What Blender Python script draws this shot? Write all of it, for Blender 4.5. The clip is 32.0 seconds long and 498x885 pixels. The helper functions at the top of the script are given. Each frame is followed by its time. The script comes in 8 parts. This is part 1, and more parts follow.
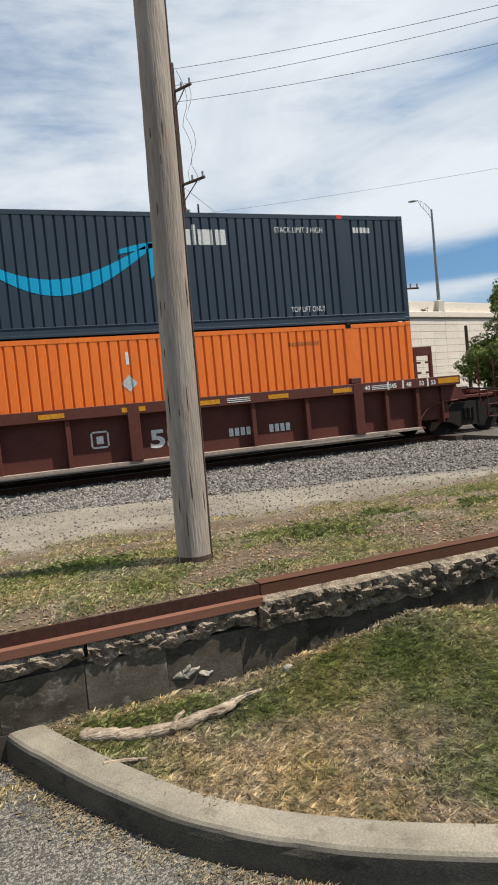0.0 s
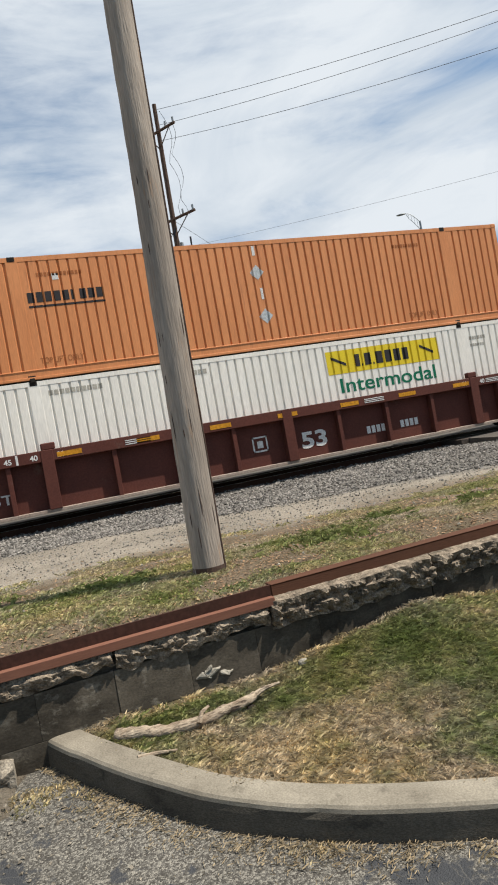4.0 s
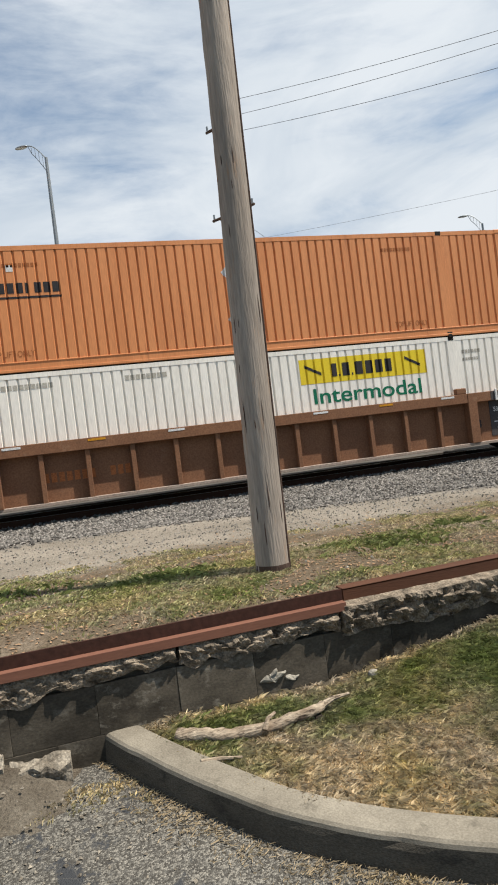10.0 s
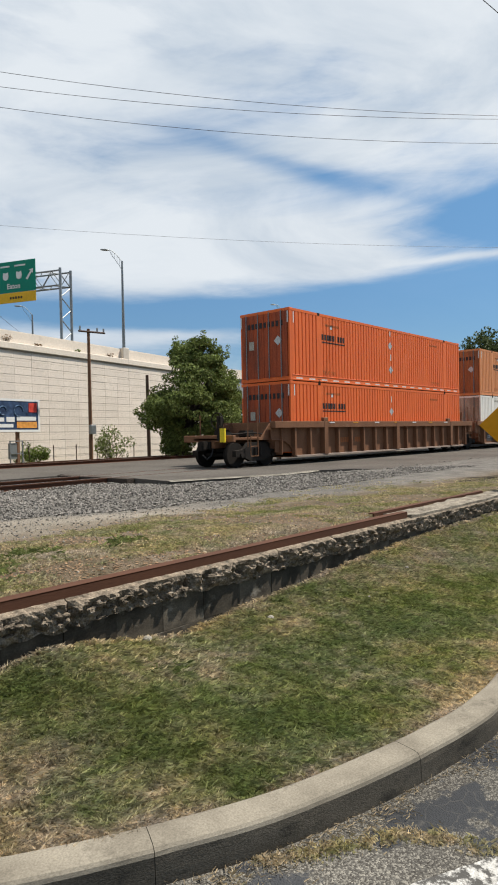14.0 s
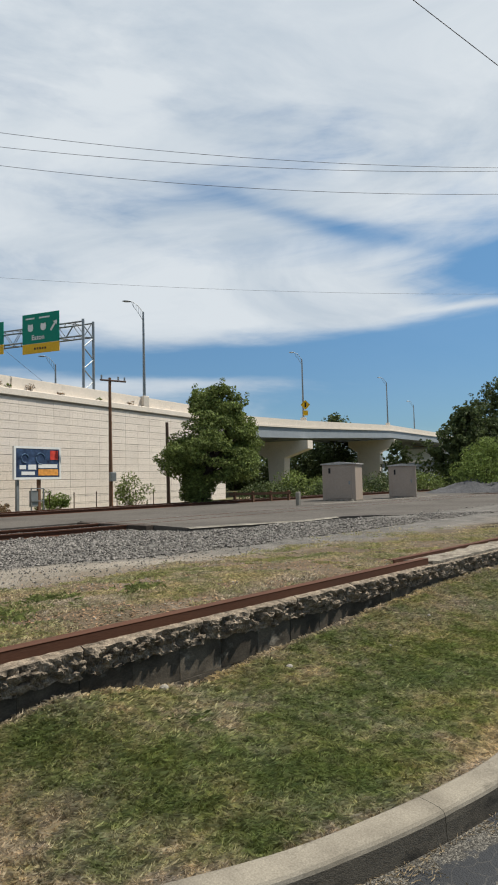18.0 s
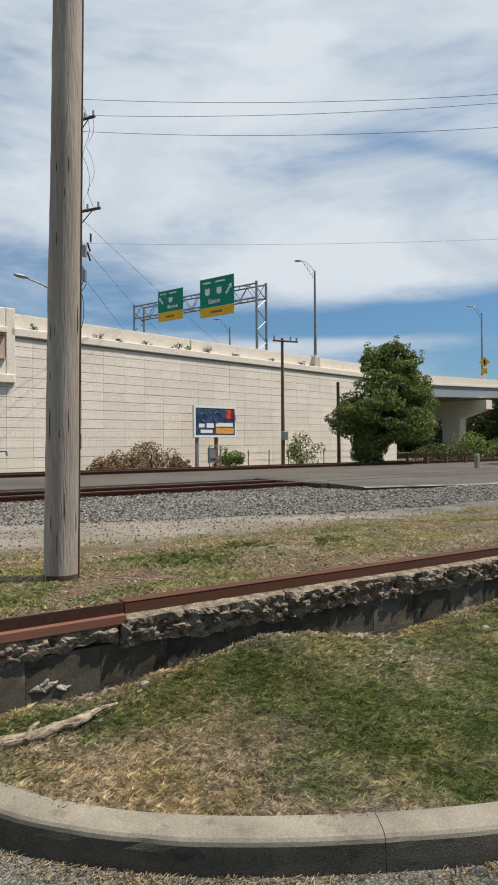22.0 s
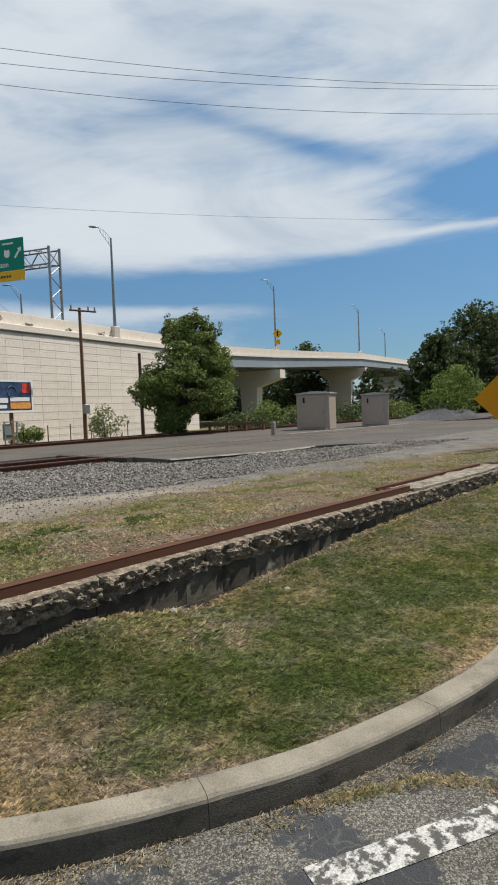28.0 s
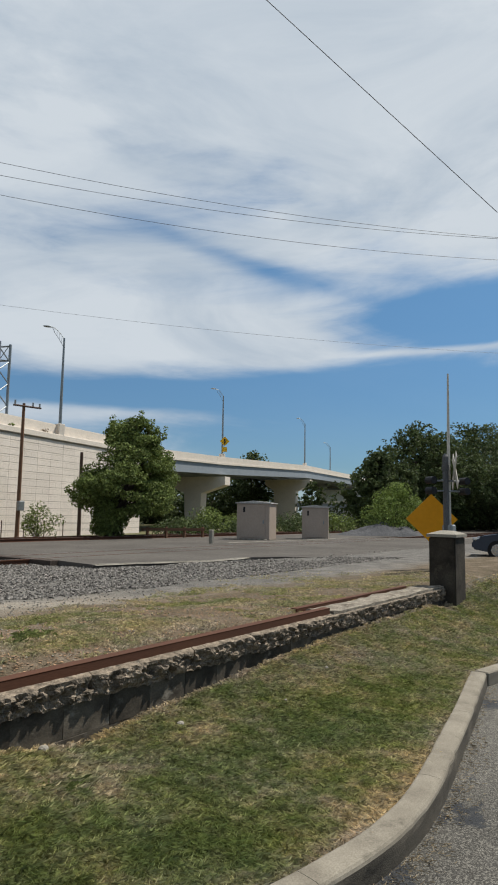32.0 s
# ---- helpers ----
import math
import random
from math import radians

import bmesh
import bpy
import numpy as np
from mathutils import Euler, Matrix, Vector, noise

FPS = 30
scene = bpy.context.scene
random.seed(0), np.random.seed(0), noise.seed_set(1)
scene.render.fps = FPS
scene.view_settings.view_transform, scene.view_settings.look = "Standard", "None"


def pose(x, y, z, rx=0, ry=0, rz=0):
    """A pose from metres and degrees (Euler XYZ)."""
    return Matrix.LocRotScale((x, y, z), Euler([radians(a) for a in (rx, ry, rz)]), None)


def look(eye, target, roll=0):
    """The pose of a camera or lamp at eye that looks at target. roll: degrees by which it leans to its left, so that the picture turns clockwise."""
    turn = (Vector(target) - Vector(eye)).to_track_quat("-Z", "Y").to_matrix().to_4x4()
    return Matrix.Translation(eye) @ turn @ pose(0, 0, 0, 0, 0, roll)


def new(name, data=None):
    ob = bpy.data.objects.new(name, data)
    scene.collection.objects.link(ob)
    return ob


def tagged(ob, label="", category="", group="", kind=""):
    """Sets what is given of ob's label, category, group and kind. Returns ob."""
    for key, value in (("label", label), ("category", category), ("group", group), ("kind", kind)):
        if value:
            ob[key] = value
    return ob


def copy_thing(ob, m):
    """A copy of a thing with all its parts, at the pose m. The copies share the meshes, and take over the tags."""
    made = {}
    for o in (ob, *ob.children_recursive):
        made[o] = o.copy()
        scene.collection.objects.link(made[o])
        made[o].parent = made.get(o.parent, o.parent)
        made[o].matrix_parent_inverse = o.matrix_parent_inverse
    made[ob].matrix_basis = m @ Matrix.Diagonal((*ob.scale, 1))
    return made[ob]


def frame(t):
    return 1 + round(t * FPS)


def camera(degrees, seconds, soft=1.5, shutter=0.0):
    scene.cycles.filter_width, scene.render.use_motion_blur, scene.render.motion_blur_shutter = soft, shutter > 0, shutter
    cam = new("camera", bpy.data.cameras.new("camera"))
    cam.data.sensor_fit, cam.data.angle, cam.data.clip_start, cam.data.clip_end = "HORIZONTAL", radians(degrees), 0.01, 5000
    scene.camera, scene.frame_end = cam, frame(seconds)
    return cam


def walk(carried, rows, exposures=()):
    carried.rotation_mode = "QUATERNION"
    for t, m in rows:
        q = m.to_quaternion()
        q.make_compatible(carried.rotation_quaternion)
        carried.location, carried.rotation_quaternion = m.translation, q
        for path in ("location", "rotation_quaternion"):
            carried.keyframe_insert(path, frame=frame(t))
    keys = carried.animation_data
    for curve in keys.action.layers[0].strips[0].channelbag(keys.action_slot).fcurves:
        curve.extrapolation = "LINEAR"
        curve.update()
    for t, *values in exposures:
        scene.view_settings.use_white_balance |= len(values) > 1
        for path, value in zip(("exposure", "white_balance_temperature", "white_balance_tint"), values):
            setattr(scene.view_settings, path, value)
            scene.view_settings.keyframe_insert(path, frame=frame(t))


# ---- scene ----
cam = camera(42.35, 32.0, 1.9)
# seconds, eye x, y, z, yaw, pitch, roll
PATH = [
    (0.0, 0.036, 0.302, 1.799, -20.98, -2.90, 5.53),
    (0.5, 0.071, 0.344, 1.772, -23.99, -5.62, 7.08),
    (1.0, 0.051, 0.274, 1.765, -31.45, -4.41, 3.21),
    (1.5, -0.099, 0.121, 1.756, -25.32, -4.80, 6.35),
    (2.0, -0.084, 0.101, 1.747, -21.63, -4.21, 8.63),
    (2.5, -0.180, 0.155, 1.738, -20.45, -3.46, 8.21),
    (3.0, -0.156, 0.097, 1.736, -22.25, -2.08, 5.83),
    (3.5, -0.074, 0.046, 1.719, -26.68, 1.34, 11.77),
    (4.0, -0.021, -0.011, 1.734, -20.17, -0.68, 10.28),
    (4.5, -0.024, -0.056, 1.764, -14.51, -2.00, 11.36),
    (6.5, 0.066, 0.033, 1.697, -22.59, 2.22, 9.70),
    (7.0, 0.080, 0.037, 1.710, -20.76, 1.99, 11.40),
    (7.5, 0.069, 0.055, 1.709, -11.71, 4.67, 10.82),
    (8.0, 0.070, 0.077, 1.692, -12.58, 5.55, 13.06),
    (8.5, 0.024, 0.124, 1.710, -18.22, -1.14, 8.11),
    (9.0, -0.033, 0.115, 1.744, -19.79, 0.17, 7.11),
    (9.5, -0.132, 0.195, 1.736, -17.37, 0.07, 8.43),
    (10.0, -0.160, 0.246, 1.735, -16.34, -0.32, 7.14),
    (10.5, -0.068, 0.208, 1.727, -17.96, 1.57, 10.76),
    (11.0, 0.021, 0.175, 1.748, -19.29, -0.55, 6.83),
    (11.5, 0.022, 0.179, 1.750, -12.74, -2.46, 5.48),
    (12.0, 0.097, 0.179, 1.742, -15.95, -2.47, 7.03),
    (12.5, 0.056, 0.114, 1.765, -29.92, -1.34, 9.54),
    (13.0, 0.027, 0.023, 1.776, -37.42, -0.10, 3.89),
    (13.5, 0.070, 0.038, 1.767, -45.11, -2.16, 0.72),
    (14.0, 0.115, -0.018, 1.802, -48.61, -0.88, 1.13),
    (14.5, 0.122, -0.040, 1.814, -51.47, -0.59, 1.23),
    (15.0, 0.135, -0.073, 1.837, -53.05, -0.32, 2.84),
    (15.5, 0.210, -0.087, 1.832, -57.77, 2.06, 2.55),
    (17.5, 0.166, -0.122, 1.829, -50.95, 0.33, 4.20),
    (18.0, 0.110, -0.047, 1.789, -46.87, 3.32, 1.37),
    (18.5, 0.148, 0.056, 1.748, -42.17, 6.10, -0.42),
    (19.0, 0.136, -0.067, 1.760, -43.07, 3.99, 4.57),
    (19.5, -0.033, -0.132, 1.794, -42.51, 3.98, 1.64),
    (20.0, -0.229, -0.043, 1.737, -33.49, -2.92, 3.02),
    (20.5, -0.362, 0.026, 1.734, -28.72, -3.29, -1.08),
    (21.0, -0.321, 0.204, 1.679, -29.39, 0.00, -5.56),
    (21.5, -0.302, 0.090, 1.718, -33.95, 4.06, -6.25),
    (22.0, -0.102, 0.034, 1.752, -32.03, 0.02, 0.48),
    (22.5, -0.033, -0.073, 1.793, -36.67, 3.54, 0.15),
    (23.0, 0.132, -0.009, 1.793, -47.58, 7.35, 0.49),
    (23.4, 0.173, -0.039, 1.905, -52.03, -5.05, 0.21),
    (23.5, 0.203, -0.066, 1.883, -52.50, -5.35, 1.00),
    (24.0, 0.196, -0.102, 1.880, -49.25, -3.40, 2.55),
    (24.5, 0.155, -0.130, 1.880, -48.19, -2.57, 2.72),
    (25.0, 0.161, -0.179, 1.875, -49.73, -1.66, 1.53),
    (25.5, 0.145, -0.217, 1.880, -43.66, -1.05, 8.21),
    (27.5, -0.209, -0.030, 1.855, -49.42, -0.12, 3.40),
    (28.0, -0.181, -0.007, 1.849, -49.45, -3.04, 2.15),
    (28.5, 0.000, -0.027, 1.831, -48.55, 0.93, 4.34),
    (29.0, 0.114, -0.093, 1.861, -52.10, 2.43, 1.23),
    (29.5, 0.098, -0.205, 1.873, -40.99, -2.45, 3.57),
    (30.0, 0.095, -0.256, 1.890, -39.25, -1.40, 5.49),
    (30.5, 0.168, -0.119, 1.846, -51.28, 0.39, -0.48),
    (31.0, 0.154, -0.172, 1.845, -48.78, -0.23, -1.63),
    (31.5, 0.162, -0.134, 1.840, -51.23, 1.33, -4.24),
    (32.0, 0.216, -0.115, 1.910, -54.26, 6.38, -0.95),
]
walk(cam, [(t, pose(x, y, z, 90 + p, r, w)) for t, x, y, z, w, p, r in PATH], [(0.0, 0.60, 6350, 10), (1.0, 0.70, 6350, 10), (2.0, 0.60, 6350, 10), (7.0, 0.56, 6350, 10), (9.0, 0.68, 6350, 10), (10.0, 0.57, 6350, 10), (11.0, 0.54, 6350, 10), (12.0, 0.70, 6350, 10), (13.0, 0.66, 6350, 10), (14.0, 0.54, 6330, 10), (15.0, 0.51, 6290, 9), (18.0, 0.40, 6290, 9), (20.0, 0.40, 6250, 9), (21.0, 0.48, 6250, 9), (22.0, 0.42, 6250, 9), (23.0, 0.36, 6230, 9), (24.0, 0.60, 6230, 9), (25.0, 0.38, 6220, 9), (28.0, 0.36, 6200, 9), (31.0, 0.36, 6200, 9), (32.0, 0.24, 6170, 9)])

# ---- light ----
SUN_AZ = math.atan2(-0.45, 0.89)
SUN_EL = radians(60)
sun = new("sun", bpy.data.lights.new("sun", "SUN"))
sun.data.energy, sun.data.angle, sun.data.color = 5.0, radians(0.6), (1.0, 0.92, 0.80)
sd = Vector((math.cos(SUN_EL) * math.cos(SUN_AZ), math.cos(SUN_EL) * math.sin(SUN_AZ), math.sin(SUN_EL)))
sun.matrix_world = look(sd * 100, (0, 0, 0))
scene.view_settings.exposure = 0.0


def make_world():
    w = bpy.data.worlds.new("sky")
    scene.world = w
    w.use_nodes = True
    nt = w.node_tree
    n, l = nt.nodes, nt.links
    n.clear()
    out = n.new("ShaderNodeOutputWorld")
    bg = n.new("ShaderNodeBackground")
    sky = n.new("ShaderNodeTexSky")
    sky.sky_type, sky.sun_disc = "NISHITA", False
    sky.sun_elevation, sky.sun_rotation = SUN_EL, math.pi / 2 - SUN_AZ
    sky.air_density, sky.dust_density, sky.ozone_density = 1.0, 0.6, 2.0
    tc = n.new("ShaderNodeTexCoord")
    sep = n.new("ShaderNodeSeparateXYZ")
    l.new(tc.outputs["Generated"], sep.inputs[0])
    def math_node(op, a, b=None):
        m = n.new("ShaderNodeMath")
        m.operation = op
        for k, v in enumerate((a, b)):
            if v is None:
                continue
            if isinstance(v, (int, float)):
                m.inputs[k].default_value = v
            else:
                l.new(v, m.inputs[k])
        return m.outputs[0]

    def steps(src, a, b, u=0.0, v=1.0):
        r = n.new("ShaderNodeMapRange")
        r.interpolation_type = "SMOOTHSTEP"
        l.new(src, r.inputs[0])
        for k, q in zip(("From Min", "From Max", "To Min", "To Max"), (a, b, u, v)):
            r.inputs[k].default_value = q
        return r.outputs[0]

    def clouds(scale, stretch, detail, rough, shift, warp=0.0):
        mp = n.new("ShaderNodeMapping")
        mp.inputs["Scale"].default_value = stretch
        mp.inputs["Location"].default_value = shift
        mp.inputs["Rotation"].default_value = (radians(-4), radians(5), 0)
        l.new(tc.outputs["Generated"], mp.inputs[0])
        z = n.new("ShaderNodeTexNoise")
        z.inputs["Scale"].default_value, z.inputs["Detail"].default_value = scale, detail
        z.inputs["Roughness"].default_value, z.inputs["Distortion"].default_value = rough, warp
        l.new(mp.outputs[0], z.inputs[0])
        return z.outputs[0]
    az = math_node("MULTIPLY", math_node("ARCTAN2", sep.outputs[1], sep.outputs[0]), 57.2958)
    el = math_node("MULTIPLY", math_node("ARCSINE", sep.outputs[2]), 57.2958)

    def patch(a0, e0, wa, we, tilt, amp):
        """A long soft gap or streak of cloud round a bearing and height in degrees."""
        da = math_node("SUBTRACT", az, a0)
        de = math_node("SUBTRACT", math_node("SUBTRACT", el, e0), math_node("MULTIPLY", da, tilt))
        q = math_node("ADD", math_node("POWER", math_node("ABSOLUTE", math_node("DIVIDE", da, wa)), 2.0), math_node("POWER", math_node("ABSOLUTE", math_node("DIVIDE", de, we)), 2.0))
        return math_node("MULTIPLY", math_node("EXPONENT", math_node("MULTIPLY", q, -1.0)), amp)
    tot = clouds(1.5, (1.0, 1.0, 3.6), 8, 0.56, CLOUD_SHIFT, 0.5)
    tot = math_node("ADD", tot, steps(el, 5.0, 22.0, 0.03, 0.20))
    # fine wisps drawn out along the wind
    wisp = clouds(5.5, (1.0, 1.0, 5.0), 9, 0.66, (1.3, 0.2, 0.6), 1.2)
    tot = math_node("ADD", tot, math_node("MULTIPLY", math_node("SUBTRACT", wisp, 0.5), 0.15))
    for row in CLOUD_PATCHES:
        tot = math_node("ADD", tot, patch(*row))
    # the far side of the sky is clearer
    tot = math_node("ADD", tot, steps(sep.outputs[1], -0.5, 0.25, -0.16, 0.0))
    thick = steps(tot, 0.39, 0.68, 0.05, 1.0)
    shade = n.new("ShaderNodeValToRGB")
    shade.color_ramp.elements[0].position, shade.color_ramp.elements[0].color = 0.36, CLOUD_DARK
    shade.color_ramp.elements[1].position, shade.color_ramp.elements[1].color = 0.60, CLOUD_LIGHT
    l.new(clouds(2.3, (1.0, 1.0, 3.2), 7, 0.6, (3.1, 1.7, 0.4), 0.8), shade.inputs[0])
    mul = n.new("ShaderNodeMixRGB")
    mul.blend_type = "MULTIPLY"
    mul.inputs[0].default_value = 1
    l.new(sky.outputs[0], mul.inputs[1])
    tint = n.new("ShaderNodeMixRGB")
    l.new(steps(el, 3.0, 24.0), tint.inputs[0])
    tint.inputs[1].default_value, tint.inputs[2].default_value = SKY_LOW, SKY_TINT
    l.new(tint.outputs[0], mul.inputs[2])
    mix = n.new("ShaderNodeMixRGB")
    l.new(thick, mix.inputs[0])
    l.new(mul.outputs[0], mix.inputs[1])
    l.new(shade.outputs[0], mix.inputs[2])
    bg.inputs[1].default_value = 0.077
    l.new(mix.outputs[0], bg.inputs[0])
    l.new(bg.outputs[0], out.inputs[0])


CLOUD_SHIFT = (0.4, 0.3, 0)
CLOUD_DARK = (5.3, 5.9, 6.5, 1)
CLOUD_LIGHT = (7.0, 7.35, 7.6, 1)
SKY_TINT = (0.56, 0.88, 0.98, 1)
SKY_LOW = (0.47, 0.66, 0.80, 1)
# bearing, height, half widths, tilt, amount: gaps below nought, banks above
CLOUD_PATCHES = ((15, 16.8, 11, 2.5, 0.05, -0.40), (22, 10.6, 14, 2.9, 0.0, -0.38), (46, 10.4, 17, 1.3, 0.0, -0.30), (36, 21.9, 9, 0.9, 0.26, -0.17), (84, 15.5, 12, 1.6, 0.0, -0.16),
                 (20, 14.2, 9, 0.32, -0.02, 0.15), (20, 25, 8, 4, 0.0, -0.12), (50, 8.6, 12, 0.7, 0.0, 0.18), (48, 16.0, 15, 3.2, 0.0, 0.24), (33, 14.4, 6, 1.6, 0.1, 0.16), (70, 20, 20, 5, 0.0, 0.08), (46, 31, 6, 2.0, 0.1, -0.14),
                 (87, 25, 13, 10, 0.0, -0.18), (28, 6, 22, 2.2, 0.0, -0.2), (108, 34, 22, 14, 0.0, -0.16), (48, 33, 26, 9, 0.0, 0.10))
make_world()

# ---- materials ----


def material(name, base, rough=0.8, metal=0.0, second=None, scale=3.0, amount=0.5, fine=40.0, fine_amount=0.25, bump=0.2,
             stretch=(1, 1, 1), rand=0.0, island=0.0, spec=0.18, third=None, third_at=(0.62, 0.72)):
    """A painted, mineral or plant surface: base and second colour mixed by coarse noise, fine grain, stains of a third colour, relief."""
    m = bpy.data.materials.new(name)
    m.use_nodes = True
    nt = m.node_tree
    n, l = nt.nodes, nt.links
    b = n["Principled BSDF"]
    b.inputs["Roughness"].default_value, b.inputs["Metallic"].default_value = rough, metal
    b.inputs["Specular IOR Level"].default_value = spec
    tc = n.new("ShaderNodeTexCoord")
    mp = n.new("ShaderNodeMapping")
    mp.inputs["Scale"].default_value = stretch
    l.new(tc.outputs["Object"], mp.inputs[0])
    if rand:
        own = n.new("ShaderNodeVectorMath")
        own.operation = "SCALE"
        own.inputs[0].default_value = (37.0, 11.0, 23.0)
        l.new(n.new("ShaderNodeObjectInfo").outputs["Random"], own.inputs["Scale"])
        l.new(own.outputs[0], mp.inputs["Location"])
    c = n.new("ShaderNodeTexNoise")
    c.inputs["Scale"].default_value, c.inputs["Detail"].default_value, c.inputs["Roughness"].default_value = scale, 5, 0.6
    l.new(mp.outputs[0], c.inputs[0])
    r1 = n.new("ShaderNodeMapRange")
    l.new(c.outputs[0], r1.inputs[0])
    r1.inputs["From Min"].default_value, r1.inputs["From Max"].default_value = 0.5 - 0.2, 0.5 + 0.2
    r1.inputs["To Max"].default_value = amount
    mx = n.new("ShaderNodeMixRGB")
    l.new(r1.outputs[0], mx.inputs[0])
    sec = second or tuple(v * 0.6 for v in base)
    mx.inputs[1].default_value, mx.inputs[2].default_value = (*base, 1), (*sec, 1)
    col = mx.outputs[0]
    g = n.new("ShaderNodeTexNoise")
    g.inputs["Scale"].default_value, g.inputs["Detail"].default_value = fine, 3
    l.new(mp.outputs[0], g.inputs[0])
    r2 = n.new("ShaderNodeMapRange")
    l.new(g.outputs[0], r2.inputs[0])
    r2.inputs["From Min"].default_value, r2.inputs["From Max"].default_value = 0.3, 0.7
    r2.inputs["To Min"].default_value, r2.inputs["To Max"].default_value = 1 - fine_amount, 1 + fine_amount
    fm = n.new("ShaderNodeVectorMath")
    fm.operation = "SCALE"
    l.new(col, fm.inputs[0]), l.new(r2.outputs[0], fm.inputs["Scale"])
    col = fm.outputs[0]
    if third:
        s = n.new("ShaderNodeTexNoise")
        s.inputs["Scale"].default_value, s.inputs["Detail"].default_value = scale * 1.7, 8
        s.inputs["Roughness"].default_value = 0.7
        l.new(mp.outputs[0], s.inputs[0])
        r3 = n.new("ShaderNodeMapRange")
        l.new(s.outputs[0], r3.inputs[0])
        r3.inputs["From Min"].default_value, r3.inputs["From Max"].default_value = third_at
        m3 = n.new("ShaderNodeMixRGB")
        l.new(r3.outputs[0], m3.inputs[0]), l.new(col, m3.inputs[1])
        m3.inputs[2].default_value = (*third, 1)
        col = m3.outputs[0]
    if rand or island:
        if island:
            src = n.new("ShaderNodeNewGeometry").outputs["Random Per Island"]
        else:
            src = n.new("ShaderNodeObjectInfo").outputs["Random"]
        a = max(rand, island)
        r4 = n.new("ShaderNodeMapRange")
        l.new(src, r4.inputs[0])
        r4.inputs["To Min"].default_value, r4.inputs["To Max"].default_value = 1 - a, 1 + a
        f4 = n.new("ShaderNodeVectorMath")
        f4.operation = "SCALE"
        l.new(col, f4.inputs[0]), l.new(r4.outputs[0], f4.inputs["Scale"])
        col = f4.outputs[0]
    l.new(col, b.inputs["Base Color"])
    if bump:
        bp = n.new("ShaderNodeBump")
        bp.inputs["Strength"].default_value, bp.inputs["Distance"].default_value = bump, 0.02
        l.new(g.outputs[0], bp.inputs["Height"])
        l.new(bp.outputs[0], b.inputs["Normal"])
    return m


def zone_material(name, stops, scale, fine, bump, rough=0.95, dist=0.02, island=0.0):
    """Ground whose colours follow patches of noise: stops are (position, colour)."""
    m = bpy.data.materials.new(name)
    m.use_nodes = True
    nt = m.node_tree
    n, l = nt.nodes, nt.links
    b = n["Principled BSDF"]
    b.inputs["Roughness"].default_value, b.inputs["Specular IOR Level"].default_value = rough, 0.1
    tc = n.new("ShaderNodeTexCoord")
    c = n.new("ShaderNodeTexNoise")
    c.inputs["Scale"].default_value, c.inputs["Detail"].default_value, c.inputs["Roughness"].default_value = scale, 6, 0.6
    l.new(tc.outputs["Object"], c.inputs[0])
    ramp = n.new("ShaderNodeValToRGB")
    e = ramp.color_ramp.elements
    while len(e) < len(stops):
        e.new(0.5)
    for k, (p, colr) in enumerate(stops):
        e[k].position, e[k].color = p, (*colr, 1)
    l.new(c.outputs[0], ramp.inputs[0])
    g = n.new("ShaderNodeTexNoise")
    g.inputs["Scale"].default_value, g.inputs["Detail"].default_value, g.inputs["Roughness"].default_value = fine, 4, 0.7
    l.new(tc.outputs["Object"], g.inputs[0])
    r2 = n.new("ShaderNodeMapRange")
    l.new(g.outputs[0], r2.inputs[0])
    r2.inputs["From Min"].default_value, r2.inputs["From Max"].default_value = 0.3, 0.7
    r2.inputs["To Min"].default_value, r2.inputs["To Max"].default_value = 0.6, 1.4
    f = n.new("ShaderNodeVectorMath")
    f.operation = "SCALE"
    l.new(ramp.outputs[0], f.inputs[0]), l.new(r2.outputs[0], f.inputs["Scale"])
    col = f.outputs[0]
    if island:
        r4 = n.new("ShaderNodeMapRange")
        l.new(n.new("ShaderNodeNewGeometry").outputs["Random Per Island"], r4.inputs[0])
        r4.inputs["To Min"].default_value, r4.inputs["To Max"].default_value = 1 - island, 1 + island
        f4 = n.new("ShaderNodeVectorMath")
        f4.operation = "SCALE"
        l.new(col, f4.inputs[0]), l.new(r4.outputs[0], f4.inputs["Scale"])
        col = f4.outputs[0]
    l.new(col, b.inputs["Base Color"])
    bp = n.new("ShaderNodeBump")
    bp.inputs["Strength"].default_value, bp.inputs["Distance"].default_value = bump, dist
    l.new(g.outputs[0], bp.inputs["Height"])
    l.new(bp.outputs[0], b.inputs["Normal"])
    return m


M = {}


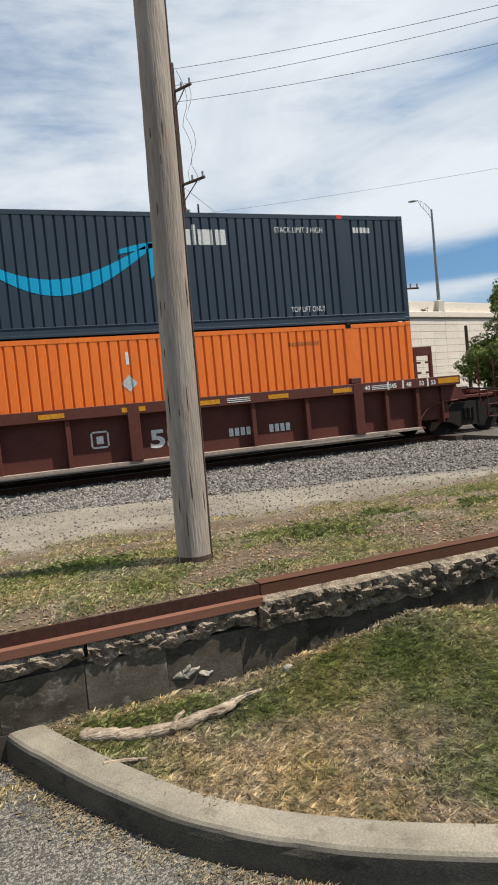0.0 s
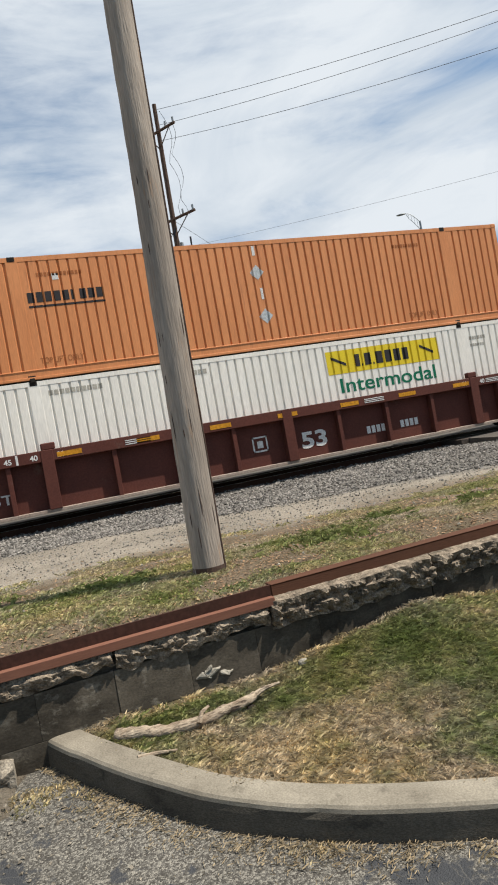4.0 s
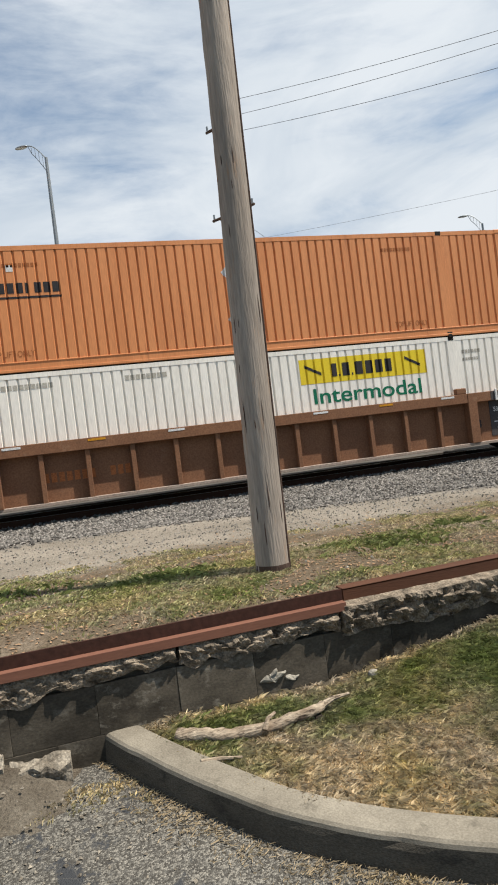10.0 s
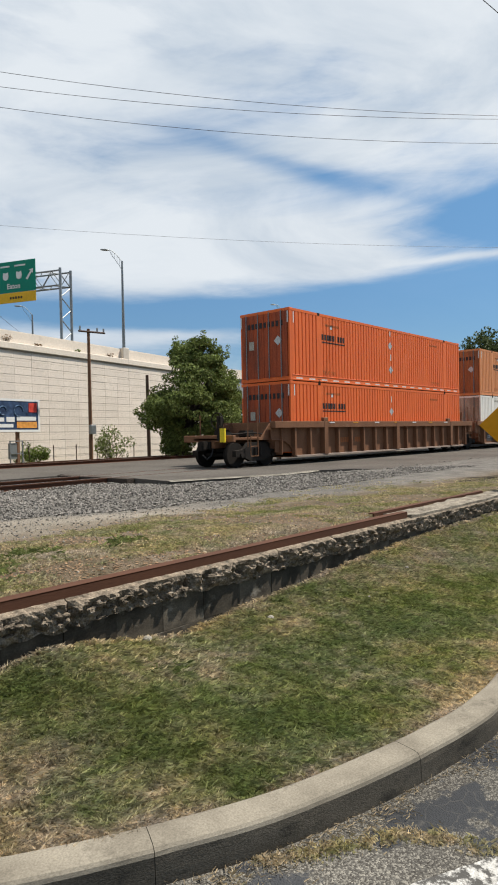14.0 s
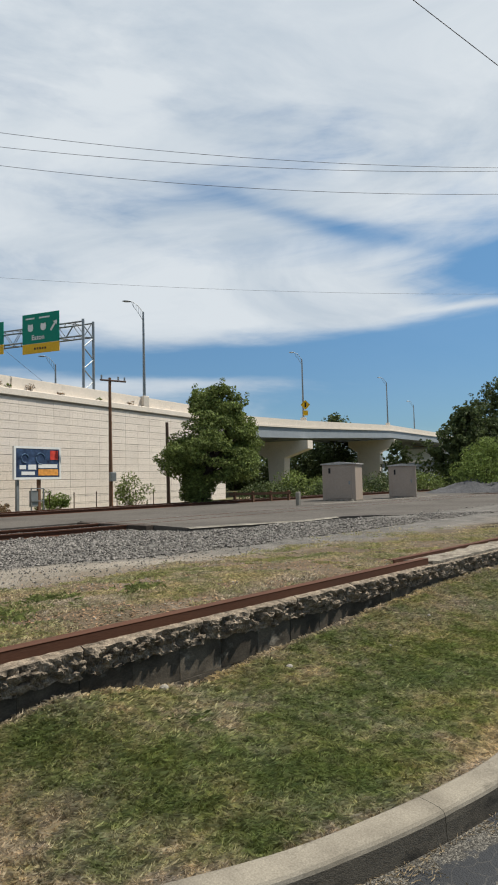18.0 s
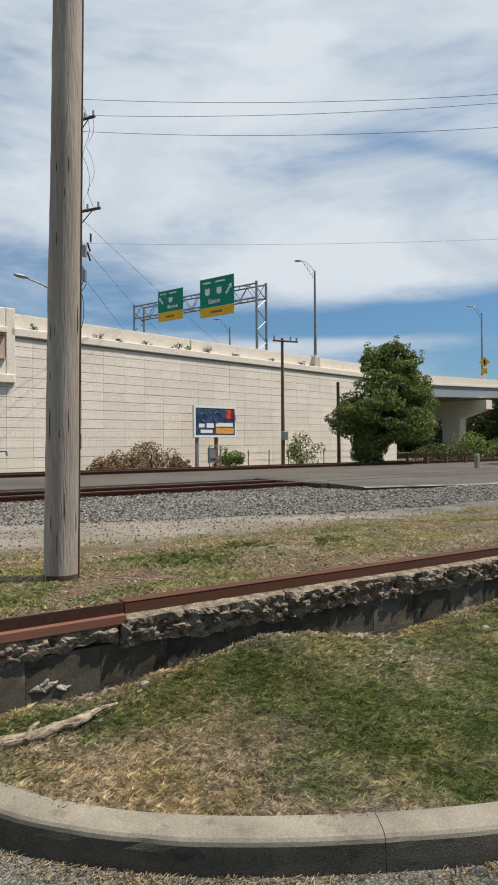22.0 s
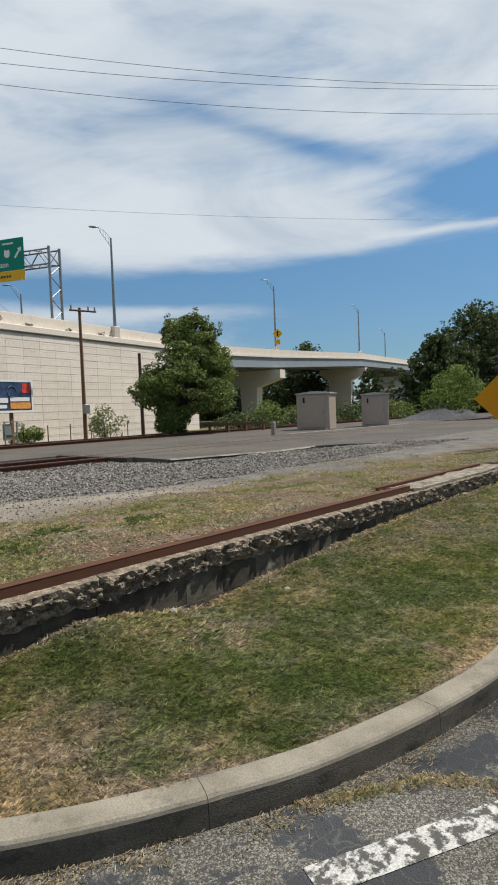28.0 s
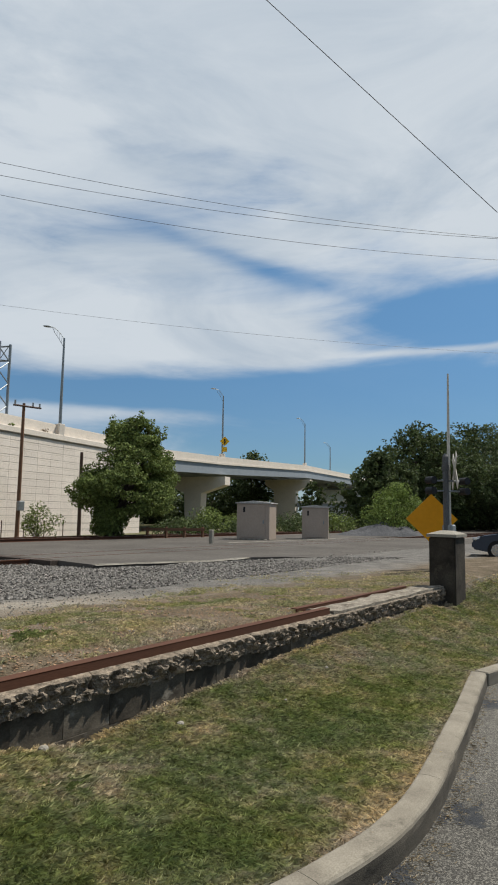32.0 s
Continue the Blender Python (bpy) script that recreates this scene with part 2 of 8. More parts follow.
def asphalt_material():
    """Old asphalt: pale aggregate showing in a darker binder, with smooth dark tar patches."""
    m = bpy.data.materials.new("asphalt")
    m.use_nodes = True
    nt = m.node_tree
    n, l = nt.nodes, nt.links
    b = n["Principled BSDF"]
    b.inputs["Roughness"].default_value, b.inputs["Specular IOR Level"].default_value = 0.9, 0.15
    tc = n.new("ShaderNodeTexCoord")
    vo = n.new("ShaderNodeTexVoronoi")
    vo.inputs["Scale"].default_value = 135
    l.new(tc.outputs["Object"], vo.inputs["Vector"])
    sp = n.new("ShaderNodeSeparateColor")
    l.new(vo.outputs["Color"], sp.inputs[0])
    r = n.new("ShaderNodeValToRGB")
    e = r.color_ramp.elements
    e[0].position, e[0].color = 0.12, (0.048, 0.044, 0.038, 1)
    e[1].position, e[1].color = 0.98, (0.215, 0.200, 0.170, 1)
    k = e.new(0.55)
    k.color = (0.0871, 0.0822, 0.0722, 1)
    l.new(sp.outputs[0], r.inputs[0])
    big = n.new("ShaderNodeTexNoise")
    big.inputs["Scale"].default_value, big.inputs["Detail"].default_value, big.inputs["Roughness"].default_value = 1.15, 9, 0.68
    l.new(tc.outputs["Object"], big.inputs[0])
    # more tar where the edge of the lot was sealed along the kerb
    sep = n.new("ShaderNodeSeparateXYZ")
    l.new(tc.outputs["Object"], sep.inputs[0])

    def calc(op, a, c):
        m_ = n.new("ShaderNodeMath")
        m_.operation = op
        for k, v in enumerate((a, c)):
            if isinstance(v, (int, float)):
                m_.inputs[k].default_value = v
            else:
                l.new(v, m_.inputs[k])
        return m_.outputs[0]
    across = calc("DIVIDE", calc("SUBTRACT", calc("ADD", sep.outputs[1], calc("MULTIPLY", sep.outputs[0], 0.24)), 2.06), 0.16)
    along = calc("DIVIDE", calc("SUBTRACT", sep.outputs[0], 3.0), 1.1)
    seal = calc("EXPONENT", calc("MULTIPLY", calc("ADD", calc("MULTIPLY", across, across), calc("MULTIPLY", along, along)), -1.0), 0)
    mk = n.new("ShaderNodeMapRange")
    l.new(calc("ADD", big.outputs[0], calc("MULTIPLY", seal, 0.085)), mk.inputs[0])
    mk.inputs["From Min"].default_value, mk.inputs["From Max"].default_value = 0.54, 0.56
    mx = n.new("ShaderNodeMixRGB")
    l.new(mk.outputs[0], mx.inputs[0]), l.new(r.outputs[0], mx.inputs[1])
    crack = n.new("ShaderNodeTexVoronoi")
    crack.feature = "DISTANCE_TO_EDGE"
    crack.inputs["Scale"].default_value = 9
    warp = n.new("ShaderNodeTexNoise")
    warp.inputs["Scale"].default_value, warp.inputs["Detail"].default_value = 7, 4
    l.new(tc.outputs["Object"], warp.inputs[0])
    add = n.new("ShaderNodeVectorMath")
    add.operation = "MULTIPLY_ADD"
    l.new(warp.outputs["Color"], add.inputs[0])
    add.inputs[1].default_value = (0.16, 0.16, 0.0)
    l.new(tc.outputs["Object"], add.inputs[2])
    l.new(add.outputs[0], crack.inputs["Vector"])
    ck = n.new("ShaderNodeMapRange")
    l.new(crack.outputs["Distance"], ck.inputs[0])
    for q, v in zip(("From Min", "From Max", "To Min", "To Max"), (0.004, 0.03, 0.3, 0.0)):
        ck.inputs[q].default_value = v
    tar = n.new("ShaderNodeMixRGB")
    l.new(ck.outputs[0], tar.inputs[0])
    tar.inputs[1].default_value, tar.inputs[2].default_value = (0.0415, 0.0432, 0.0465, 1), (0.141, 0.131, 0.112, 1)
    l.new(tar.outputs[0], mx.inputs[2])
    dust = n.new("ShaderNodeTexNoise")
    dust.inputs["Scale"].default_value, dust.inputs["Detail"].default_value = 0.5, 4
    l.new(tc.outputs["Object"], dust.inputs[0])
    dm = n.new("ShaderNodeMapRange")
    l.new(dust.outputs[0], dm.inputs[0])
    for q, v in zip(("From Min", "From Max", "To Min", "To Max"), (0.4, 0.65, 0.8, 1.2)):
        dm.inputs[q].default_value = v
    sc = n.new("ShaderNodeVectorMath")
    sc.operation = "SCALE"
    l.new(mx.outputs[0], sc.inputs[0]), l.new(dm.outputs[0], sc.inputs["Scale"])
    l.new(sc.outputs[0], b.inputs["Base Color"])
    bp = n.new("ShaderNodeBump")
    bp.inputs["Strength"].default_value, bp.inputs["Distance"].default_value = 0.8, 0.006
    l.new(vo.outputs["Distance"], bp.inputs["Height"])
    bp.invert = True
    l.new(bp.outputs[0], b.inputs["Normal"])
    return m


def dry_material(name, fine_amount, island, gain=1.0):
    """Grass or its soil, coloured from green to straw by the mesh attribute dry."""
    m = bpy.data.materials.new(name)
    m.use_nodes = True
    nt = m.node_tree
    n, l = nt.nodes, nt.links
    b = n["Principled BSDF"]
    b.inputs["Roughness"].default_value, b.inputs["Specular IOR Level"].default_value = 0.9, 0.2
    at = n.new("ShaderNodeAttribute")
    at.attribute_name = "dry"
    rm = n.new("ShaderNodeValToRGB")
    e = rm.color_ramp.elements
    e[0].position, e[0].color = 0.0, (0.132, 0.156, 0.046, 1)
    e[1].position, e[1].color = 1.0, (0.445, 0.36, 0.245, 1)
    for p, c in ((0.3, (0.196, 0.203, 0.078, 1)), (0.55, (0.295, 0.265, 0.138, 1)), (0.8, (0.375, 0.303, 0.19, 1))):
        e.new(p).color = c
    l.new(at.outputs["Fac"], rm.inputs[0])
    tc = n.new("ShaderNodeTexCoord")
    g = n.new("ShaderNodeTexNoise")
    g.inputs["Scale"].default_value, g.inputs["Detail"].default_value = 24, 5
    l.new(tc.outputs["Object"], g.inputs[0])
    mr = n.new("ShaderNodeMapRange")
    l.new(g.outputs[0], mr.inputs[0])
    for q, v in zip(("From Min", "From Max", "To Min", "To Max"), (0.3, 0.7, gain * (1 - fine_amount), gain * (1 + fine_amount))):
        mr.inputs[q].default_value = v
    sc = n.new("ShaderNodeVectorMath")
    sc.operation = "SCALE"
    # swathes of duller and of yellower growth
    hue = n.new("ShaderNodeTexNoise")
    hue.inputs["Scale"].default_value, hue.inputs["Detail"].default_value = 1.4, 3
    l.new(tc.outputs["Object"], hue.inputs[0])
    hr = n.new("ShaderNodeValToRGB")
    h = hr.color_ramp.elements
    h[0].position, h[0].color = 0.36, (0.95, 0.98, 1.10, 1)
    h[1].position, h[1].color = 0.64, (1.03, 1.02, 0.88, 1)
    l.new(hue.outputs[0], hr.inputs[0])
    hm = n.new("ShaderNodeVectorMath")
    hm.operation = "MULTIPLY"
    l.new(rm.outputs[0], hm.inputs[0]), l.new(hr.outputs[0], hm.inputs[1])
    l.new(hm.outputs[0], sc.inputs[0]), l.new(mr.outputs[0], sc.inputs["Scale"])
    col = sc.outputs[0]
    if island:
        r4 = n.new("ShaderNodeMapRange")
        l.new(n.new("ShaderNodeNewGeometry").outputs["Random Per Island"], r4.inputs[0])
        r4.inputs["To Min"].default_value, r4.inputs["To Max"].default_value = 1 - island, 1 + island
        f4 = n.new("ShaderNodeVectorMath")
        f4.operation = "SCALE"
        l.new(col, f4.inputs[0]), l.new(r4.outputs[0], f4.inputs["Scale"])
        col = f4.outputs[0]
    l.new(col, b.inputs["Base Color"])
    if island:
        tr = n.new("ShaderNodeBsdfTranslucent")
        l.new(col, tr.inputs[0])
        mx = n.new("ShaderNodeMixShader")
        mx.inputs[0].default_value = 0.35
        l.new(b.outputs[0], mx.inputs[1]), l.new(tr.outputs[0], mx.inputs[2])
        l.new(mx.outputs[0], n["Material Output"].inputs[0])
    return m


def leaf_material(name, base, second, island=0.5, through_=0.22):
    """Leaves: mottled by noise and by leaf, part of the light passes through."""
    m = material(name, base, 0.6, second=second, scale=0.8, fine=6, bump=0, island=island, spec=0.12)
    nt = m.node_tree
    n, l = nt.nodes, nt.links
    b = n["Principled BSDF"]
    tr = n.new("ShaderNodeBsdfTranslucent")
    l.new(b.inputs["Base Color"].links[0].from_socket, tr.inputs[0])
    mx = n.new("ShaderNodeMixShader")
    mx.inputs[0].default_value = through_
    l.new(b.outputs[0], mx.inputs[1]), l.new(tr.outputs[0], mx.inputs[2])
    l.new(mx.outputs[0], n["Material Output"].inputs[0])
    return m


M["asphalt"] = asphalt_material()
# low gain: the shade between grass blades is put into the soil colour
M["shaded_soil"] = dry_material("shaded_lawn_soil", 0.5, 0, 0.17)
M["dry_grass"] = dry_material("grass_blades", 0.32, 0.55, 1.22)
M["road"] = zone_material("road_asphalt", [(0.3, (0.064, 0.057, 0.05)), (0.6, (0.094, 0.085, 0.075))], 0.35, 40, 0.25)
M["ballast"] = zone_material("ballast_bed", [(0.35, (0.0643, 0.0559, 0.0481)), (0.6, (0.106, 0.0945, 0.0821))], 1.5, 18, 1.0, dist=0.05)
M["stone"] = material("ballast_stone", (0.172, 0.158, 0.141), 0.9, second=(0.085, 0.079, 0.072), scale=6, fine=25, island=0.65)
M["earth"] = zone_material("far_ground", [(0.35, (0.0494, 0.0635, 0.0212)), (0.5, (0.105, 0.0986, 0.0494)), (0.62, (0.156, 0.134, 0.0918))], 0.15, 8, 0.5)
M["foot_soil"] = zone_material("brown_foot_soil", [(0.32, (0.0747, 0.0614, 0.0465)), (0.5, (0.116, 0.0988, 0.0764)), (0.66, (0.166, 0.146, 0.116))], 4.5, 70, 0.9)
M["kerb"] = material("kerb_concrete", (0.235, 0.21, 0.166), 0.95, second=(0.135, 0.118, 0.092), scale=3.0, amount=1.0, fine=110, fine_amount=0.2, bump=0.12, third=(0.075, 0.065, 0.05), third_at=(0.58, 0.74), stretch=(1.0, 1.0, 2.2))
# front of the kerb: grime plus its shade, both put into this darker colour
M["kerb_face"] = material("shaded_grimy_kerb_face", (0.105, 0.092, 0.072), 0.95, second=(0.05, 0.044, 0.035), scale=2.4, amount=1.0, fine=90, fine_amount=0.3, bump=0.2, third=(0.026, 0.024, 0.02), third_at=(0.55, 0.70), stretch=(1.0, 1.0, 2.0))
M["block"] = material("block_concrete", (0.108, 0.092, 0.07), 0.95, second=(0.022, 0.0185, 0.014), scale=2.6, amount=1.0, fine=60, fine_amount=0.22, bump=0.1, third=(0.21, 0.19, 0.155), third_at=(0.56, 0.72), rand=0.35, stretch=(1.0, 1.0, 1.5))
M["broken"] = material("broken_concrete", (0.29, 0.235, 0.175), 0.95, second=(0.045, 0.037, 0.028), scale=13, amount=1.0, fine=80, fine_amount=0.45, bump=0.6, third=(0.269, 0.254, 0.224), third_at=(0.60, 0.72))
M["ledge"] = material("pale_broken_concrete", (0.30, 0.265, 0.212), 0.95, second=(0.075, 0.062, 0.047), scale=9, amount=1.0, fine=70, fine_amount=0.4, bump=0.5)
M["pillar"] = material("pillar_concrete", (0.072, 0.061, 0.047), 0.95, second=(0.018, 0.0155, 0.0125), scale=2.5, amount=1.0, fine=40, bump=0.4, third=(0.085, 0.072, 0.054), third_at=(0.6, 0.75))
M["capstone"] = material("cap_concrete", (0.266, 0.245, 0.203), 0.9, scale=4, fine=50, bump=0.3)
M["rust_rail"] = material("rusted_steel", (0.086, 0.038, 0.022), 0.85, 0.1, second=(0.055, 0.026, 0.017), scale=1.5, fine=30, fine_amount=0.1, bump=0.1, stretch=(0.6, 4, 4))
M["rust_face"] = material("bare_rusty_steel", (0.185, 0.085, 0.056), 0.75, 0.1, second=(0.115, 0.05, 0.034), scale=2, fine=30, fine_amount=0.1, bump=0.05, stretch=(0.6, 5, 5))
M["rail_top"] = material("worn_rail_steel", (0.29, 0.274, 0.257), 0.35, 0.9, scale=4, fine=60, bump=0.05)
M["tie"] = material("old_timber_tie", (0.0581, 0.0456, 0.0373), 0.95, scale=4, fine=50, bump=0.6, stretch=(6, 1, 6), rand=0.2)
M["pole"] = material("weathered_pole_wood", (0.365, 0.315, 0.265), 0.9, second=(0.195, 0.164, 0.137), scale=1.3, amount=1.0, fine=13, fine_amount=0.17, bump=0.4, stretch=(6, 6, 0.55), third=(0.30, 0.19, 0.115), third_at=(0.575, 0.68))
M["dark_pole"] = material("dark_pole_wood", (0.083, 0.0539, 0.0415), 0.9, scale=4, fine=40, bump=0.4, stretch=(6, 6, 0.4))
M["brown_pole"] = material("brown_pole_wood", (0.174, 0.0954, 0.0581), 0.9, scale=4, fine=40, bump=0.4, stretch=(6, 6, 0.4))
M["grey_wire"] = material("weathered_grey_cable", (0.16, 0.165, 0.175), 0.6, scale=5, bump=0)
M["wire"] = material("cable", (0.0332, 0.0332, 0.0373), 0.6, scale=5, bump=0)
M["galv"] = material("galvanised_steel", (0.249, 0.266, 0.274), 0.5, 0.6, second=(0.166, 0.178, 0.187), scale=3, fine=30, bump=0.05)
M["panel"] = material("precast_panel", (0.66, 0.588, 0.51), 0.92, second=(0.575, 0.505, 0.435), scale=0.9, fine=14, fine_amount=0.12, bump=0.3, rand=0.05, third=(0.47, 0.41, 0.34), third_at=(0.60, 0.8))
M["parapet"] = material("parapet_concrete", (0.64, 0.572, 0.49), 0.9, second=(0.53, 0.47, 0.4), scale=0.6, fine=10, fine_amount=0.1, bump=0.2, third=(0.36, 0.31, 0.26), third_at=(0.60, 0.8))
M["joint"] = material("joint_mortar", (0.266, 0.226, 0.179), 0.95, scale=2, bump=0.2)
M["girder_tan"] = material("tan_girder_paint", (0.415, 0.299, 0.241), 0.6, scale=0.8, amount=0.2, fine=12, fine_amount=0.08, bump=0.05)
M["gate_white"] = material("weathered_white_board", (0.52, 0.49, 0.43), 0.8, second=(0.36, 0.32, 0.27), scale=5, fine=40, bump=0.1)
M["mast_grey"] = material("dull_grey_mast_paint", (0.115, 0.118, 0.122), 0.7, 0.2, second=(0.07, 0.068, 0.066), scale=3, fine=30, bump=0.05)
M["girder_grey"] = material("grey_girder_paint", (0.249, 0.274, 0.299), 0.6, scale=0.8, amount=0.3, fine=12, fine_amount=0.08, bump=0.05)
M["leaf"] = leaf_material("green_leaves", (0.165, 0.205, 0.056), (0.06, 0.082, 0.026))
M["leaf_light"] = leaf_material("light_green_leaves", (0.19, 0.245, 0.06), (0.10, 0.14, 0.04))
M["leaf_dark"] = leaf_material("dark_green_leaves", (0.088, 0.112, 0.042), (0.04, 0.056, 0.021))
M["leaf_dry"] = leaf_material("dry_weeds", (0.249, 0.166, 0.0996), (0.141, 0.108, 0.0498))
M["bark"] = material("bark", (0.0581, 0.0456, 0.0349), 0.95, scale=4, fine=20, bump=0.6, stretch=(3, 3, 0.5))
M["weed_green"] = leaf_material("verge_weeds", (0.135, 0.165, 0.05), (0.20, 0.195, 0.08))
M["straw"] = material("dry_straw", (0.27, 0.21, 0.13), 0.9, second=(0.15, 0.115, 0.07), scale=3, fine=20, bump=0, island=0.4)
M["leaf_litter"] = material("leaf_litter", (0.249, 0.158, 0.0913), 0.9, second=(0.124, 0.083, 0.0498), scale=3, fine=20, bump=0, island=0.5)
M["stick"] = material("bleached_dead_branch", (0.36, 0.30, 0.225), 0.9, second=(0.16, 0.115, 0.078), scale=13, amount=1.0, fine=60, bump=0.5, third=(0.06, 0.043, 0.032), third_at=(0.54, 0.64), stretch=(0.5, 1.6, 1.6))
M["white_paint"] = material("worn_white_line", (0.42, 0.41, 0.385), 0.85, second=(0.31, 0.30, 0.28), scale=9, fine=120, fine_amount=0.3, bump=0.3, third=(0.0664, 0.0638, 0.0584), third_at=(0.46, 0.54))
M["steel_box"] = material("dull_aluminium", (0.37, 0.30, 0.245), 0.5, 0.2, second=(0.30, 0.245, 0.2), scale=1.5, fine=15, fine_amount=0.08, bump=0.05)
M["steel_roof"] = material("pale_box_roof", (0.457, 0.44, 0.415), 0.55, 0.2, scale=2, fine=15, bump=0.05)
M["sign_green"] = material("green_sign_sheeting", (0, 0.19, 0.125), 0.4, scale=1, amount=0.15, fine=6, fine_amount=0.05, bump=0)
M["sign_yellow"] = material("yellow_sign_sheeting", (0.664, 0.382, 0.0166), 0.4, scale=1, amount=0.1, fine=6, fine_amount=0.05, bump=0)
M["sign_orange"] = material("amber_warning_sheeting", (0.622, 0.274, 0.0083), 0.45, scale=2, amount=0.2, fine=10, fine_amount=0.05, bump=0)
M["sign_lime"] = material("lime_sign_sheeting", (0.539, 0.705, 0.0166), 0.4, scale=1, amount=0.1, fine=6, bump=0)
M["sign_white"] = material("white_sign_legend", (0.664, 0.664, 0.647), 0.5, scale=2, amount=0.1, fine=10, fine_amount=0.05, bump=0)
M["board_blue"] = material("board_navy", (0.012, 0.02, 0.045), 0.5, second=(0.05, 0.085, 0.16), scale=2.2, amount=1.0, fine=6, bump=0)
M["board_glint"] = material("dull_blue_print", (0.09, 0.15, 0.24), 0.5, scale=2, amount=0.5, fine=6, bump=0)
M["board_red"] = material("board_red", (0.515, 0.0581, 0.0415), 0.5, scale=1, amount=0.1, fine=6, bump=0)
M["board_orange"] = material("board_orange", (0.622, 0.282, 0.0664), 0.5, scale=1, amount=0.1, fine=6, bump=0)
M["black"] = material("black_paint", (0.0208, 0.0208, 0.0224), 0.6, scale=2, fine=20, bump=0.1)
M["gravel_pile"] = material("grey_gravel", (0.0756, 0.0756, 0.0792), 0.95, second=(0.0406, 0.0406, 0.0426), scale=3, fine=14, fine_amount=0.4, bump=1.0)
M["car_paint"] = material("dark_blue_car_paint", (0.03, 0.04, 0.06), 0.3, 0.3, scale=1, amount=0.1, fine=5, fine_amount=0.02, bump=0, spec=0.5)
M["tyre"] = material("tyre_rubber", (0.0166, 0.0166, 0.0166), 0.8, scale=5, fine=40, bump=0.2)
M["glass"] = material("dark_car_glass", (0.0166, 0.0208, 0.0249), 0.05, 0.0, scale=1, amount=0.1, fine=5, bump=0, spec=0.8)
M["chrome"] = material("bright_metal", (0.498, 0.498, 0.498), 0.25, 1.0, scale=3, bump=0)


def paint(name, base, worn, dirt=(0.12, 0.07, 0.045), at=(0.62, 0.82), rough=0.55):
    return material(name, base, rough, spec=0.35, second=worn, scale=1.5, amount=1.0, fine=25, fine_amount=0.09, bump=0.03, stretch=(1.8, 1.8, 0.22), third=dirt, third_at=at)


M["navy"] = paint("dark_slate_container_paint", (0.0145, 0.0285, 0.0465), (0.021, 0.0365, 0.055), (0.0415, 0.0456, 0.0498))
M["orange"] = paint("bright_orange_container_paint", (0.710, 0.158, 0.0166), (0.645, 0.136, 0.0149), (0.349, 0.0913, 0.0249))
M["redorange"] = paint("red_orange_container_paint", (0.697, 0.137, 0.0232), (0.614, 0.112, 0.0208), (0.266, 0.0622, 0.0208))
M["faded"] = paint("faded_orange_container_paint", (0.60, 0.24, 0.09), (0.515, 0.19, 0.066), (0.282, 0.0913, 0.0373), (0.58, 0.78))
M["amber"] = paint("amber_container_paint", (0.63, 0.26, 0.08), (0.55, 0.218, 0.062), (0.315, 0.124, 0.0415))
M["cream"] = paint("cream_container_paint", (0.77, 0.735, 0.665), (0.69, 0.65, 0.58), (0.38, 0.25, 0.16), (0.68, 0.84))
M["maroon"] = material("maroon_car_paint", (0.098, 0.031, 0.022), 0.7, second=(0.05, 0.018, 0.014), scale=1.2, fine=25, fine_amount=0.15, bump=0.1, third=(0.116, 0.0747, 0.0581), third_at=(0.62, 0.8))
M["rust"] = material("rusty_brown_car_paint", (0.20, 0.098, 0.052), 0.8, second=(0.105, 0.048, 0.028), scale=1.2, fine=25, fine_amount=0.2, bump=0.15, third=(0.249, 0.149, 0.0913), third_at=(0.6, 0.78))
M["ochre"] = material("ochre_car_paint", (0.182, 0.084, 0.032), 0.75, second=(0.105, 0.048, 0.024), scale=0.9, fine=25, fine_amount=0.15, bump=0.1, third=(0.299, 0.183, 0.108), third_at=(0.62, 0.8))
M["sill"] = material("dusty_sill", (0.299, 0.241, 0.199), 0.85, second=(0.207, 0.141, 0.108), scale=2, fine=25, bump=0.1)
M["truck"] = material("greasy_truck_steel", (0.014, 0.012, 0.010), 0.85, second=(0.028, 0.02, 0.016), scale=4, fine=30, bump=0.3)
M["door_steel"] = material("container_door_dark_paint", (0.022, 0.028, 0.038), 0.7, second=(0.05, 0.042, 0.04), scale=2, fine=20, bump=0.1)
def door_paint(name, base, grime):
    return material(name, base, 0.7, second=grime, scale=1.1, amount=1.0, fine=25, fine_amount=0.2, bump=0.1, stretch=(1.6, 1.6, 0.5), third=(0.42, 0.36, 0.32), third_at=(0.68, 0.74))


M["door_redorange"] = door_paint("grimy_red_orange_door", (0.44, 0.085, 0.028), (0.17, 0.05, 0.03))
M["door_orange"] = door_paint("grimy_orange_door", (0.46, 0.11, 0.028), (0.18, 0.06, 0.03))
M["door_faded"] = door_paint("grimy_faded_orange_door", (0.40, 0.14, 0.05), (0.17, 0.07, 0.04))
M["door_amber"] = door_paint("grimy_amber_door", (0.332, 0.133, 0.0415), (0.133, 0.0622, 0.0332))
M["door_cream"] = door_paint("grimy_cream_door", (0.47, 0.42, 0.34), (0.19, 0.115, 0.07))
M["door_yellow"] = door_paint("grimy_yellow_band", (0.42, 0.27, 0.02), (0.2, 0.12, 0.04))
M["door_navy"] = M["door_steel"]
M["mark_white"] = material("white_stencil", (0.614, 0.606, 0.581), 0.6, second=(0.457, 0.448, 0.432), scale=5, fine=30, bump=0)
M["mark_black"] = material("black_stencil", (0.0249, 0.0232, 0.0249), 0.6, second=(0.0498, 0.0415, 0.0415), scale=5, fine=30, bump=0)
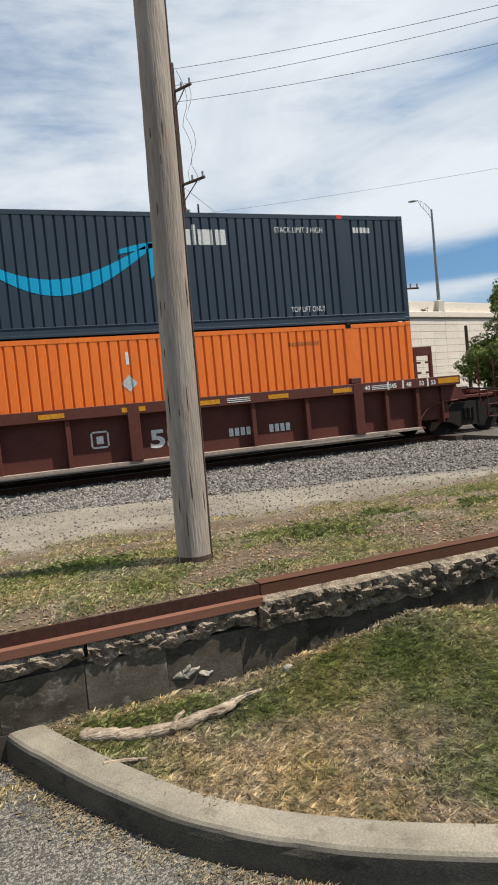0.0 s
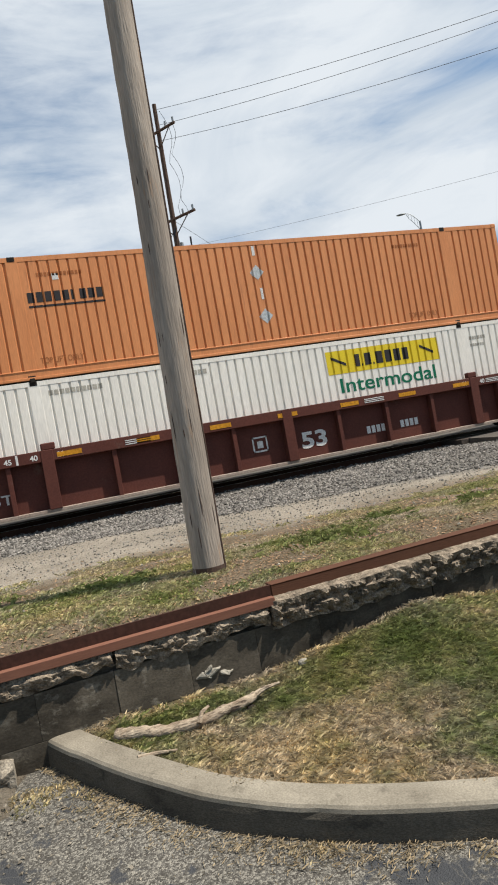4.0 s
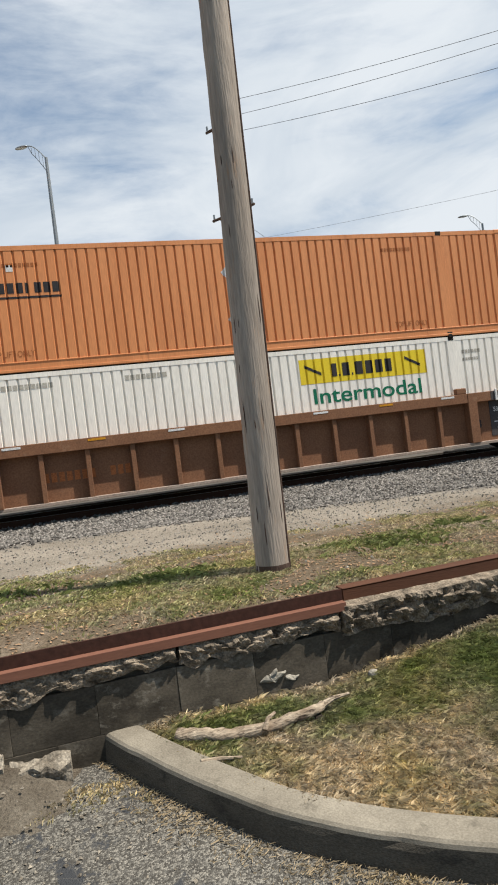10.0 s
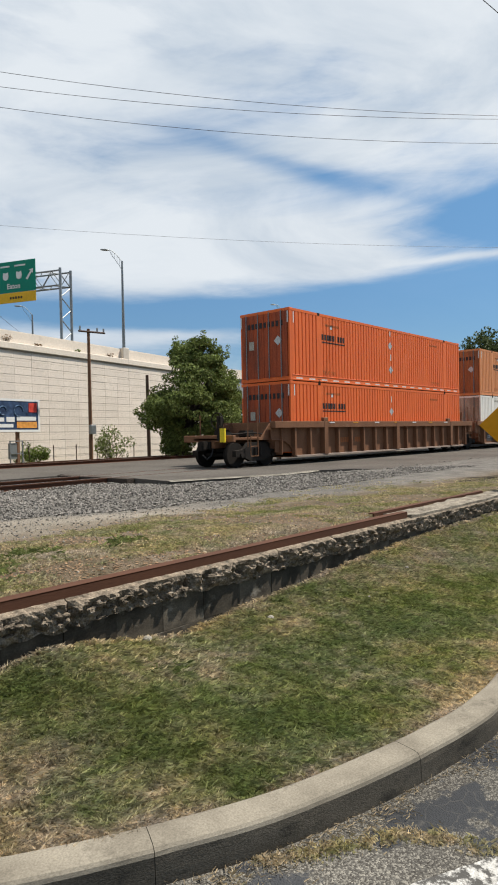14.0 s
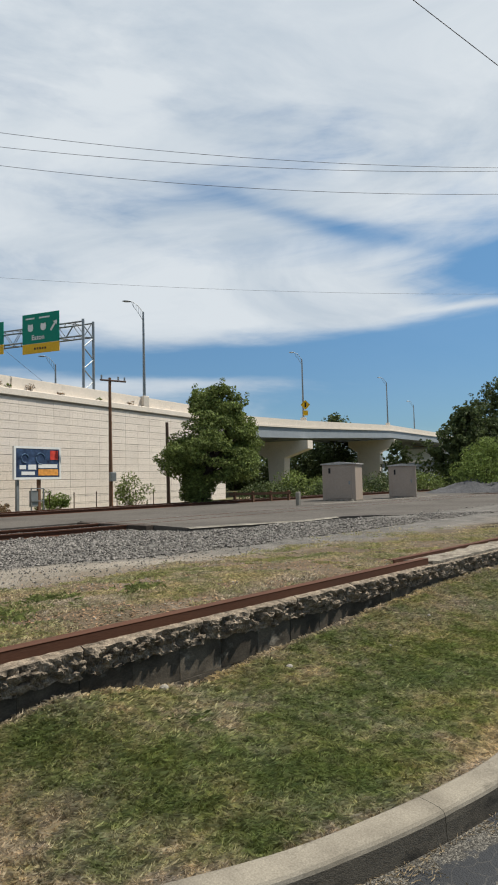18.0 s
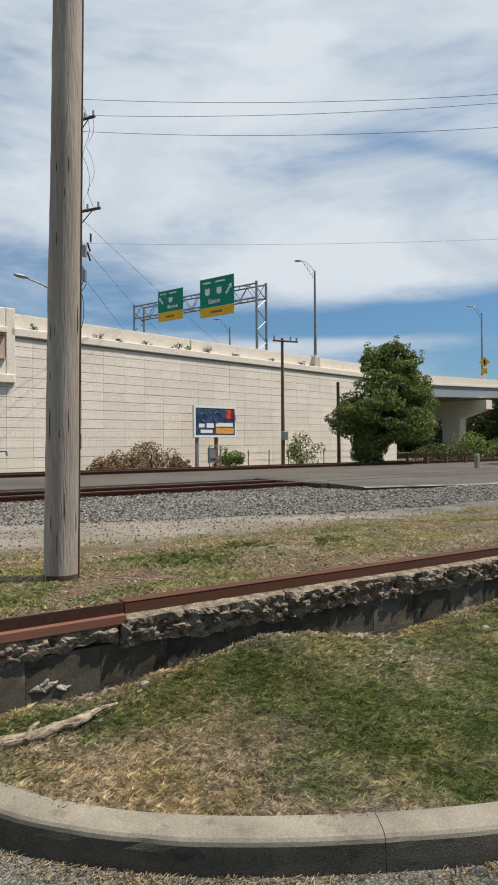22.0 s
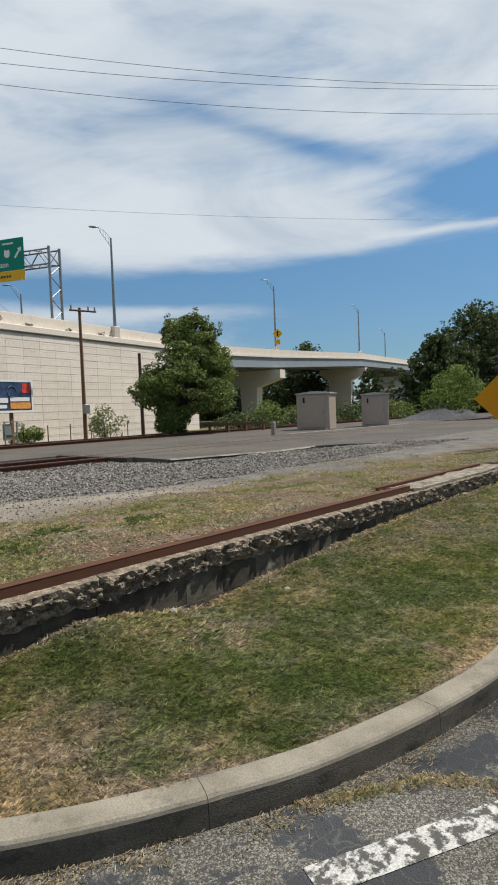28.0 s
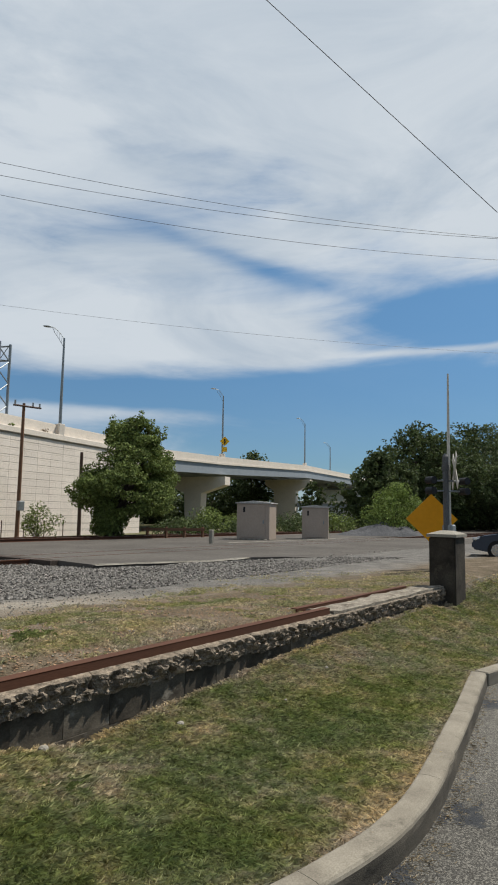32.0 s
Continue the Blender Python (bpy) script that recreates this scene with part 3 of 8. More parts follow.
M["mark_rust"] = material("brown_stencil", (0.332, 0.112, 0.0373), 0.7, second=(0.249, 0.083, 0.0291), scale=5, fine=30, bump=0)
M["mark_faint"] = material("faint_grey_stencil", (0.415, 0.39, 0.332), 0.7, scale=5, fine=30, bump=0)
M["dark_edging"] = material("dark_rusted_steel", (0.0498, 0.0216, 0.0149), 0.8, 0.1, second=(0.0291, 0.0141, 0.0108), scale=2, fine=30, bump=0.1)
M["mark_yellow"] = material("yellow_panel", (0.681, 0.515, 0.0249), 0.55, second=(0.598, 0.44, 0.0332), scale=2, fine=20, fine_amount=0.06, bump=0)
M["mark_pale"] = material("pale_yellow_panel", (0.62, 0.61, 0.46), 0.55, scale=2, amount=0.2, fine=20, fine_amount=0.06, bump=0)
M["mark_green"] = material("green_legend", (0.0083, 0.133, 0.0706), 0.55, scale=2, amount=0.3, fine=20, bump=0)
M["mark_blue"] = material("sky_blue_band", (0.0083, 0.299, 0.515), 0.5, scale=2, amount=0.15, fine=20, fine_amount=0.06, bump=0)
M["reflector"] = material("amber_reflector", (0.498, 0.224, 0.0166), 0.4, scale=2, amount=0.3, fine=20, bump=0)
M["slate_panel"] = material("dark_grey_panel_paint", (0.05, 0.048, 0.05), 0.7, second=(0.08, 0.06, 0.05), scale=2, fine=25, bump=0)
M["placard"] = material("placard_holder_metal", (0.481, 0.498, 0.498), 0.5, 0.3, scale=4, amount=0.3, fine=20, bump=0)

# ---- mesh helpers ----


def part(name, bm, mat, parent=None, label="", smooth=False):
    """Links a bmesh as one mesh object under a thing or a part."""
    me = bpy.data.meshes.new(name)
    bmesh.ops.recalc_face_normals(bm, faces=bm.faces)
    bm.to_mesh(me)
    bm.free()
    me.materials.append(M[mat])
    if smooth:
        for p in me.polygons:
            p.use_smooth = True
    ob = new(name, me)
    if parent:
        ob.parent = parent
    if label:
        ob["label"] = label
    return ob


def share(name, src, parent, m):
    """Another object on the mesh of src."""
    ob = new(name, src.data)
    ob.parent = parent
    ob.matrix_basis = m
    return ob


def thing(name, label, category, m=None, group="", kind=""):
    ob = tagged(new(name), label, category, group, kind)
    if m is not None:
        ob.matrix_world = m
    return ob


def box(bm, x0, x1, y0, y1, z0, z1):
    v = [bm.verts.new(p) for p in ((x0, y0, z0), (x1, y0, z0), (x1, y1, z0), (x0, y1, z0), (x0, y0, z1), (x1, y0, z1), (x1, y1, z1), (x0, y1, z1))]
    for q in ((0, 3, 2, 1), (4, 5, 6, 7), (0, 1, 5, 4), (1, 2, 6, 5), (2, 3, 7, 6), (3, 0, 4, 7)):
        bm.faces.new([v[k] for k in q])
    return bm


def boxes(*rows):
    bm = bmesh.new()
    for r in rows:
        box(bm, *r)
    return bm


def bevelled(bm, w=0.01, seg=1):
    bmesh.ops.bevel(bm, geom=list(bm.edges), offset=w, segments=seg, affect="EDGES")
    return bm


def tube(bm, pts, r, seg=8, r1=None):
    """A round bar along points, tapered from r to r1, with closed ends."""
    pts = [Vector(p) for p in pts]
    n = len(pts)
    r1 = r if r1 is None else r1
    rings = []
    for k, p in enumerate(pts):
        d = (pts[min(k + 1, n - 1)] - pts[max(k - 1, 0)]).normalized()
        a = d.orthogonal().normalized() if abs(d.z) > 0.95 else d.cross(Vector((0, 0, 1))).normalized()
        b = d.cross(a).normalized()
        rr = r + (r1 - r) * k / max(n - 1, 1)
        rings.append([bm.verts.new(p + (a * math.cos(u) + b * math.sin(u)) * rr) for u in (2 * math.pi * j / seg for j in range(seg))])
    for k in range(n - 1):
        for j in range(seg):
            bm.faces.new((rings[k][j], rings[k][(j + 1) % seg], rings[k + 1][(j + 1) % seg], rings[k + 1][j]))
    bm.faces.new(list(reversed(rings[0])))
    bm.faces.new(rings[-1])
    return bm


def prism(bm, poly, y0, y1):
    """A polygon of (x, z) drawn out from y0 to y1."""
    a = [bm.verts.new((x, y0, z)) for x, z in poly]
    b = [bm.verts.new((x, y1, z)) for x, z in poly]
    bm.faces.new(a)
    bm.faces.new(list(reversed(b)))
    for k in range(len(poly)):
        j = (k + 1) % len(poly)
        bm.faces.new((a[k], b[k], b[j], a[j]))
    return bm


def slab(bm, poly, z0, z1):
    """A polygon of (x, y) drawn out from z0 to z1."""
    a = [bm.verts.new((x, y, z0)) for x, y in poly]
    b = [bm.verts.new((x, y, z1)) for x, y in poly]
    bm.faces.new(list(reversed(a)))
    bm.faces.new(b)
    for k in range(len(poly)):
        j = (k + 1) % len(poly)
        bm.faces.new((a[k], a[j], b[j], b[k]))
    return bm


def stuff(name, verts, faces, mat, label, category, parent=None):
    me = bpy.data.meshes.new(name)
    me.from_pydata(verts, [], faces)
    me.materials.append(M[mat])
    ob = new(name, me)
    if parent:
        ob.parent = parent
        ob["label"] = label
        ob["kind"] = "stuff"
        return ob
    return tagged(ob, label, category, kind="stuff")


def smoothstep(a, b, x):
    t = min(1, max(0, (x - a) / (b - a)))
    return t * t * (3 - 2 * t)


def lerp_table(rows, x):
    if x <= rows[0][0]:
        return rows[0][1]
    for (a, u), (b, v) in zip(rows, rows[1:]):
        if x <= b:
            return u + (v - u) * (x - a) / (b - a)
    return rows[-1][1]

# ---- the ground ----
TRACK_Y = 16.92
RAIL_Z = 0.52
WALL_Y = 3.78
KERB = [(-0.17, 3.90), (-0.12, 3.74), (-0.03, 3.58), (0.11, 3.36), (0.21, 3.22), (0.33, 3.06), (0.54, 2.80), (0.72, 2.64), (0.90, 2.49), (1.08, 2.35), (1.26, 2.23), (1.45, 2.11), (1.67, 2.0),
        (2.11, 1.77), (2.40, 1.67), (2.73, 1.58), (3.11, 1.49), (3.67, 1.40), (4.17, 1.39), (4.73, 1.46), (5.59, 1.62), (6.62, 1.81), (8.0, 2.09)]
UPPER = [(3.6, 0.70), (4.3, 0.77), (5.0, 0.77), (7.0, 0.66), (9.0, 0.58), (11.5, 0.47), (13.4, 0.38), (15.0, 0.36), (18.9, 0.36), (20.2, 0.40), (27, 0.38), (32, 0.12), (40, 0.05)]
LAWN_TOP = [(-0.3, 0.27), (1.3, 0.27), (1.9, 0.35), (2.3, 0.42), (2.65, 0.39), (3.1, 0.27), (3.6, 0.22), (4.35, 0.28), (5.5, 0.36), (7.4, 0.46), (10.5, 0.50), (11.2, 0.42), (12.0, 0.55), (13.2, 0.70), (17, 0.72)]


def lot_z(x, y):
    return 0.13 * smoothstep(2.3, 3.9, y) * smoothstep(2.2, 0.0, x)


def upper_z(x, y):
    dip = 0.075 * smoothstep(5.6, 7.6, x) * smoothstep(9.0, 6.0, y)
    return lerp_table(UPPER, y) - dip + 0.035 * (noise.noise((x * 0.7, y * 0.7, 0)) + 0.4 * noise.noise((x * 2.3, y * 2.3, 3)))


def kerb_inner_y(x):
    return lerp_table([(a + 0.05, b + 0.16) for a, b in KERB], x)


def lawn_z(x, y):
    y0 = kerb_inner_y(x) if x < 8.1 else 2.2
    v = min(1, max(0, (y - y0) / max(0.05, WALL_Y - y0)))
    low = 0.11 + lot_z(x, y0)
    top = lerp_table(LAWN_TOP, x)
    return low + (top - low) * (0.35 * v + 0.65 * v * v) + 0.018 * noise.noise((x * 2.1, y * 2.1, 7))


def blob(x, y, cx, cy, rx, ry):
    return math.exp(-((x - cx) / rx) ** 2 - ((y - cy) / ry) ** 2)


def dryness(x, y):
    """0 for fresh green grass, 1 for bleached straw."""
    v = 0.46 + 0.22 * noise.noise((x * 1.1, y * 1.1, 40)) + 0.34 * noise.noise((x * 3.7, y * 3.7, 41)) + 0.30 * noise.noise((x * 9, y * 9, 42)) + 0.32 * noise.noise((x * 26, y * 26, 43))
    if y < WALL_Y:
        for cx, cy, rx, ry, a in ((1.2, 2.85, 0.62, 0.48, 0.42), (0.72, 3.05, 0.40, 0.28, 0.30), (1.8, 2.1, 0.5, 0.2, 0.24), (4.26, 3.2, 0.35, 0.18, 0.34), (3.2, 3.12, 0.3, 0.2, 0.22), (3.8, 1.64, 0.4, 0.15, 0.36),
                                  (4.6, 1.68, 0.45, 0.16, 0.3), (5.2, 1.8, 0.5, 0.14, 0.18), (6.5, 3.3, 1.0, 0.3, 0.16),
                                  (2.0, 3.45, 0.35, 0.25, -0.26), (2.5, 2.85, 0.45, 0.3, -0.26), (2.85, 2.35, 0.5, 0.3, -0.30), (2.3, 2.0, 0.3, 0.15, -0.22), (0.5, 3.6, 0.3, 0.12, -0.34), (3.6, 2.9, 0.4, 0.25, -0.26),
                                  (3.2, 2.05, 0.4, 0.2, -0.22), (5.3, 2.5, 1.6, 0.55, -0.30)):
            v += a * blob(x, y, cx, cy, rx, ry)
        v += 0.5 * smoothstep(0.14, 0.02, WALL_Y - y)
        v += 0.35 * smoothstep(0.16, 0.0, y - (kerb_inner_y(x) if x < 8 else 2.2))
    else:
        v += 0.16 + 0.34 * noise.noise((x * 0.55, y * 1.3, 45)) - 0.30 * blob(x, y, 2.4, 4.9, 0.5, 0.3) - 0.25 * blob(x, y, 0.3, 5.2, 0.5, 0.3) - 0.15 * blob(x, y, -0.8, 6.0, 1.2, 0.8)
    return min(1.0, max(0.0, v))


def put_dry(me):
    a = me.attributes.new("dry", "FLOAT", "POINT")
    co = np.empty(len(me.vertices) * 3)
    me.vertices.foreach_get("co", co)
    memo = {}
    out = []
    for x, y in co.reshape(-1, 3)[:, :2]:
        k = (round(x * 70), round(y * 70))
        if k not in memo:
            memo[k] = dryness(x, y)
        out.append(memo[k])
    a.data.foreach_set("value", out)


def grid(name, xs, ys, zf, mat, label, category, kind="structure", keep=None):
    nx = len(xs)
    verts = [(x, y, zf(x, y)) for y in ys for x in xs]
    faces = []
    for j in range(len(ys) - 1):
        for i in range(nx - 1):
            if keep and not keep((xs[i] + xs[i + 1]) / 2, (ys[j] + ys[j + 1]) / 2):
                continue
            a = j * nx + i
            faces.append((a, a + 1, a + nx + 1, a + nx))
    me = bpy.data.meshes.new(name)
    me.from_pydata(verts, [], faces)
    me.materials.append(M[mat])
    for p in me.polygons:
        p.use_smooth = True
    return tagged(new(name, me), label, category, kind=kind)


def spread(*pieces):
    out = []
    for a, b, step in pieces:
        n = max(1, round((b - a) / step))
        out += [a + (b - a) * k / n for k in range(n)]
    return out + [pieces[-1][1]]


def verge_material():
    """Grassy soil by the wall, then pale sand, then grey ballast, with ragged borders."""
    m = bpy.data.materials.new("verge_ground")
    m.use_nodes = True
    nt = m.node_tree
    n, l = nt.nodes, nt.links
    b = n["Principled BSDF"]
    b.inputs["Roughness"].default_value, b.inputs["Specular IOR Level"].default_value = 0.95, 0.1
    tc = n.new("ShaderNodeTexCoord")
    sep = n.new("ShaderNodeSeparateXYZ")
    l.new(tc.outputs["Object"], sep.inputs[0])

    def tex(scale, detail=5, rough=0.6):
        t = n.new("ShaderNodeTexNoise")
        t.inputs["Scale"].default_value, t.inputs["Detail"].default_value, t.inputs["Roughness"].default_value = scale, detail, rough
        l.new(tc.outputs["Object"], t.inputs[0])
        return t.outputs[0]

    def ramp(src, stops):
        r = n.new("ShaderNodeValToRGB")
        e = r.color_ramp.elements
        while len(e) < len(stops):
            e.new(0.5)
        for k, (p, c) in enumerate(stops):
            e[k].position, e[k].color = p, (*c, 1)
        l.new(src, r.inputs[0])
        return r.outputs[0]

    far = n.new("ShaderNodeMapRange")
    far.interpolation_type = "SMOOTHSTEP"
    l.new(sep.outputs[0], far.inputs[0])
    for k, v in zip(("From Min", "From Max", "To Min", "To Max"), (-1.0, 11.0, -0.3, 4.4)):
        far.inputs[k].default_value = v
    ahead = n.new("ShaderNodeMath")
    ahead.operation = "ADD"
    l.new(sep.outputs[1], ahead.inputs[0]), l.new(far.outputs[0], ahead.inputs[1])

    def edge(a, z, w, src):
        s = n.new("ShaderNodeMath")
        s.operation = "MULTIPLY_ADD"
        l.new(tex(0.9, 6), s.inputs[0])
        s.inputs[1].default_value = w
        l.new(src, s.inputs[2])
        r = n.new("ShaderNodeMapRange")
        r.interpolation_type = "SMOOTHSTEP"
        l.new(s.outputs[0], r.inputs[0])
        r.inputs["From Min"].default_value, r.inputs["From Max"].default_value = a + w / 2, z + w / 2
        return r.outputs[0]

    def mix(f, a, c):
        x = n.new("ShaderNodeMixRGB")
        l.new(f, x.inputs[0]), l.new(a, x.inputs[1]), l.new(c, x.inputs[2])
        return x.outputs[0]
    soil = ramp(tex(2.1, 9, 0.78), [(0.34, (0.052, 0.044, 0.026)), (0.44, (0.090, 0.072, 0.046)), (0.54, (0.118, 0.090, 0.062)), (0.66, (0.185, 0.152, 0.114))])
    sand = ramp(tex(0.7), [(0.35, (0.168, 0.147, 0.119)), (0.62, (0.235, 0.208, 0.17))])
    rock = ramp(tex(2.0), [(0.35, (0.085, 0.079, 0.072)), (0.65, (0.155, 0.145, 0.131))])
    col = mix(edge(6.2, 7.4, 2.5, sep.outputs[1]), soil, sand)
    col = mix(edge(10.2, 11.8, 2.6, ahead.outputs[0]), col, rock)
    g = tex(38, 4, 0.7)
    r2 = n.new("ShaderNodeMapRange")
    l.new(g, r2.inputs[0])
    for k, v in zip(("From Min", "From Max", "To Min", "To Max"), (0.3, 0.7, 0.65, 1.35)):
        r2.inputs[k].default_value = v
    f = n.new("ShaderNodeVectorMath")
    f.operation = "SCALE"
    l.new(col, f.inputs[0]), l.new(r2.outputs[0], f.inputs["Scale"])
    l.new(f.outputs[0], b.inputs["Base Color"])
    bp = n.new("ShaderNodeBump")
    bp.inputs["Strength"].default_value, bp.inputs["Distance"].default_value = 0.7, 0.03
    l.new(g, bp.inputs["Height"])
    l.new(bp.outputs[0], b.inputs["Normal"])
    return m


M["verge_mix"] = verge_material()
ROAD = [(12.25, 19.3), (12.25, 15.6), (11.9, 13.4), (13.4, 13.0), (15.5, 12.25), (17.6, 12.35), (18.8, 11.7), (19.6, 8.5), (27, -4), (60, -4), (52, 8), (44, 14), (40, 19.3)]


def build_ground():
    far = [-3000, -400, -120, -60] + spread((-30, 70, 5)) + [120, 400, 3000]
    grid("ground", far, [-3000, -300, -60, -20, 2.0, 3.7, 3.95, 12, 19, 27, 30, 33, 36, 60, 120, 400, 3000],
         lambda x, y: -0.12 if y < 3.8 else (0.1 if y < 29 else (0.02 if y < 200 else 0.0)), "earth", "dry earth and rough grass reaching the horizon", "ground")
    grid("parking_lot", spread((-30, -3, 3), (-3, 6, 0.3), (6, 30, 2)), spread((-25, -2, 2), (-2, WALL_Y + 0.1, 0.25)), lot_z, "asphalt",
         "worn grey asphalt of a parking lot", "pavement", keep=lambda x, y: x < 8.2 or y < 2.25)
    xs = spread((-0.16, 9, 0.07), (9, 17, 0.3))
    rows = [k / 26 for k in range(27)]
    nx = len(xs)

    def low(x):
        return kerb_inner_y(x) - 0.03 if x < 8.0 else 2.2
    verts = [(x, low(x) + (WALL_Y + 0.04 - low(x)) * v, lawn_z(x, low(x) + (WALL_Y + 0.04 - low(x)) * v)) for v in rows for x in xs]
    faces = [(j * nx + i, j * nx + i + 1, (j + 1) * nx + i + 1, (j + 1) * nx + i) for j in range(26) for i in range(nx - 1)]
    me = bpy.data.meshes.new("lawn")
    me.from_pydata(verts, [], faces)
    me.materials.append(M["shaded_soil"])
    put_dry(me)
    tagged(new("lawn", me), "thin patchy lawn soil behind the kerb", "lawn", kind="structure")
    grid("verge", spread((-60, -6, 4), (-6, 14, 0.22), (14, 80, 3)), spread((WALL_Y + 0.08, 13, 0.2), (13, 20.5, 0.5)), upper_z, "verge_mix",
         "dry grassy verge running into sand and ballast", "ground")
    xs2, ys2 = spread((-2.6, 0.25, 0.05)), spread((3.0, WALL_Y + 0.02, 0.05))
    grid("dirt_patch", xs2, ys2, lambda x, y: lot_z(x, y) - 0.022 + 0.135 * smoothstep(0.5, 0.05, WALL_Y - y) * smoothstep(-0.15, -0.6, x) + 0.03 * noise.noise((x * 2.3, y * 2.3, 50)) + 0.01 * noise.noise((x * 11, y * 11, 51)), "foot_soil",
         "dry brown soil washed against the wall's foot", "soil")
    # the street along the tracks and the level crossing
    bm = bmesh.new()
    slab(bm, [(-60, 19.2), (90, 19.2), (90, 24.6), (40, 25.6), (-60, 26.2)], 0.2, 0.47)
    part("street", bm, "road", None)
    tagged(bpy.data.objects["street"], "grey asphalt street beside the railway", "road", kind="structure")
    bm = slab(bmesh.new(), ROAD, 0.2, 0.51)
    tagged(part("level_crossing", bm, "road"), "patched asphalt road over the level crossing", "road", kind="structure")
    # pale broken concrete along both edges of the road
    for edge, w in ((((11.95, 13.42), (13.4, 13.02), (15.5, 12.27), (17.6, 12.37)), 0.16), (((25.5, 19.22), (29.5, 19.0), (33.5, 18.95), (38, 19.1)), 0.42)):
        bm = bmesh.new()
        rows = []
        for (ax, ay), (bx, by) in zip(edge, edge[1:]):
            for k in range(14):
                u = k / 13
                x, y = ax + (bx - ax) * u, ay + (by - ay) * u
                h = w * (0.55 + 0.6 * noise.noise((x * 1.7, y, 8)))
                rows.append([bm.verts.new((x, y + q, 0.517 - 0.03 * (q < 0))) for q in (-h, h * 0.5)])
        for (a, b), (c, d) in zip(rows, rows[1:]):
            if (a.co - c.co).length > 1e-4:
                bm.faces.new((a, c, d, b))
        tagged(part("road_edge", bm, "capstone"), "pale crumbling concrete along the road's edge", "road edge", kind="structure")


def build_kerb():
    kerb = thing("kerb", "curved pale concrete kerb around the lawn", "kerb", kind="structure")
    pts = []
    for (a, b), (c, d) in zip(KERB, KERB[1:]):
        n = max(1, round(math.hypot(c - a, d - b) / 0.09))
        pts += [(a + (c - a) * k / n, b + (d - b) * k / n) for k in range(n)]
    pts.append(KERB[-1])
    # smooth the plan
    for _ in range(6):
        pts = [pts[0]] + [((p[0] + 2 * q[0] + r[0]) / 4, (p[1] + 2 * q[1] + r[1]) / 4) for p, q, r in zip(pts, pts[1:], pts[2:])] + [pts[-1]]
    sect = [(0.0, -0.3), (0.0, 0.0), (0.003, 0.05), (0.005, 0.09), (0.007, 0.118), (0.012, 0.134), (0.024, 0.145), (0.05, 0.15), (0.11, 0.153), (0.165, 0.152), (0.178, 0.146), (0.182, 0.13), (0.182, -0.3)]
    near = [min(range(len(pts)), key=lambda i: (pts[i][0] - x) ** 2 + (pts[i][1] - y) ** 2) / (len(pts) - 1) for x, y in ((1.75, 1.94), (3.13, 1.485), (4.75, 1.46), (6.4, 1.77))]
    cuts = [0] + near + [1.0]
    for c0, c1 in zip(cuts, cuts[1:]):
        i0, i1 = round(c0 * (len(pts) - 1)), round(c1 * (len(pts) - 1))
        bm = bmesh.new()
        rings = []
        for i in range(i0, i1 + 1):
            p, q = pts[max(i - 1, 0)], pts[min(i + 1, len(pts) - 1)]
            t = Vector((q[0] - p[0], q[1] - p[1], 0)).normalized()
            nrm = Vector((-t.y, t.x, 0))
            c = Vector((pts[i][0], pts[i][1], 0))
            if i == i0 and i0:
                c += t * 0.003
            base = lot_z(pts[i][0], pts[i][1])
            rings.append([bm.verts.new(c + nrm * (u + 0.004 * noise.noise((i * 0.3, v * 9, 1)) + (max(0.0, noise.noise((i * 0.47, v * 5, 8)) - 0.15) * 0.024 if 0.1 < v < 0.149 and u < 0.06 else 0.0)) + Vector((0, 0, base + v + 0.003 * noise.noise((i * 0.25, u * 9, 5))))) for u, v in sect])
        for a, b in zip(rings, rings[1:]):
            for k in range(len(sect) - 1):
                bm.faces.new((a[k], a[k + 1], b[k + 1], b[k]))
        bm.faces.new(rings[0]), bm.faces.new(list(reversed(rings[-1])))
        stone = part("kerb_stone", bm, "kerb", kerb)
        # outer face takes the darker colour that has shade painted in
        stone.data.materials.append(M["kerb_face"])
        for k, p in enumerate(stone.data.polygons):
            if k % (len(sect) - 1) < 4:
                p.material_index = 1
    # the return at the far end
    bm = boxes((0, 4.0, 0, 0.18, -0.3, 0.15))
    r = part("kerb_stone", bevelled(bm, 0.012), "kerb", kerb)
    r.matrix_basis = pose(8.02, 2.08, 0, 0, 0, -12)


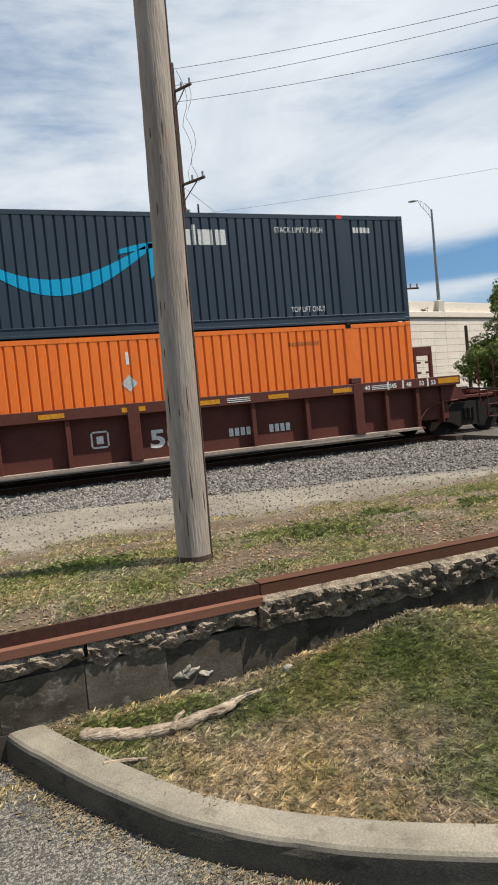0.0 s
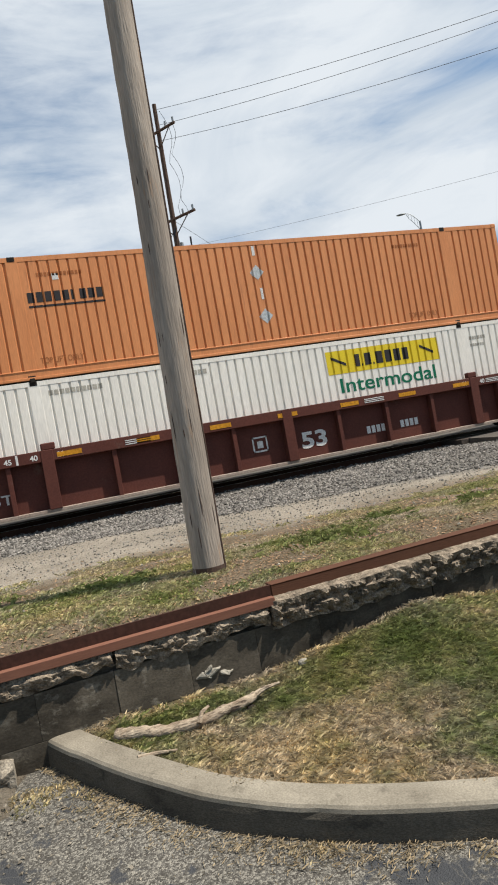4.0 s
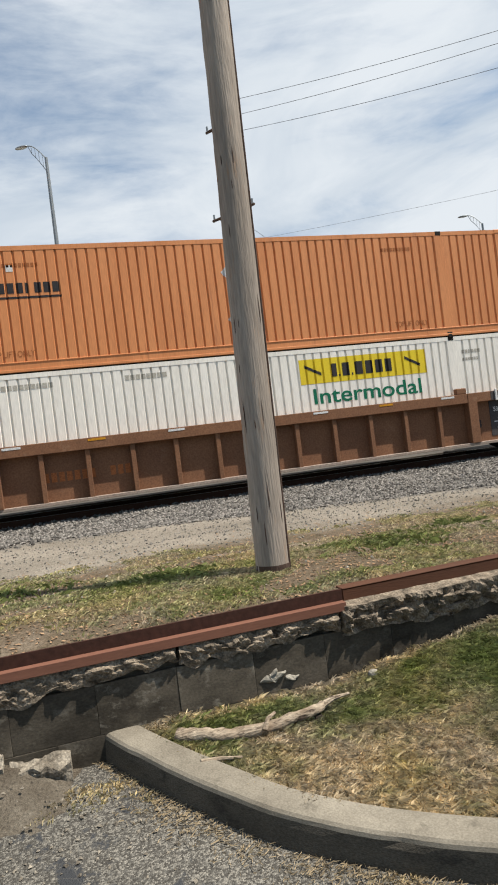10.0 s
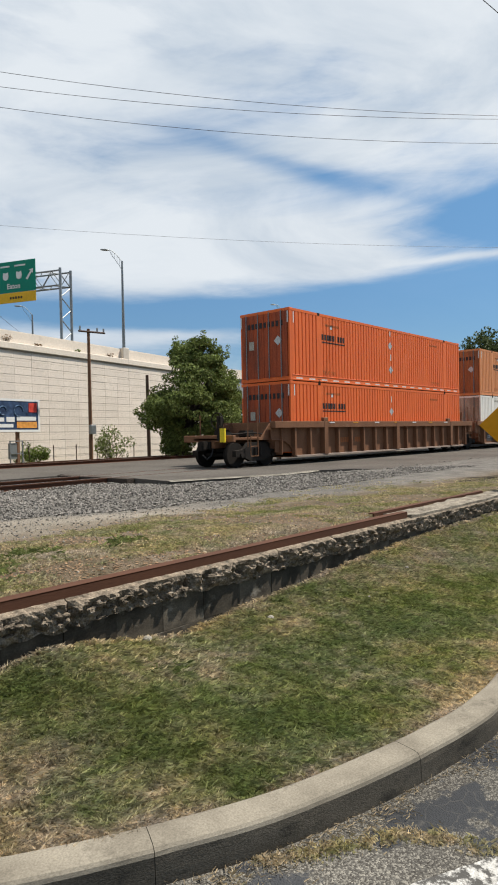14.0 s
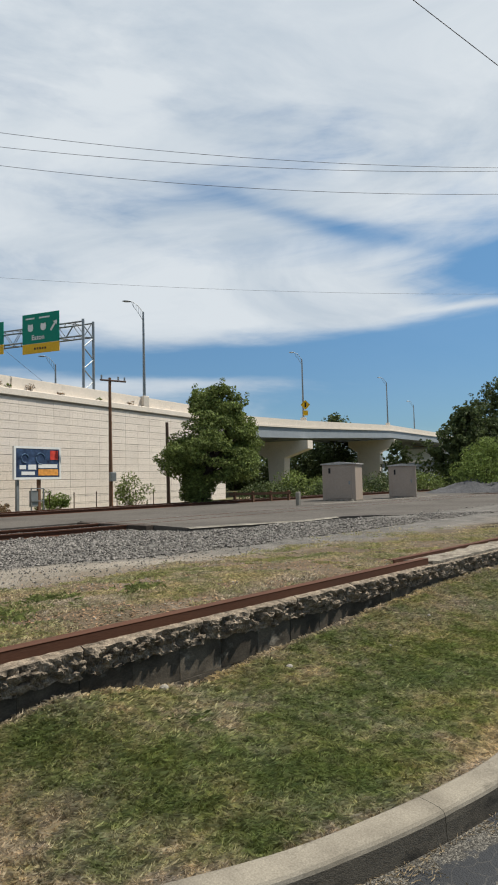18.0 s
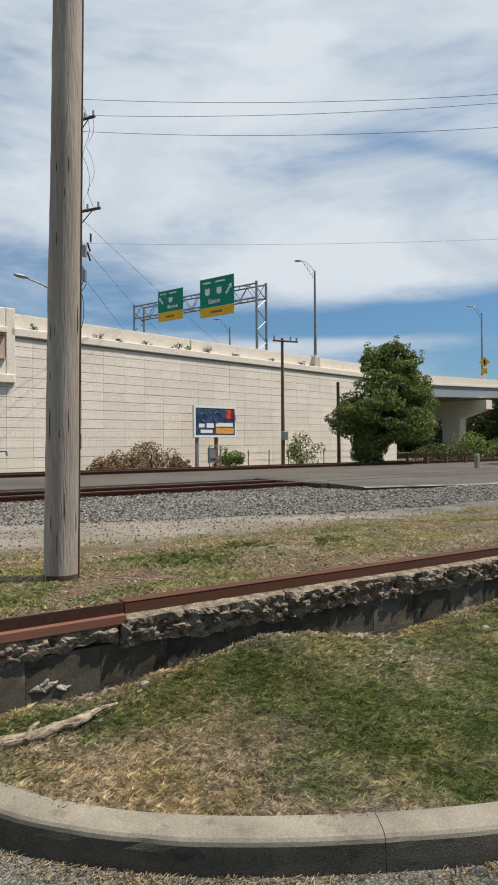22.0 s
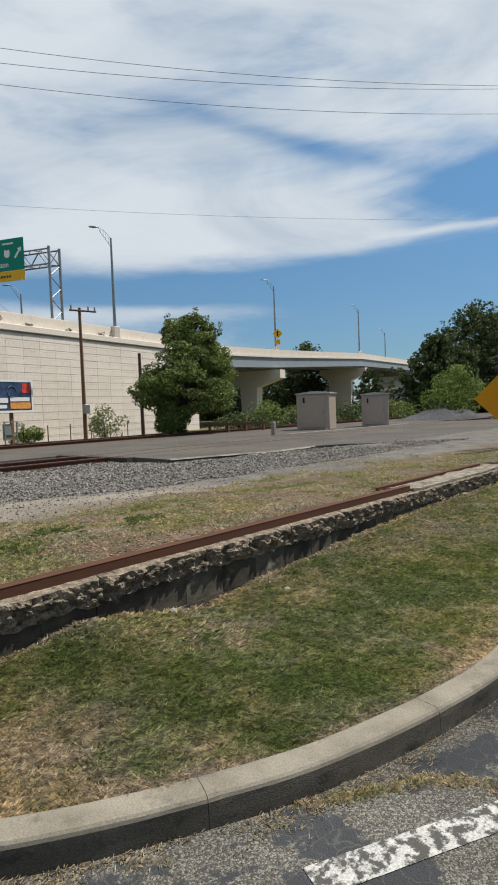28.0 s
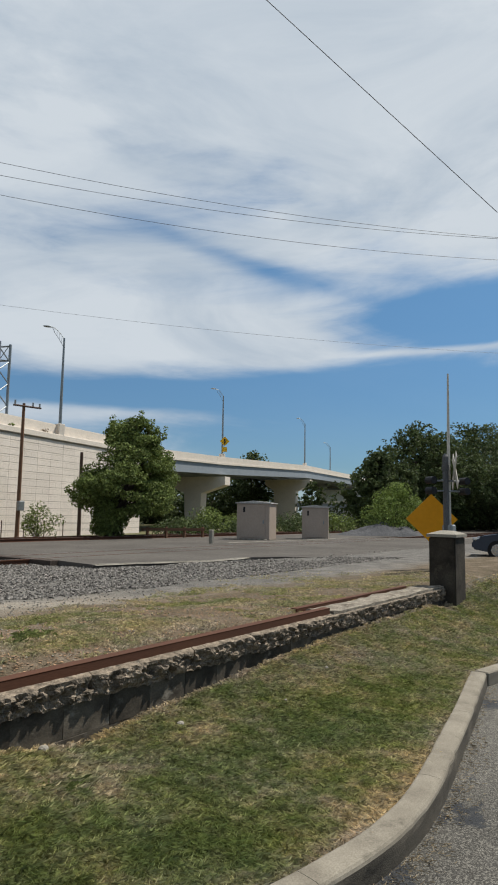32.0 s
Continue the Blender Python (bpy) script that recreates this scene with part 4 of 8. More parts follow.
def rough_strip(name, x0, x1, zt, zb, y, depth, seed, parent, mat, nx_step=0.02, nz=9):
    """A ragged broken concrete edge: angular facets, and a jagged lower rim."""
    n = round((x1 - x0) / nx_step)
    verts, faces = [], []
    for i in range(n + 1):
        x = x0 + (x1 - x0) * i / n
        low = zb + 0.05 * noise.noise((x * 3.1, seed, 0)) + 0.035 * noise.noise((x * 11, seed, 2))
        for k in range(nz + 1):
            v = k / nz
            z = zt + (low - zt) * v
            d1, p1 = noise.voronoi((x * 13, z * 17, seed * 1.7))
            d2, p2 = noise.voronoi((x * 30 + 4, z * 36, seed))
            q = 0.55 * noise.cell(p1[0] * 9.0) + 0.4 * noise.noise((x * 5, z * 8, seed)) - 0.55 * d1[0] + 0.22 * noise.cell(p2[0] * 7.0) - 0.25 * d2[0]
            d = depth * (0.75 + 0.75 * q) * (0.15 + 1.1 * min(1, v * 3) * (1 - 0.65 * v * v))
            verts.append((x + 0.006 * q, y - d, z + (0.016 * q if 0 < k else 0.006 * noise.noise((x * 20, seed, 9)))))
        verts.append((x, y + 0.16, low))
        verts.append((x, y + 0.16, zt))
    w = nz + 3
    for i in range(n):
        for k in range(w):
            a, b = i * w + k, i * w + (k + 1) % w
            faces.append((a, a + w, b + w, b))
    me = bpy.data.meshes.new(name)
    me.from_pydata(verts, [], faces)
    me.materials.append(M[mat])
    ob = new(name, me)
    ob.parent = parent
    return ob


def cap_strip(x0, x1, zt, zb, y, seed, parent):
    """A length of concrete coping: a flat worn ledge, a broken front of angular facets, undercut below."""
    n = round((x1 - x0) / 0.018)
    nz = 10
    verts, faces = [], []
    for i in range(n + 1):
        x = x0 + (x1 - x0) * i / n
        end = min(1.0, min(i, n - i) / 3 + 0.35)
        low = zb + 0.035 * noise.noise((x * 3.1, seed, 0)) + 0.03 * noise.noise((x * 11, seed, 2))
        reach = (0.072 + 0.03 * noise.noise((x * 2.4, seed, 5)) + 0.022 * noise.noise((x * 9, seed, 6))) * end
        lip = zt - 0.022 + 0.012 * noise.noise((x * 6, seed, 7)) + 0.007 * noise.noise((x * 25, seed, 8))
        verts += [(x, y + 0.16, low), (x, y + 0.16, zt), (x, y + 0.03, zt - 0.004 + 0.004 * noise.noise((x * 15, seed, 1)))]
        for k in range(nz + 1):
            v = k / nz
            z = lip + (low - lip) * v
            d1, p1 = noise.voronoi((x * 15, z * 19, seed * 1.7))
            d2, p2 = noise.voronoi((x * 36 + 4, z * 34, seed))
            q = 0.55 * noise.cell(p1[0] * 9.0) + 0.4 * noise.noise((x * 5, z * 8, seed)) - 0.5 * d1[0] + 0.22 * noise.cell(p2[0] * 7.0) - 0.25 * d2[0]
            d = reach * (0.62 - 0.25 * v * v) + 0.070 * (0.30 + 0.95 * q) * min(1.0, v * 4) * (1 - 0.55 * v * v)
            verts.append((x + 0.006 * q, y - d, z + (0.016 * q if k else 0.0)))
    w = nz + 4
    for i in range(n):
        for k in range(w):
            a, b = i * w + k, i * w + (k + 1) % w
            faces.append((a, b, b + w, a + w))
    faces += [tuple(range(w - 1, -1, -1)), tuple(n * w + k for k in range(w))]
    me = bpy.data.meshes.new("cap_stone")
    me.from_pydata(verts, [], faces)
    me.materials.append(M["broken"])
    ob = new("cap_stone", me)
    ob.parent = parent


def build_wall():
    wall = thing("retaining_wall", "low old block wall with a crumbling concrete top and steel edging", "retaining wall", kind="structure")
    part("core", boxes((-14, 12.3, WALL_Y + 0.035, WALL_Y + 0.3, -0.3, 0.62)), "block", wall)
    # broken cap in lengths, parted by cracks
    cuts = [-14, -4.2, -1.7, 0.32, 1.30, 2.53, 3.62, 4.8, 5.7, 6.6, 7.6, 8.7, 9.8, 12.25]
    for k, (a, b) in enumerate(zip(cuts, cuts[1:])):
        left = b <= 1.31
        if not left:
            cap_strip(a + 0.004, b - 0.004, 0.705, 0.515, WALL_Y, k * 3.7, wall)
            continue
        rough_strip("cap_stone", a + 0.004, b - 0.004, 0.66, 0.55, WALL_Y, 0.045, k * 3.7, wall, "broken",
                    0.1 if b < -1.6 else 0.02)
    bm = boxes((7.45, 11.44, WALL_Y - 0.01, WALL_Y + 0.37, 0.55, 0.722))
    bmesh.ops.subdivide_edges(bm, edges=bm.edges[:], cuts=23, use_grid_fill=True)
    for v in bm.verts:
        v.co += Vector((0.05 * noise.noise(v.co * 4), (0.12 if v.co.y > WALL_Y + 0.3 else 0.02) * noise.noise((v.co.x * 2.5, 0, 7)), 0.022 * noise.noise((v.co.x * 3, v.co.y * 5, 3)) + 0.012 * noise.noise(v.co * 15)))
    part("pad", bm, "ledge", wall, "broken pale concrete pad")
    # steel edging: an angle with a wide lower leg, then a plain flat, then a loose length set back
    a = part("edging", bevelled(boxes((-14, 1.335, WALL_Y - 0.03, WALL_Y - 0.015, 0.658, 0.705), (-14, 1.335, WALL_Y - 0.03, WALL_Y + 0.02, 0.700, 0.712)), 0.003), "rust_face", wall, "rust-orange steel angle")
    part("upstand", boxes((-14, 1.335, WALL_Y + 0.02, WALL_Y + 0.035, 0.69, 0.778)), "dark_edging", wall, "dark rusted steel upstand")
    part("edging", bevelled(boxes((1.345, 7.42, WALL_Y + 0.03, WALL_Y + 0.05, 0.64, 0.775), (1.345, 7.42, WALL_Y + 0.03, WALL_Y + 0.13, 0.762, 0.776)), 0.003), "rust_rail", wall, "dark rusted steel rail")
    part("edging", bevelled(boxes((7.28, 10.85, 4.205, 4.225, 0.62, 0.742), (7.28, 10.85, 4.205, 4.29, 0.732, 0.744)), 0.003), "rust_rail", wall, "loose rusted steel bar")
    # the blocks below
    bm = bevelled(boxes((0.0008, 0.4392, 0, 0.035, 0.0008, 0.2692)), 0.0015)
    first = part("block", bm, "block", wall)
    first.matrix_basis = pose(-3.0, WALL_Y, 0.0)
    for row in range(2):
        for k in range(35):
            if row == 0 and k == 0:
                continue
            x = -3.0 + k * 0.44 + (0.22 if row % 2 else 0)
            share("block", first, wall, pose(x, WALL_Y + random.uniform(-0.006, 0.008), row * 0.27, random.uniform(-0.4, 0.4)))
    # a spalled pale patch low on the face, and broken lumps at the foot
    bm = bmesh.new()
    rng = random.Random(8)
    for k in range(6):
        s = rng.uniform(0.014, 0.03)
        bmesh.ops.create_icosphere(bm, subdivisions=2, radius=1, matrix=Matrix.LocRotScale((0.88 + rng.uniform(-0.09, 0.10), WALL_Y, 0.36 + rng.uniform(-0.025, 0.03)), Euler((0, rng.uniform(-0.6, 0.2), 0)), (s * 1.9, 0.012, s * 0.6)))
    for v in bm.verts:
        v.co += Vector((noise.noise(v.co * 25), 0.35 * noise.noise(v.co * 25 + Vector((0, 4, 0))), noise.noise(v.co * 25 + Vector((9, 0, 0))))) * 0.035
    part("spalled_patch", bm, "capstone", wall, "pale spalled concrete")
    for x0, x1, zt in ((-1.9, -1.32, 0.275), (-1.28, -0.80, 0.285), (-0.775, -0.625, 0.28), (-0.60, -0.30, 0.235)):
        bm = boxes((x0, x1, WALL_Y - 0.13, WALL_Y + 0.02, zt - 0.24, zt))
        bmesh.ops.subdivide_edges(bm, edges=bm.edges[:], cuts=9, use_grid_fill=True)
        for v in bm.verts:
            e = noise.noise((v.co.x * 7, 0, 3)) + 0.6 * noise.noise((v.co.x * 21, v.co.z * 20, 4))
            if v.co.y < WALL_Y:
                v.co.y += 0.05 * e + 0.035
            v.co.z += 0.03 * noise.noise((v.co.x * 9, v.co.y * 14, zt)) + 0.014 * noise.noise(v.co * 34) - 0.22 * max(0.0, WALL_Y - v.co.y)
        part("broken_ledge", bm, "ledge", wall, "pale broken concrete ledge at the foot")
    # the square pillar at the end of the wall
    pil = thing("pillar", "squat dark concrete pillar with a pale cap", "pillar")
    bm = bevelled(boxes((11.45, 12.0, 3.56, 4.03, 0.2, 1.57)), 0.02, 2)
    part("shaft", bm, "pillar", pil)
    bm = bmesh.new()
    x0, x1, y0, y1 = 11.42, 12.03, 3.53, 4.06
    lo = [bm.verts.new(p) for p in ((x0, y0, 1.57), (x1, y0, 1.57), (x1, y1, 1.57), (x0, y1, 1.57))]
    mid = [bm.verts.new((p.co.x, p.co.y, 1.62)) for p in lo]
    top = [bm.verts.new((11.725 + (p.co.x - 11.725) * 0.35, 3.795 + (p.co.y - 3.795) * 0.35, 1.68)) for p in lo]
    for A, B in ((lo, mid), (mid, top)):
        for k in range(4):
            bm.faces.new((A[k], A[(k + 1) % 4], B[(k + 1) % 4], B[k]))
    bm.faces.new(top), bm.faces.new(list(reversed(lo)))
    part("cap", bm, "capstone", pil, "pale weathered cap")


def build_pole():
    pole = thing("utility_pole", "bare weathered grey-brown wooden pole set in the verge", "pole")
    bm = bmesh.new()
    n, seg = 150, 24
    rings = []
    for k in range(n + 1):
        z = 0.5 + 6.3 * k / n
        r = 0.124 - 0.0042 * (z - 0.8)
        rings.append([bm.verts.new((1.195 + 0.020 * (z - 0.8) + math.cos(u) * (r + 0.006 * noise.noise((math.cos(u) * 1.5, math.sin(u) * 1.5, z * 0.9)) + 0.0045 * noise.noise((math.cos(u) * 3, math.sin(u) * 3, z * 4.5))),
                                    4.66 + math.sin(u) * (r + 0.006 * noise.noise((math.cos(u) * 1.5, math.sin(u) * 1.5, z * 0.9 + 50))), z)) for u in (2 * math.pi * j / seg for j in range(seg))])
    for a, b in zip(rings, rings[1:]):
        for j in range(seg):
            bm.faces.new((a[j], a[(j + 1) % seg], b[(j + 1) % seg], b[j]))
    bm.faces.new(rings[-1])
    part("shaft", bm, "pole", pole, smooth=True)
    bm = bmesh.new()
    rng = random.Random(4)
    for k in range(26):
        z, u = rng.uniform(0.95, 6.4), rng.uniform(3.2, 6.6)
        r = 0.124 - 0.0042 * (z - 0.8)
        c = Vector((1.195 + 0.020 * (z - 0.8) + math.cos(u) * r, 4.66 + math.sin(u) * r, z))
        bmesh.ops.create_icosphere(bm, subdivisions=1, radius=1, matrix=Matrix.LocRotScale(c, Euler((0, 0, u)), (0.004, rng.uniform(0.002, 0.005), rng.uniform(0.03, 0.13))))
    knots = part("knots", bm, "dark_pole", pole, "dark knots and splits")
    knots["kind"] = "stuff"
    part("ground_wire", tube(bmesh.new(), [(1.195 + 0.02 * (z - 0.8) + math.cos(-0.62) * (0.127 - 0.0042 * (z - 0.8)), 4.66 + math.sin(-0.62) * (0.127 - 0.0042 * (z - 0.8)), z) for z in [0.75 + 0.3 * k for k in range(21)]], 0.007, 6), "dark_pole", pole, "dark earth wire stapled to the wood")
    part("base_stain", tube(bmesh.new(), [(1.195, 4.66, 0.6), (1.197, 4.66, 0.83)], 0.1275, 20), "dark_pole", pole, "dark tarred foot")


def build_track():
    tr = thing("railway_track", "rusty steel rails on timber ties in grey ballast", "railway track", kind="structure")

    def rail(y, x0, x1, zt, parent):
        prof = [(-0.07, 0), (0.07, 0), (0.07, 0.012), (0.012, 0.03), (0.012, 0.125), (0.036, 0.135), (0.036, 0.165), (0.028, 0.172), (-0.028, 0.172), (-0.036, 0.165), (-0.036, 0.135), (-0.012, 0.125), (-0.012, 0.03), (-0.07, 0.012)]
        bm = bmesh.new()
        a = [bm.verts.new((x0, y + u, zt - 0.172 + v)) for u, v in prof]
        b = [bm.verts.new((x1, y + u, zt - 0.172 + v)) for u, v in prof]
        for k in range(len(prof)):
            j = (k + 1) % len(prof)
            bm.faces.new((a[k], a[j], b[j], b[k]))
        bm.faces.new(a), bm.faces.new(list(reversed(b)))
        part("rail", bm, "rust_rail", parent)
        part("rail_head", boxes((x0, x1, y - 0.026, y + 0.026, zt - 0.002, zt + 0.003)), "rail_top", parent, "polished running surface")
    for s in (-1, 1):
        rail(TRACK_Y + s * 0.752, -120, 300, RAIL_Z, tr)
    first = part("tie", bevelled(boxes((-0.115, 0.115, -1.3, 1.3, -0.16, 0)), 0.01), "tie", tr)
    first.matrix_basis = pose(-25, TRACK_Y, RAIL_Z - 0.165)
    for k in range(1, 70):
        x = -25 + k * 0.53
        if x > 12.1:
            break
        share("tie", first, tr, pose(x, TRACK_Y + random.uniform(-0.04, 0.04), RAIL_Z - 0.165))
    tr2 = thing("far_railway_track", "rusty rails of a second track beyond the street", "railway track", kind="structure")
    for s in (-1, 1):
        rail(27.6 + s * 0.752, -60, 200, 0.58, tr2)
    part("bed", slab(bmesh.new(), [(-60, 25.9), (200, 25.9), (200, 29.4), (-60, 29.4)], 0.05, 0.42), "ballast", tr2)
    # edge timbers of the crossing
    part("crossing_timber", bevelled(boxes((11.9, 12.3, 15.2, 18.9, 0.3, 0.515)), 0.01), "tie", tr, "worn timber at the crossing's edge")


build_ground()
build_kerb()
build_wall()
build_pole()
build_track()

# ---- the train ----
SPEED = 10.85
SIDE = 1.295
CW = 0.17
TOP_Z = 6.77


def corrugation(x0, x1, pitch=0.232, depth=0.034):
    """Breaks (x, inset) of a pressed steel side between x0 and x1."""
    n = max(1, round((x1 - x0) / pitch))
    p = (x1 - x0) / n
    out = []
    for k in range(n):
        a = x0 + k * p
        out += [(a, 0.0), (a + p * 0.72, 0.0), (a + p * 0.80, depth), (a + p * 0.90, depth)]
    out.append((x1, 0.0))
    return out


LEN, HIGH = 16.15, 2.9
PROFILE = corrugation(0.16, 1.86) + corrugation(2.14, LEN - 2.14) + corrugation(LEN - 1.86, LEN - 0.16)


def inset(x):
    for (a, u), (b, v) in zip(PROFILE, PROFILE[1:]):
        if a <= x <= b:
            return u if b - a < 1e-6 else u + (v - u) * (x - a) / (b - a)
    return 0.0


def decal(bm, x0, x1, zlo, zhi, step=0.3):
    """A painted mark that follows the corrugation; zlo and zhi are heights or functions of x."""
    cuts = sorted({x0, x1, *(a for a, _ in PROFILE if x0 < a < x1), *(x0 + (x1 - x0) * k / max(1, math.ceil((x1 - x0) / step)) for k in range(1, math.ceil((x1 - x0) / step)))})
    lo = zlo if callable(zlo) else (lambda x: zlo)
    hi = zhi if callable(zhi) else (lambda x: zhi)
    col = []
    for x in cuts:
        y = -SIDE + inset(x) - 0.005
        col.append((bm.verts.new((x, y, lo(x))), bm.verts.new((x, y, hi(x)))))
    for (a, b), (c, d) in zip(col, col[1:]):
        bm.faces.new((a, c, d, b))
    return bm


def word(bm, x0, n, h, z, w=None, gap=0.28, skip=()):
    """A word as plain bars, one a letter."""
    w = w or h * 0.62
    for k in range(n):
        if k in skip:
            continue
        a = x0 + k * w * (1 + gap)
        decal(bm, a, a + w, z, z + h, 1.0)
    return bm


def shell(side_z0, side_z1):
    """The pressed side walls, roof and floor of one box."""
    bm = bmesh.new()
    rows = []
    for s in (-1, 1):
        lo = [bm.verts.new((x, s * (SIDE - d), side_z0)) for x, d in PROFILE]
        hi = [bm.verts.new((x, s * (SIDE - d), side_z1)) for x, d in PROFILE]
        for k in range(len(PROFILE) - 1):
            bm.faces.new((lo[k], lo[k + 1], hi[k + 1], hi[k]))
        rows.append((lo, hi))
    return bm


def front_wall():
    """The pressed blind end, one folded sheet."""
    n = 14
    bm = bmesh.new()
    cols = []
    for k in range(n):
        y = -SIDE + 0.08 + (2 * SIDE - 0.16) * k / n
        w = (2 * SIDE - 0.16) / n
        d = 0.02 if k % 2 else 0.055
        for q in (y + 0.02, y + w - 0.02):
            cols.append((bm.verts.new((LEN - d, q, 0.15)), bm.verts.new((LEN - d, q, HIGH - 0.1))))
    for (a, b), (c, d) in zip(cols, cols[1:]):
        bm.faces.new((a, c, d, b))
    return bm


MESH = {}


def diamond_plate(y, z, r):
    """A square plate on its corner, standing off the doors."""
    bm = bmesh.new()
    a = [bm.verts.new((-0.058, y + r * math.cos(u), z + r * math.sin(u))) for u in (0, math.pi / 2, math.pi, 1.5 * math.pi)]
    b = [bm.verts.new((-0.05, v.co.y, v.co.z)) for v in a]
    bm.faces.new(a), bm.faces.new(list(reversed(b)))
    for k in range(4):
        bm.faces.new((a[k], b[k], b[(k + 1) % 4], a[(k + 1) % 4]))
    return bm


def container(name, label, mat, x, z, kind):
    c = thing(name, label, "shipping container", pose(x, TRACK_Y, z), group="stacked containers")

    def cached(key, nm, make, material_name, lab="", smooth=False):
        if (key, material_name) in MESH:
            o = new(nm, MESH[(key, material_name)])
            o.parent = c
            if lab:
                o["label"] = lab
            return o
        o = part(nm, make(), material_name, c, lab, smooth)
        MESH[(key, material_name)] = o.data
        return o
    cached("shell", "side_wall", lambda: shell(0.15, HIGH - 0.11), mat)
    cached("front", "front_wall", front_wall, mat)
    cached("roof", "roof", lambda: boxes((0.05, LEN - 0.05, -SIDE + 0.03, SIDE - 0.03, HIGH - 0.05, HIGH - 0.02)), mat)
    cached("floor", "underframe", lambda: boxes((0.05, LEN - 0.05, -SIDE + 0.03, SIDE - 0.03, 0.05, 0.15)), "truck")
    for s, nm in ((-1, "near"), (1, "far")):
        y0, y1 = (-SIDE - 0.006, -SIDE + 0.08) if s < 0 else (SIDE - 0.08, SIDE + 0.006)
        cached("trail" + nm, "top_rail", lambda: boxes((0.15, LEN - 0.15, y0, y1, HIGH - 0.12, HIGH - 0.012)), mat)
        cached("brail" + nm, "bottom_rail", lambda: bevelled(boxes((0.15, LEN - 0.15, y0 - (0.012 if s < 0 else 0), y1 + (0.012 if s > 0 else 0), 0.012, 0.075), (0.15, LEN - 0.15, y0, y1, 0.07, 0.225), (0.15, LEN - 0.15, y0 - (0.012 if s < 0 else 0), y1 + (0.012 if s > 0 else 0), 0.215, 0.245)), 0.006), mat)
        for k, (a, b) in enumerate(((0, 0.16), (1.86, 2.14), (LEN - 2.14, LEN - 1.86), (LEN - 0.16, LEN))):
            cached("post%d%s" % (k, nm), "post", lambda: bevelled(boxes((a, b, y0 - 0.001 * s, y1, 0.1, HIGH - 0.1)), 0.012), mat)
    for k, xx in enumerate((0.0, 1.91, LEN - 2.09, LEN - 0.18)):
        for s in (-1, 1):
            for zz in (0.0, HIGH - 0.118):
                y0, y1 = (-SIDE - 0.012, -SIDE + 0.15) if s < 0 else (SIDE - 0.15, SIDE + 0.012)
                o = cached("cast%d" % s, "corner_casting", lambda: bevelled(boxes((0, 0.18, y0, y1, 0, 0.118)), 0.012), ("board_red" if mat == "navy" and zz > 1 else "truck") if 0 < k < 3 else mat)
                o.matrix_basis = pose(xx, 0, zz)
    for k, xx in enumerate((1.94, LEN - 2.06)):
        o = cached("lock", "twist_lock", lambda: bevelled(boxes((0, 0.12, -SIDE - 0.03, -SIDE + 0.05, -0.05, 0.05)), 0.01), "truck")
        o.matrix_basis = pose(xx, 0, 0)
    # the doors at the trailing end
    for s in (-1, 1):
        y0, y1 = (-1.2, -0.01) if s < 0 else (0.01, 1.2)

        def leaf():
            rows = [(y0, 0.0)]
            for k in range(5):
                a = y0 + 0.1 + k * 0.22
                rows += [(a, 0.0), (a + 0.015, -0.016), (a + 0.125, -0.016), (a + 0.14, 0.0)]
            rows += [(y1, 0.0)]
            poly = [(y, x - 0.03) for y, x in rows] + [(y1, 0.02), (y0, 0.02)]
            bm = bmesh.new()
            lo = [bm.verts.new((x, y, 0.17)) for y, x in poly]
            hi = [bm.verts.new((x, y, HIGH - 0.13)) for y, x in poly]
            for k in range(len(poly)):
                bm.faces.new((lo[k], hi[k], hi[(k + 1) % len(poly)], lo[(k + 1) % len(poly)]))
            bm.faces.new(hi), bm.faces.new(list(reversed(lo)))
            return bm
        d = cached("leaf%d" % s, "door", leaf, "door_" + mat, "grimy pressed steel door leaf")
        if mat == "cream" and z > 2:
            cached("band%d" % s, "door_band", lambda: boxes((-0.054, -0.048, y0 + 0.02, y1 - 0.02, 1.75, 2.2)), "door_yellow", "worn yellow band across the door")
        for yy in (y0 + 0.28, y1 - 0.28):
            key = "rod"
            if key in MESH:
                r = new("lock_rod", MESH[key])
                r.parent = d
            else:
                r = part("lock_rod", tube(bmesh.new(), [(0, 0, 0.12), (0, 0, HIGH - 0.1)], 0.022, 6), "galv", d, "galvanised lock rod")
                MESH[key] = r.data
            r.matrix_basis = pose(-0.075, yy, 0)
    if kind == "orange":
        for k in range(9):
            y = -1.0 + k * 0.215
            cached("doormark%d" % k, "stencil", lambda: boxes((-0.056, -0.05, y, y + 0.14, 2.2, 2.42)), "mark_black", "dark worn lettering as plain bars")
        cached("doorcard", "placard", lambda: boxes((-0.058, -0.05, 0.52, 0.78, 1.35, 1.7)), "mark_faint", "pale paper placard on the door")
        cached("doordiamond", "placard", lambda: diamond_plate(-0.75, 1.62, 0.2), "placard", "pale diamond placard on the door")
        for yy in (-1.26, 1.2):
            cached("doortape%d" % (yy > 0), "tape", lambda: boxes((-0.03, -0.022, yy, yy + 0.06, 2.3, 2.75)), "mark_white", "white corner tape")
    cached("header", "door_header", lambda: boxes((-0.02, 0.1, -SIDE, SIDE, HIGH - 0.125, HIGH - 0.01)), mat)
    cached("sillbar", "door_sill", lambda: boxes((-0.02, 0.1, -SIDE, SIDE, 0.01, 0.165)), mat)

    def mark(nm, bm, m, lab):
        o = part(nm, bm, m, c, lab)
        if nm == "stencil":
            o["kind"] = "stuff"
        return o

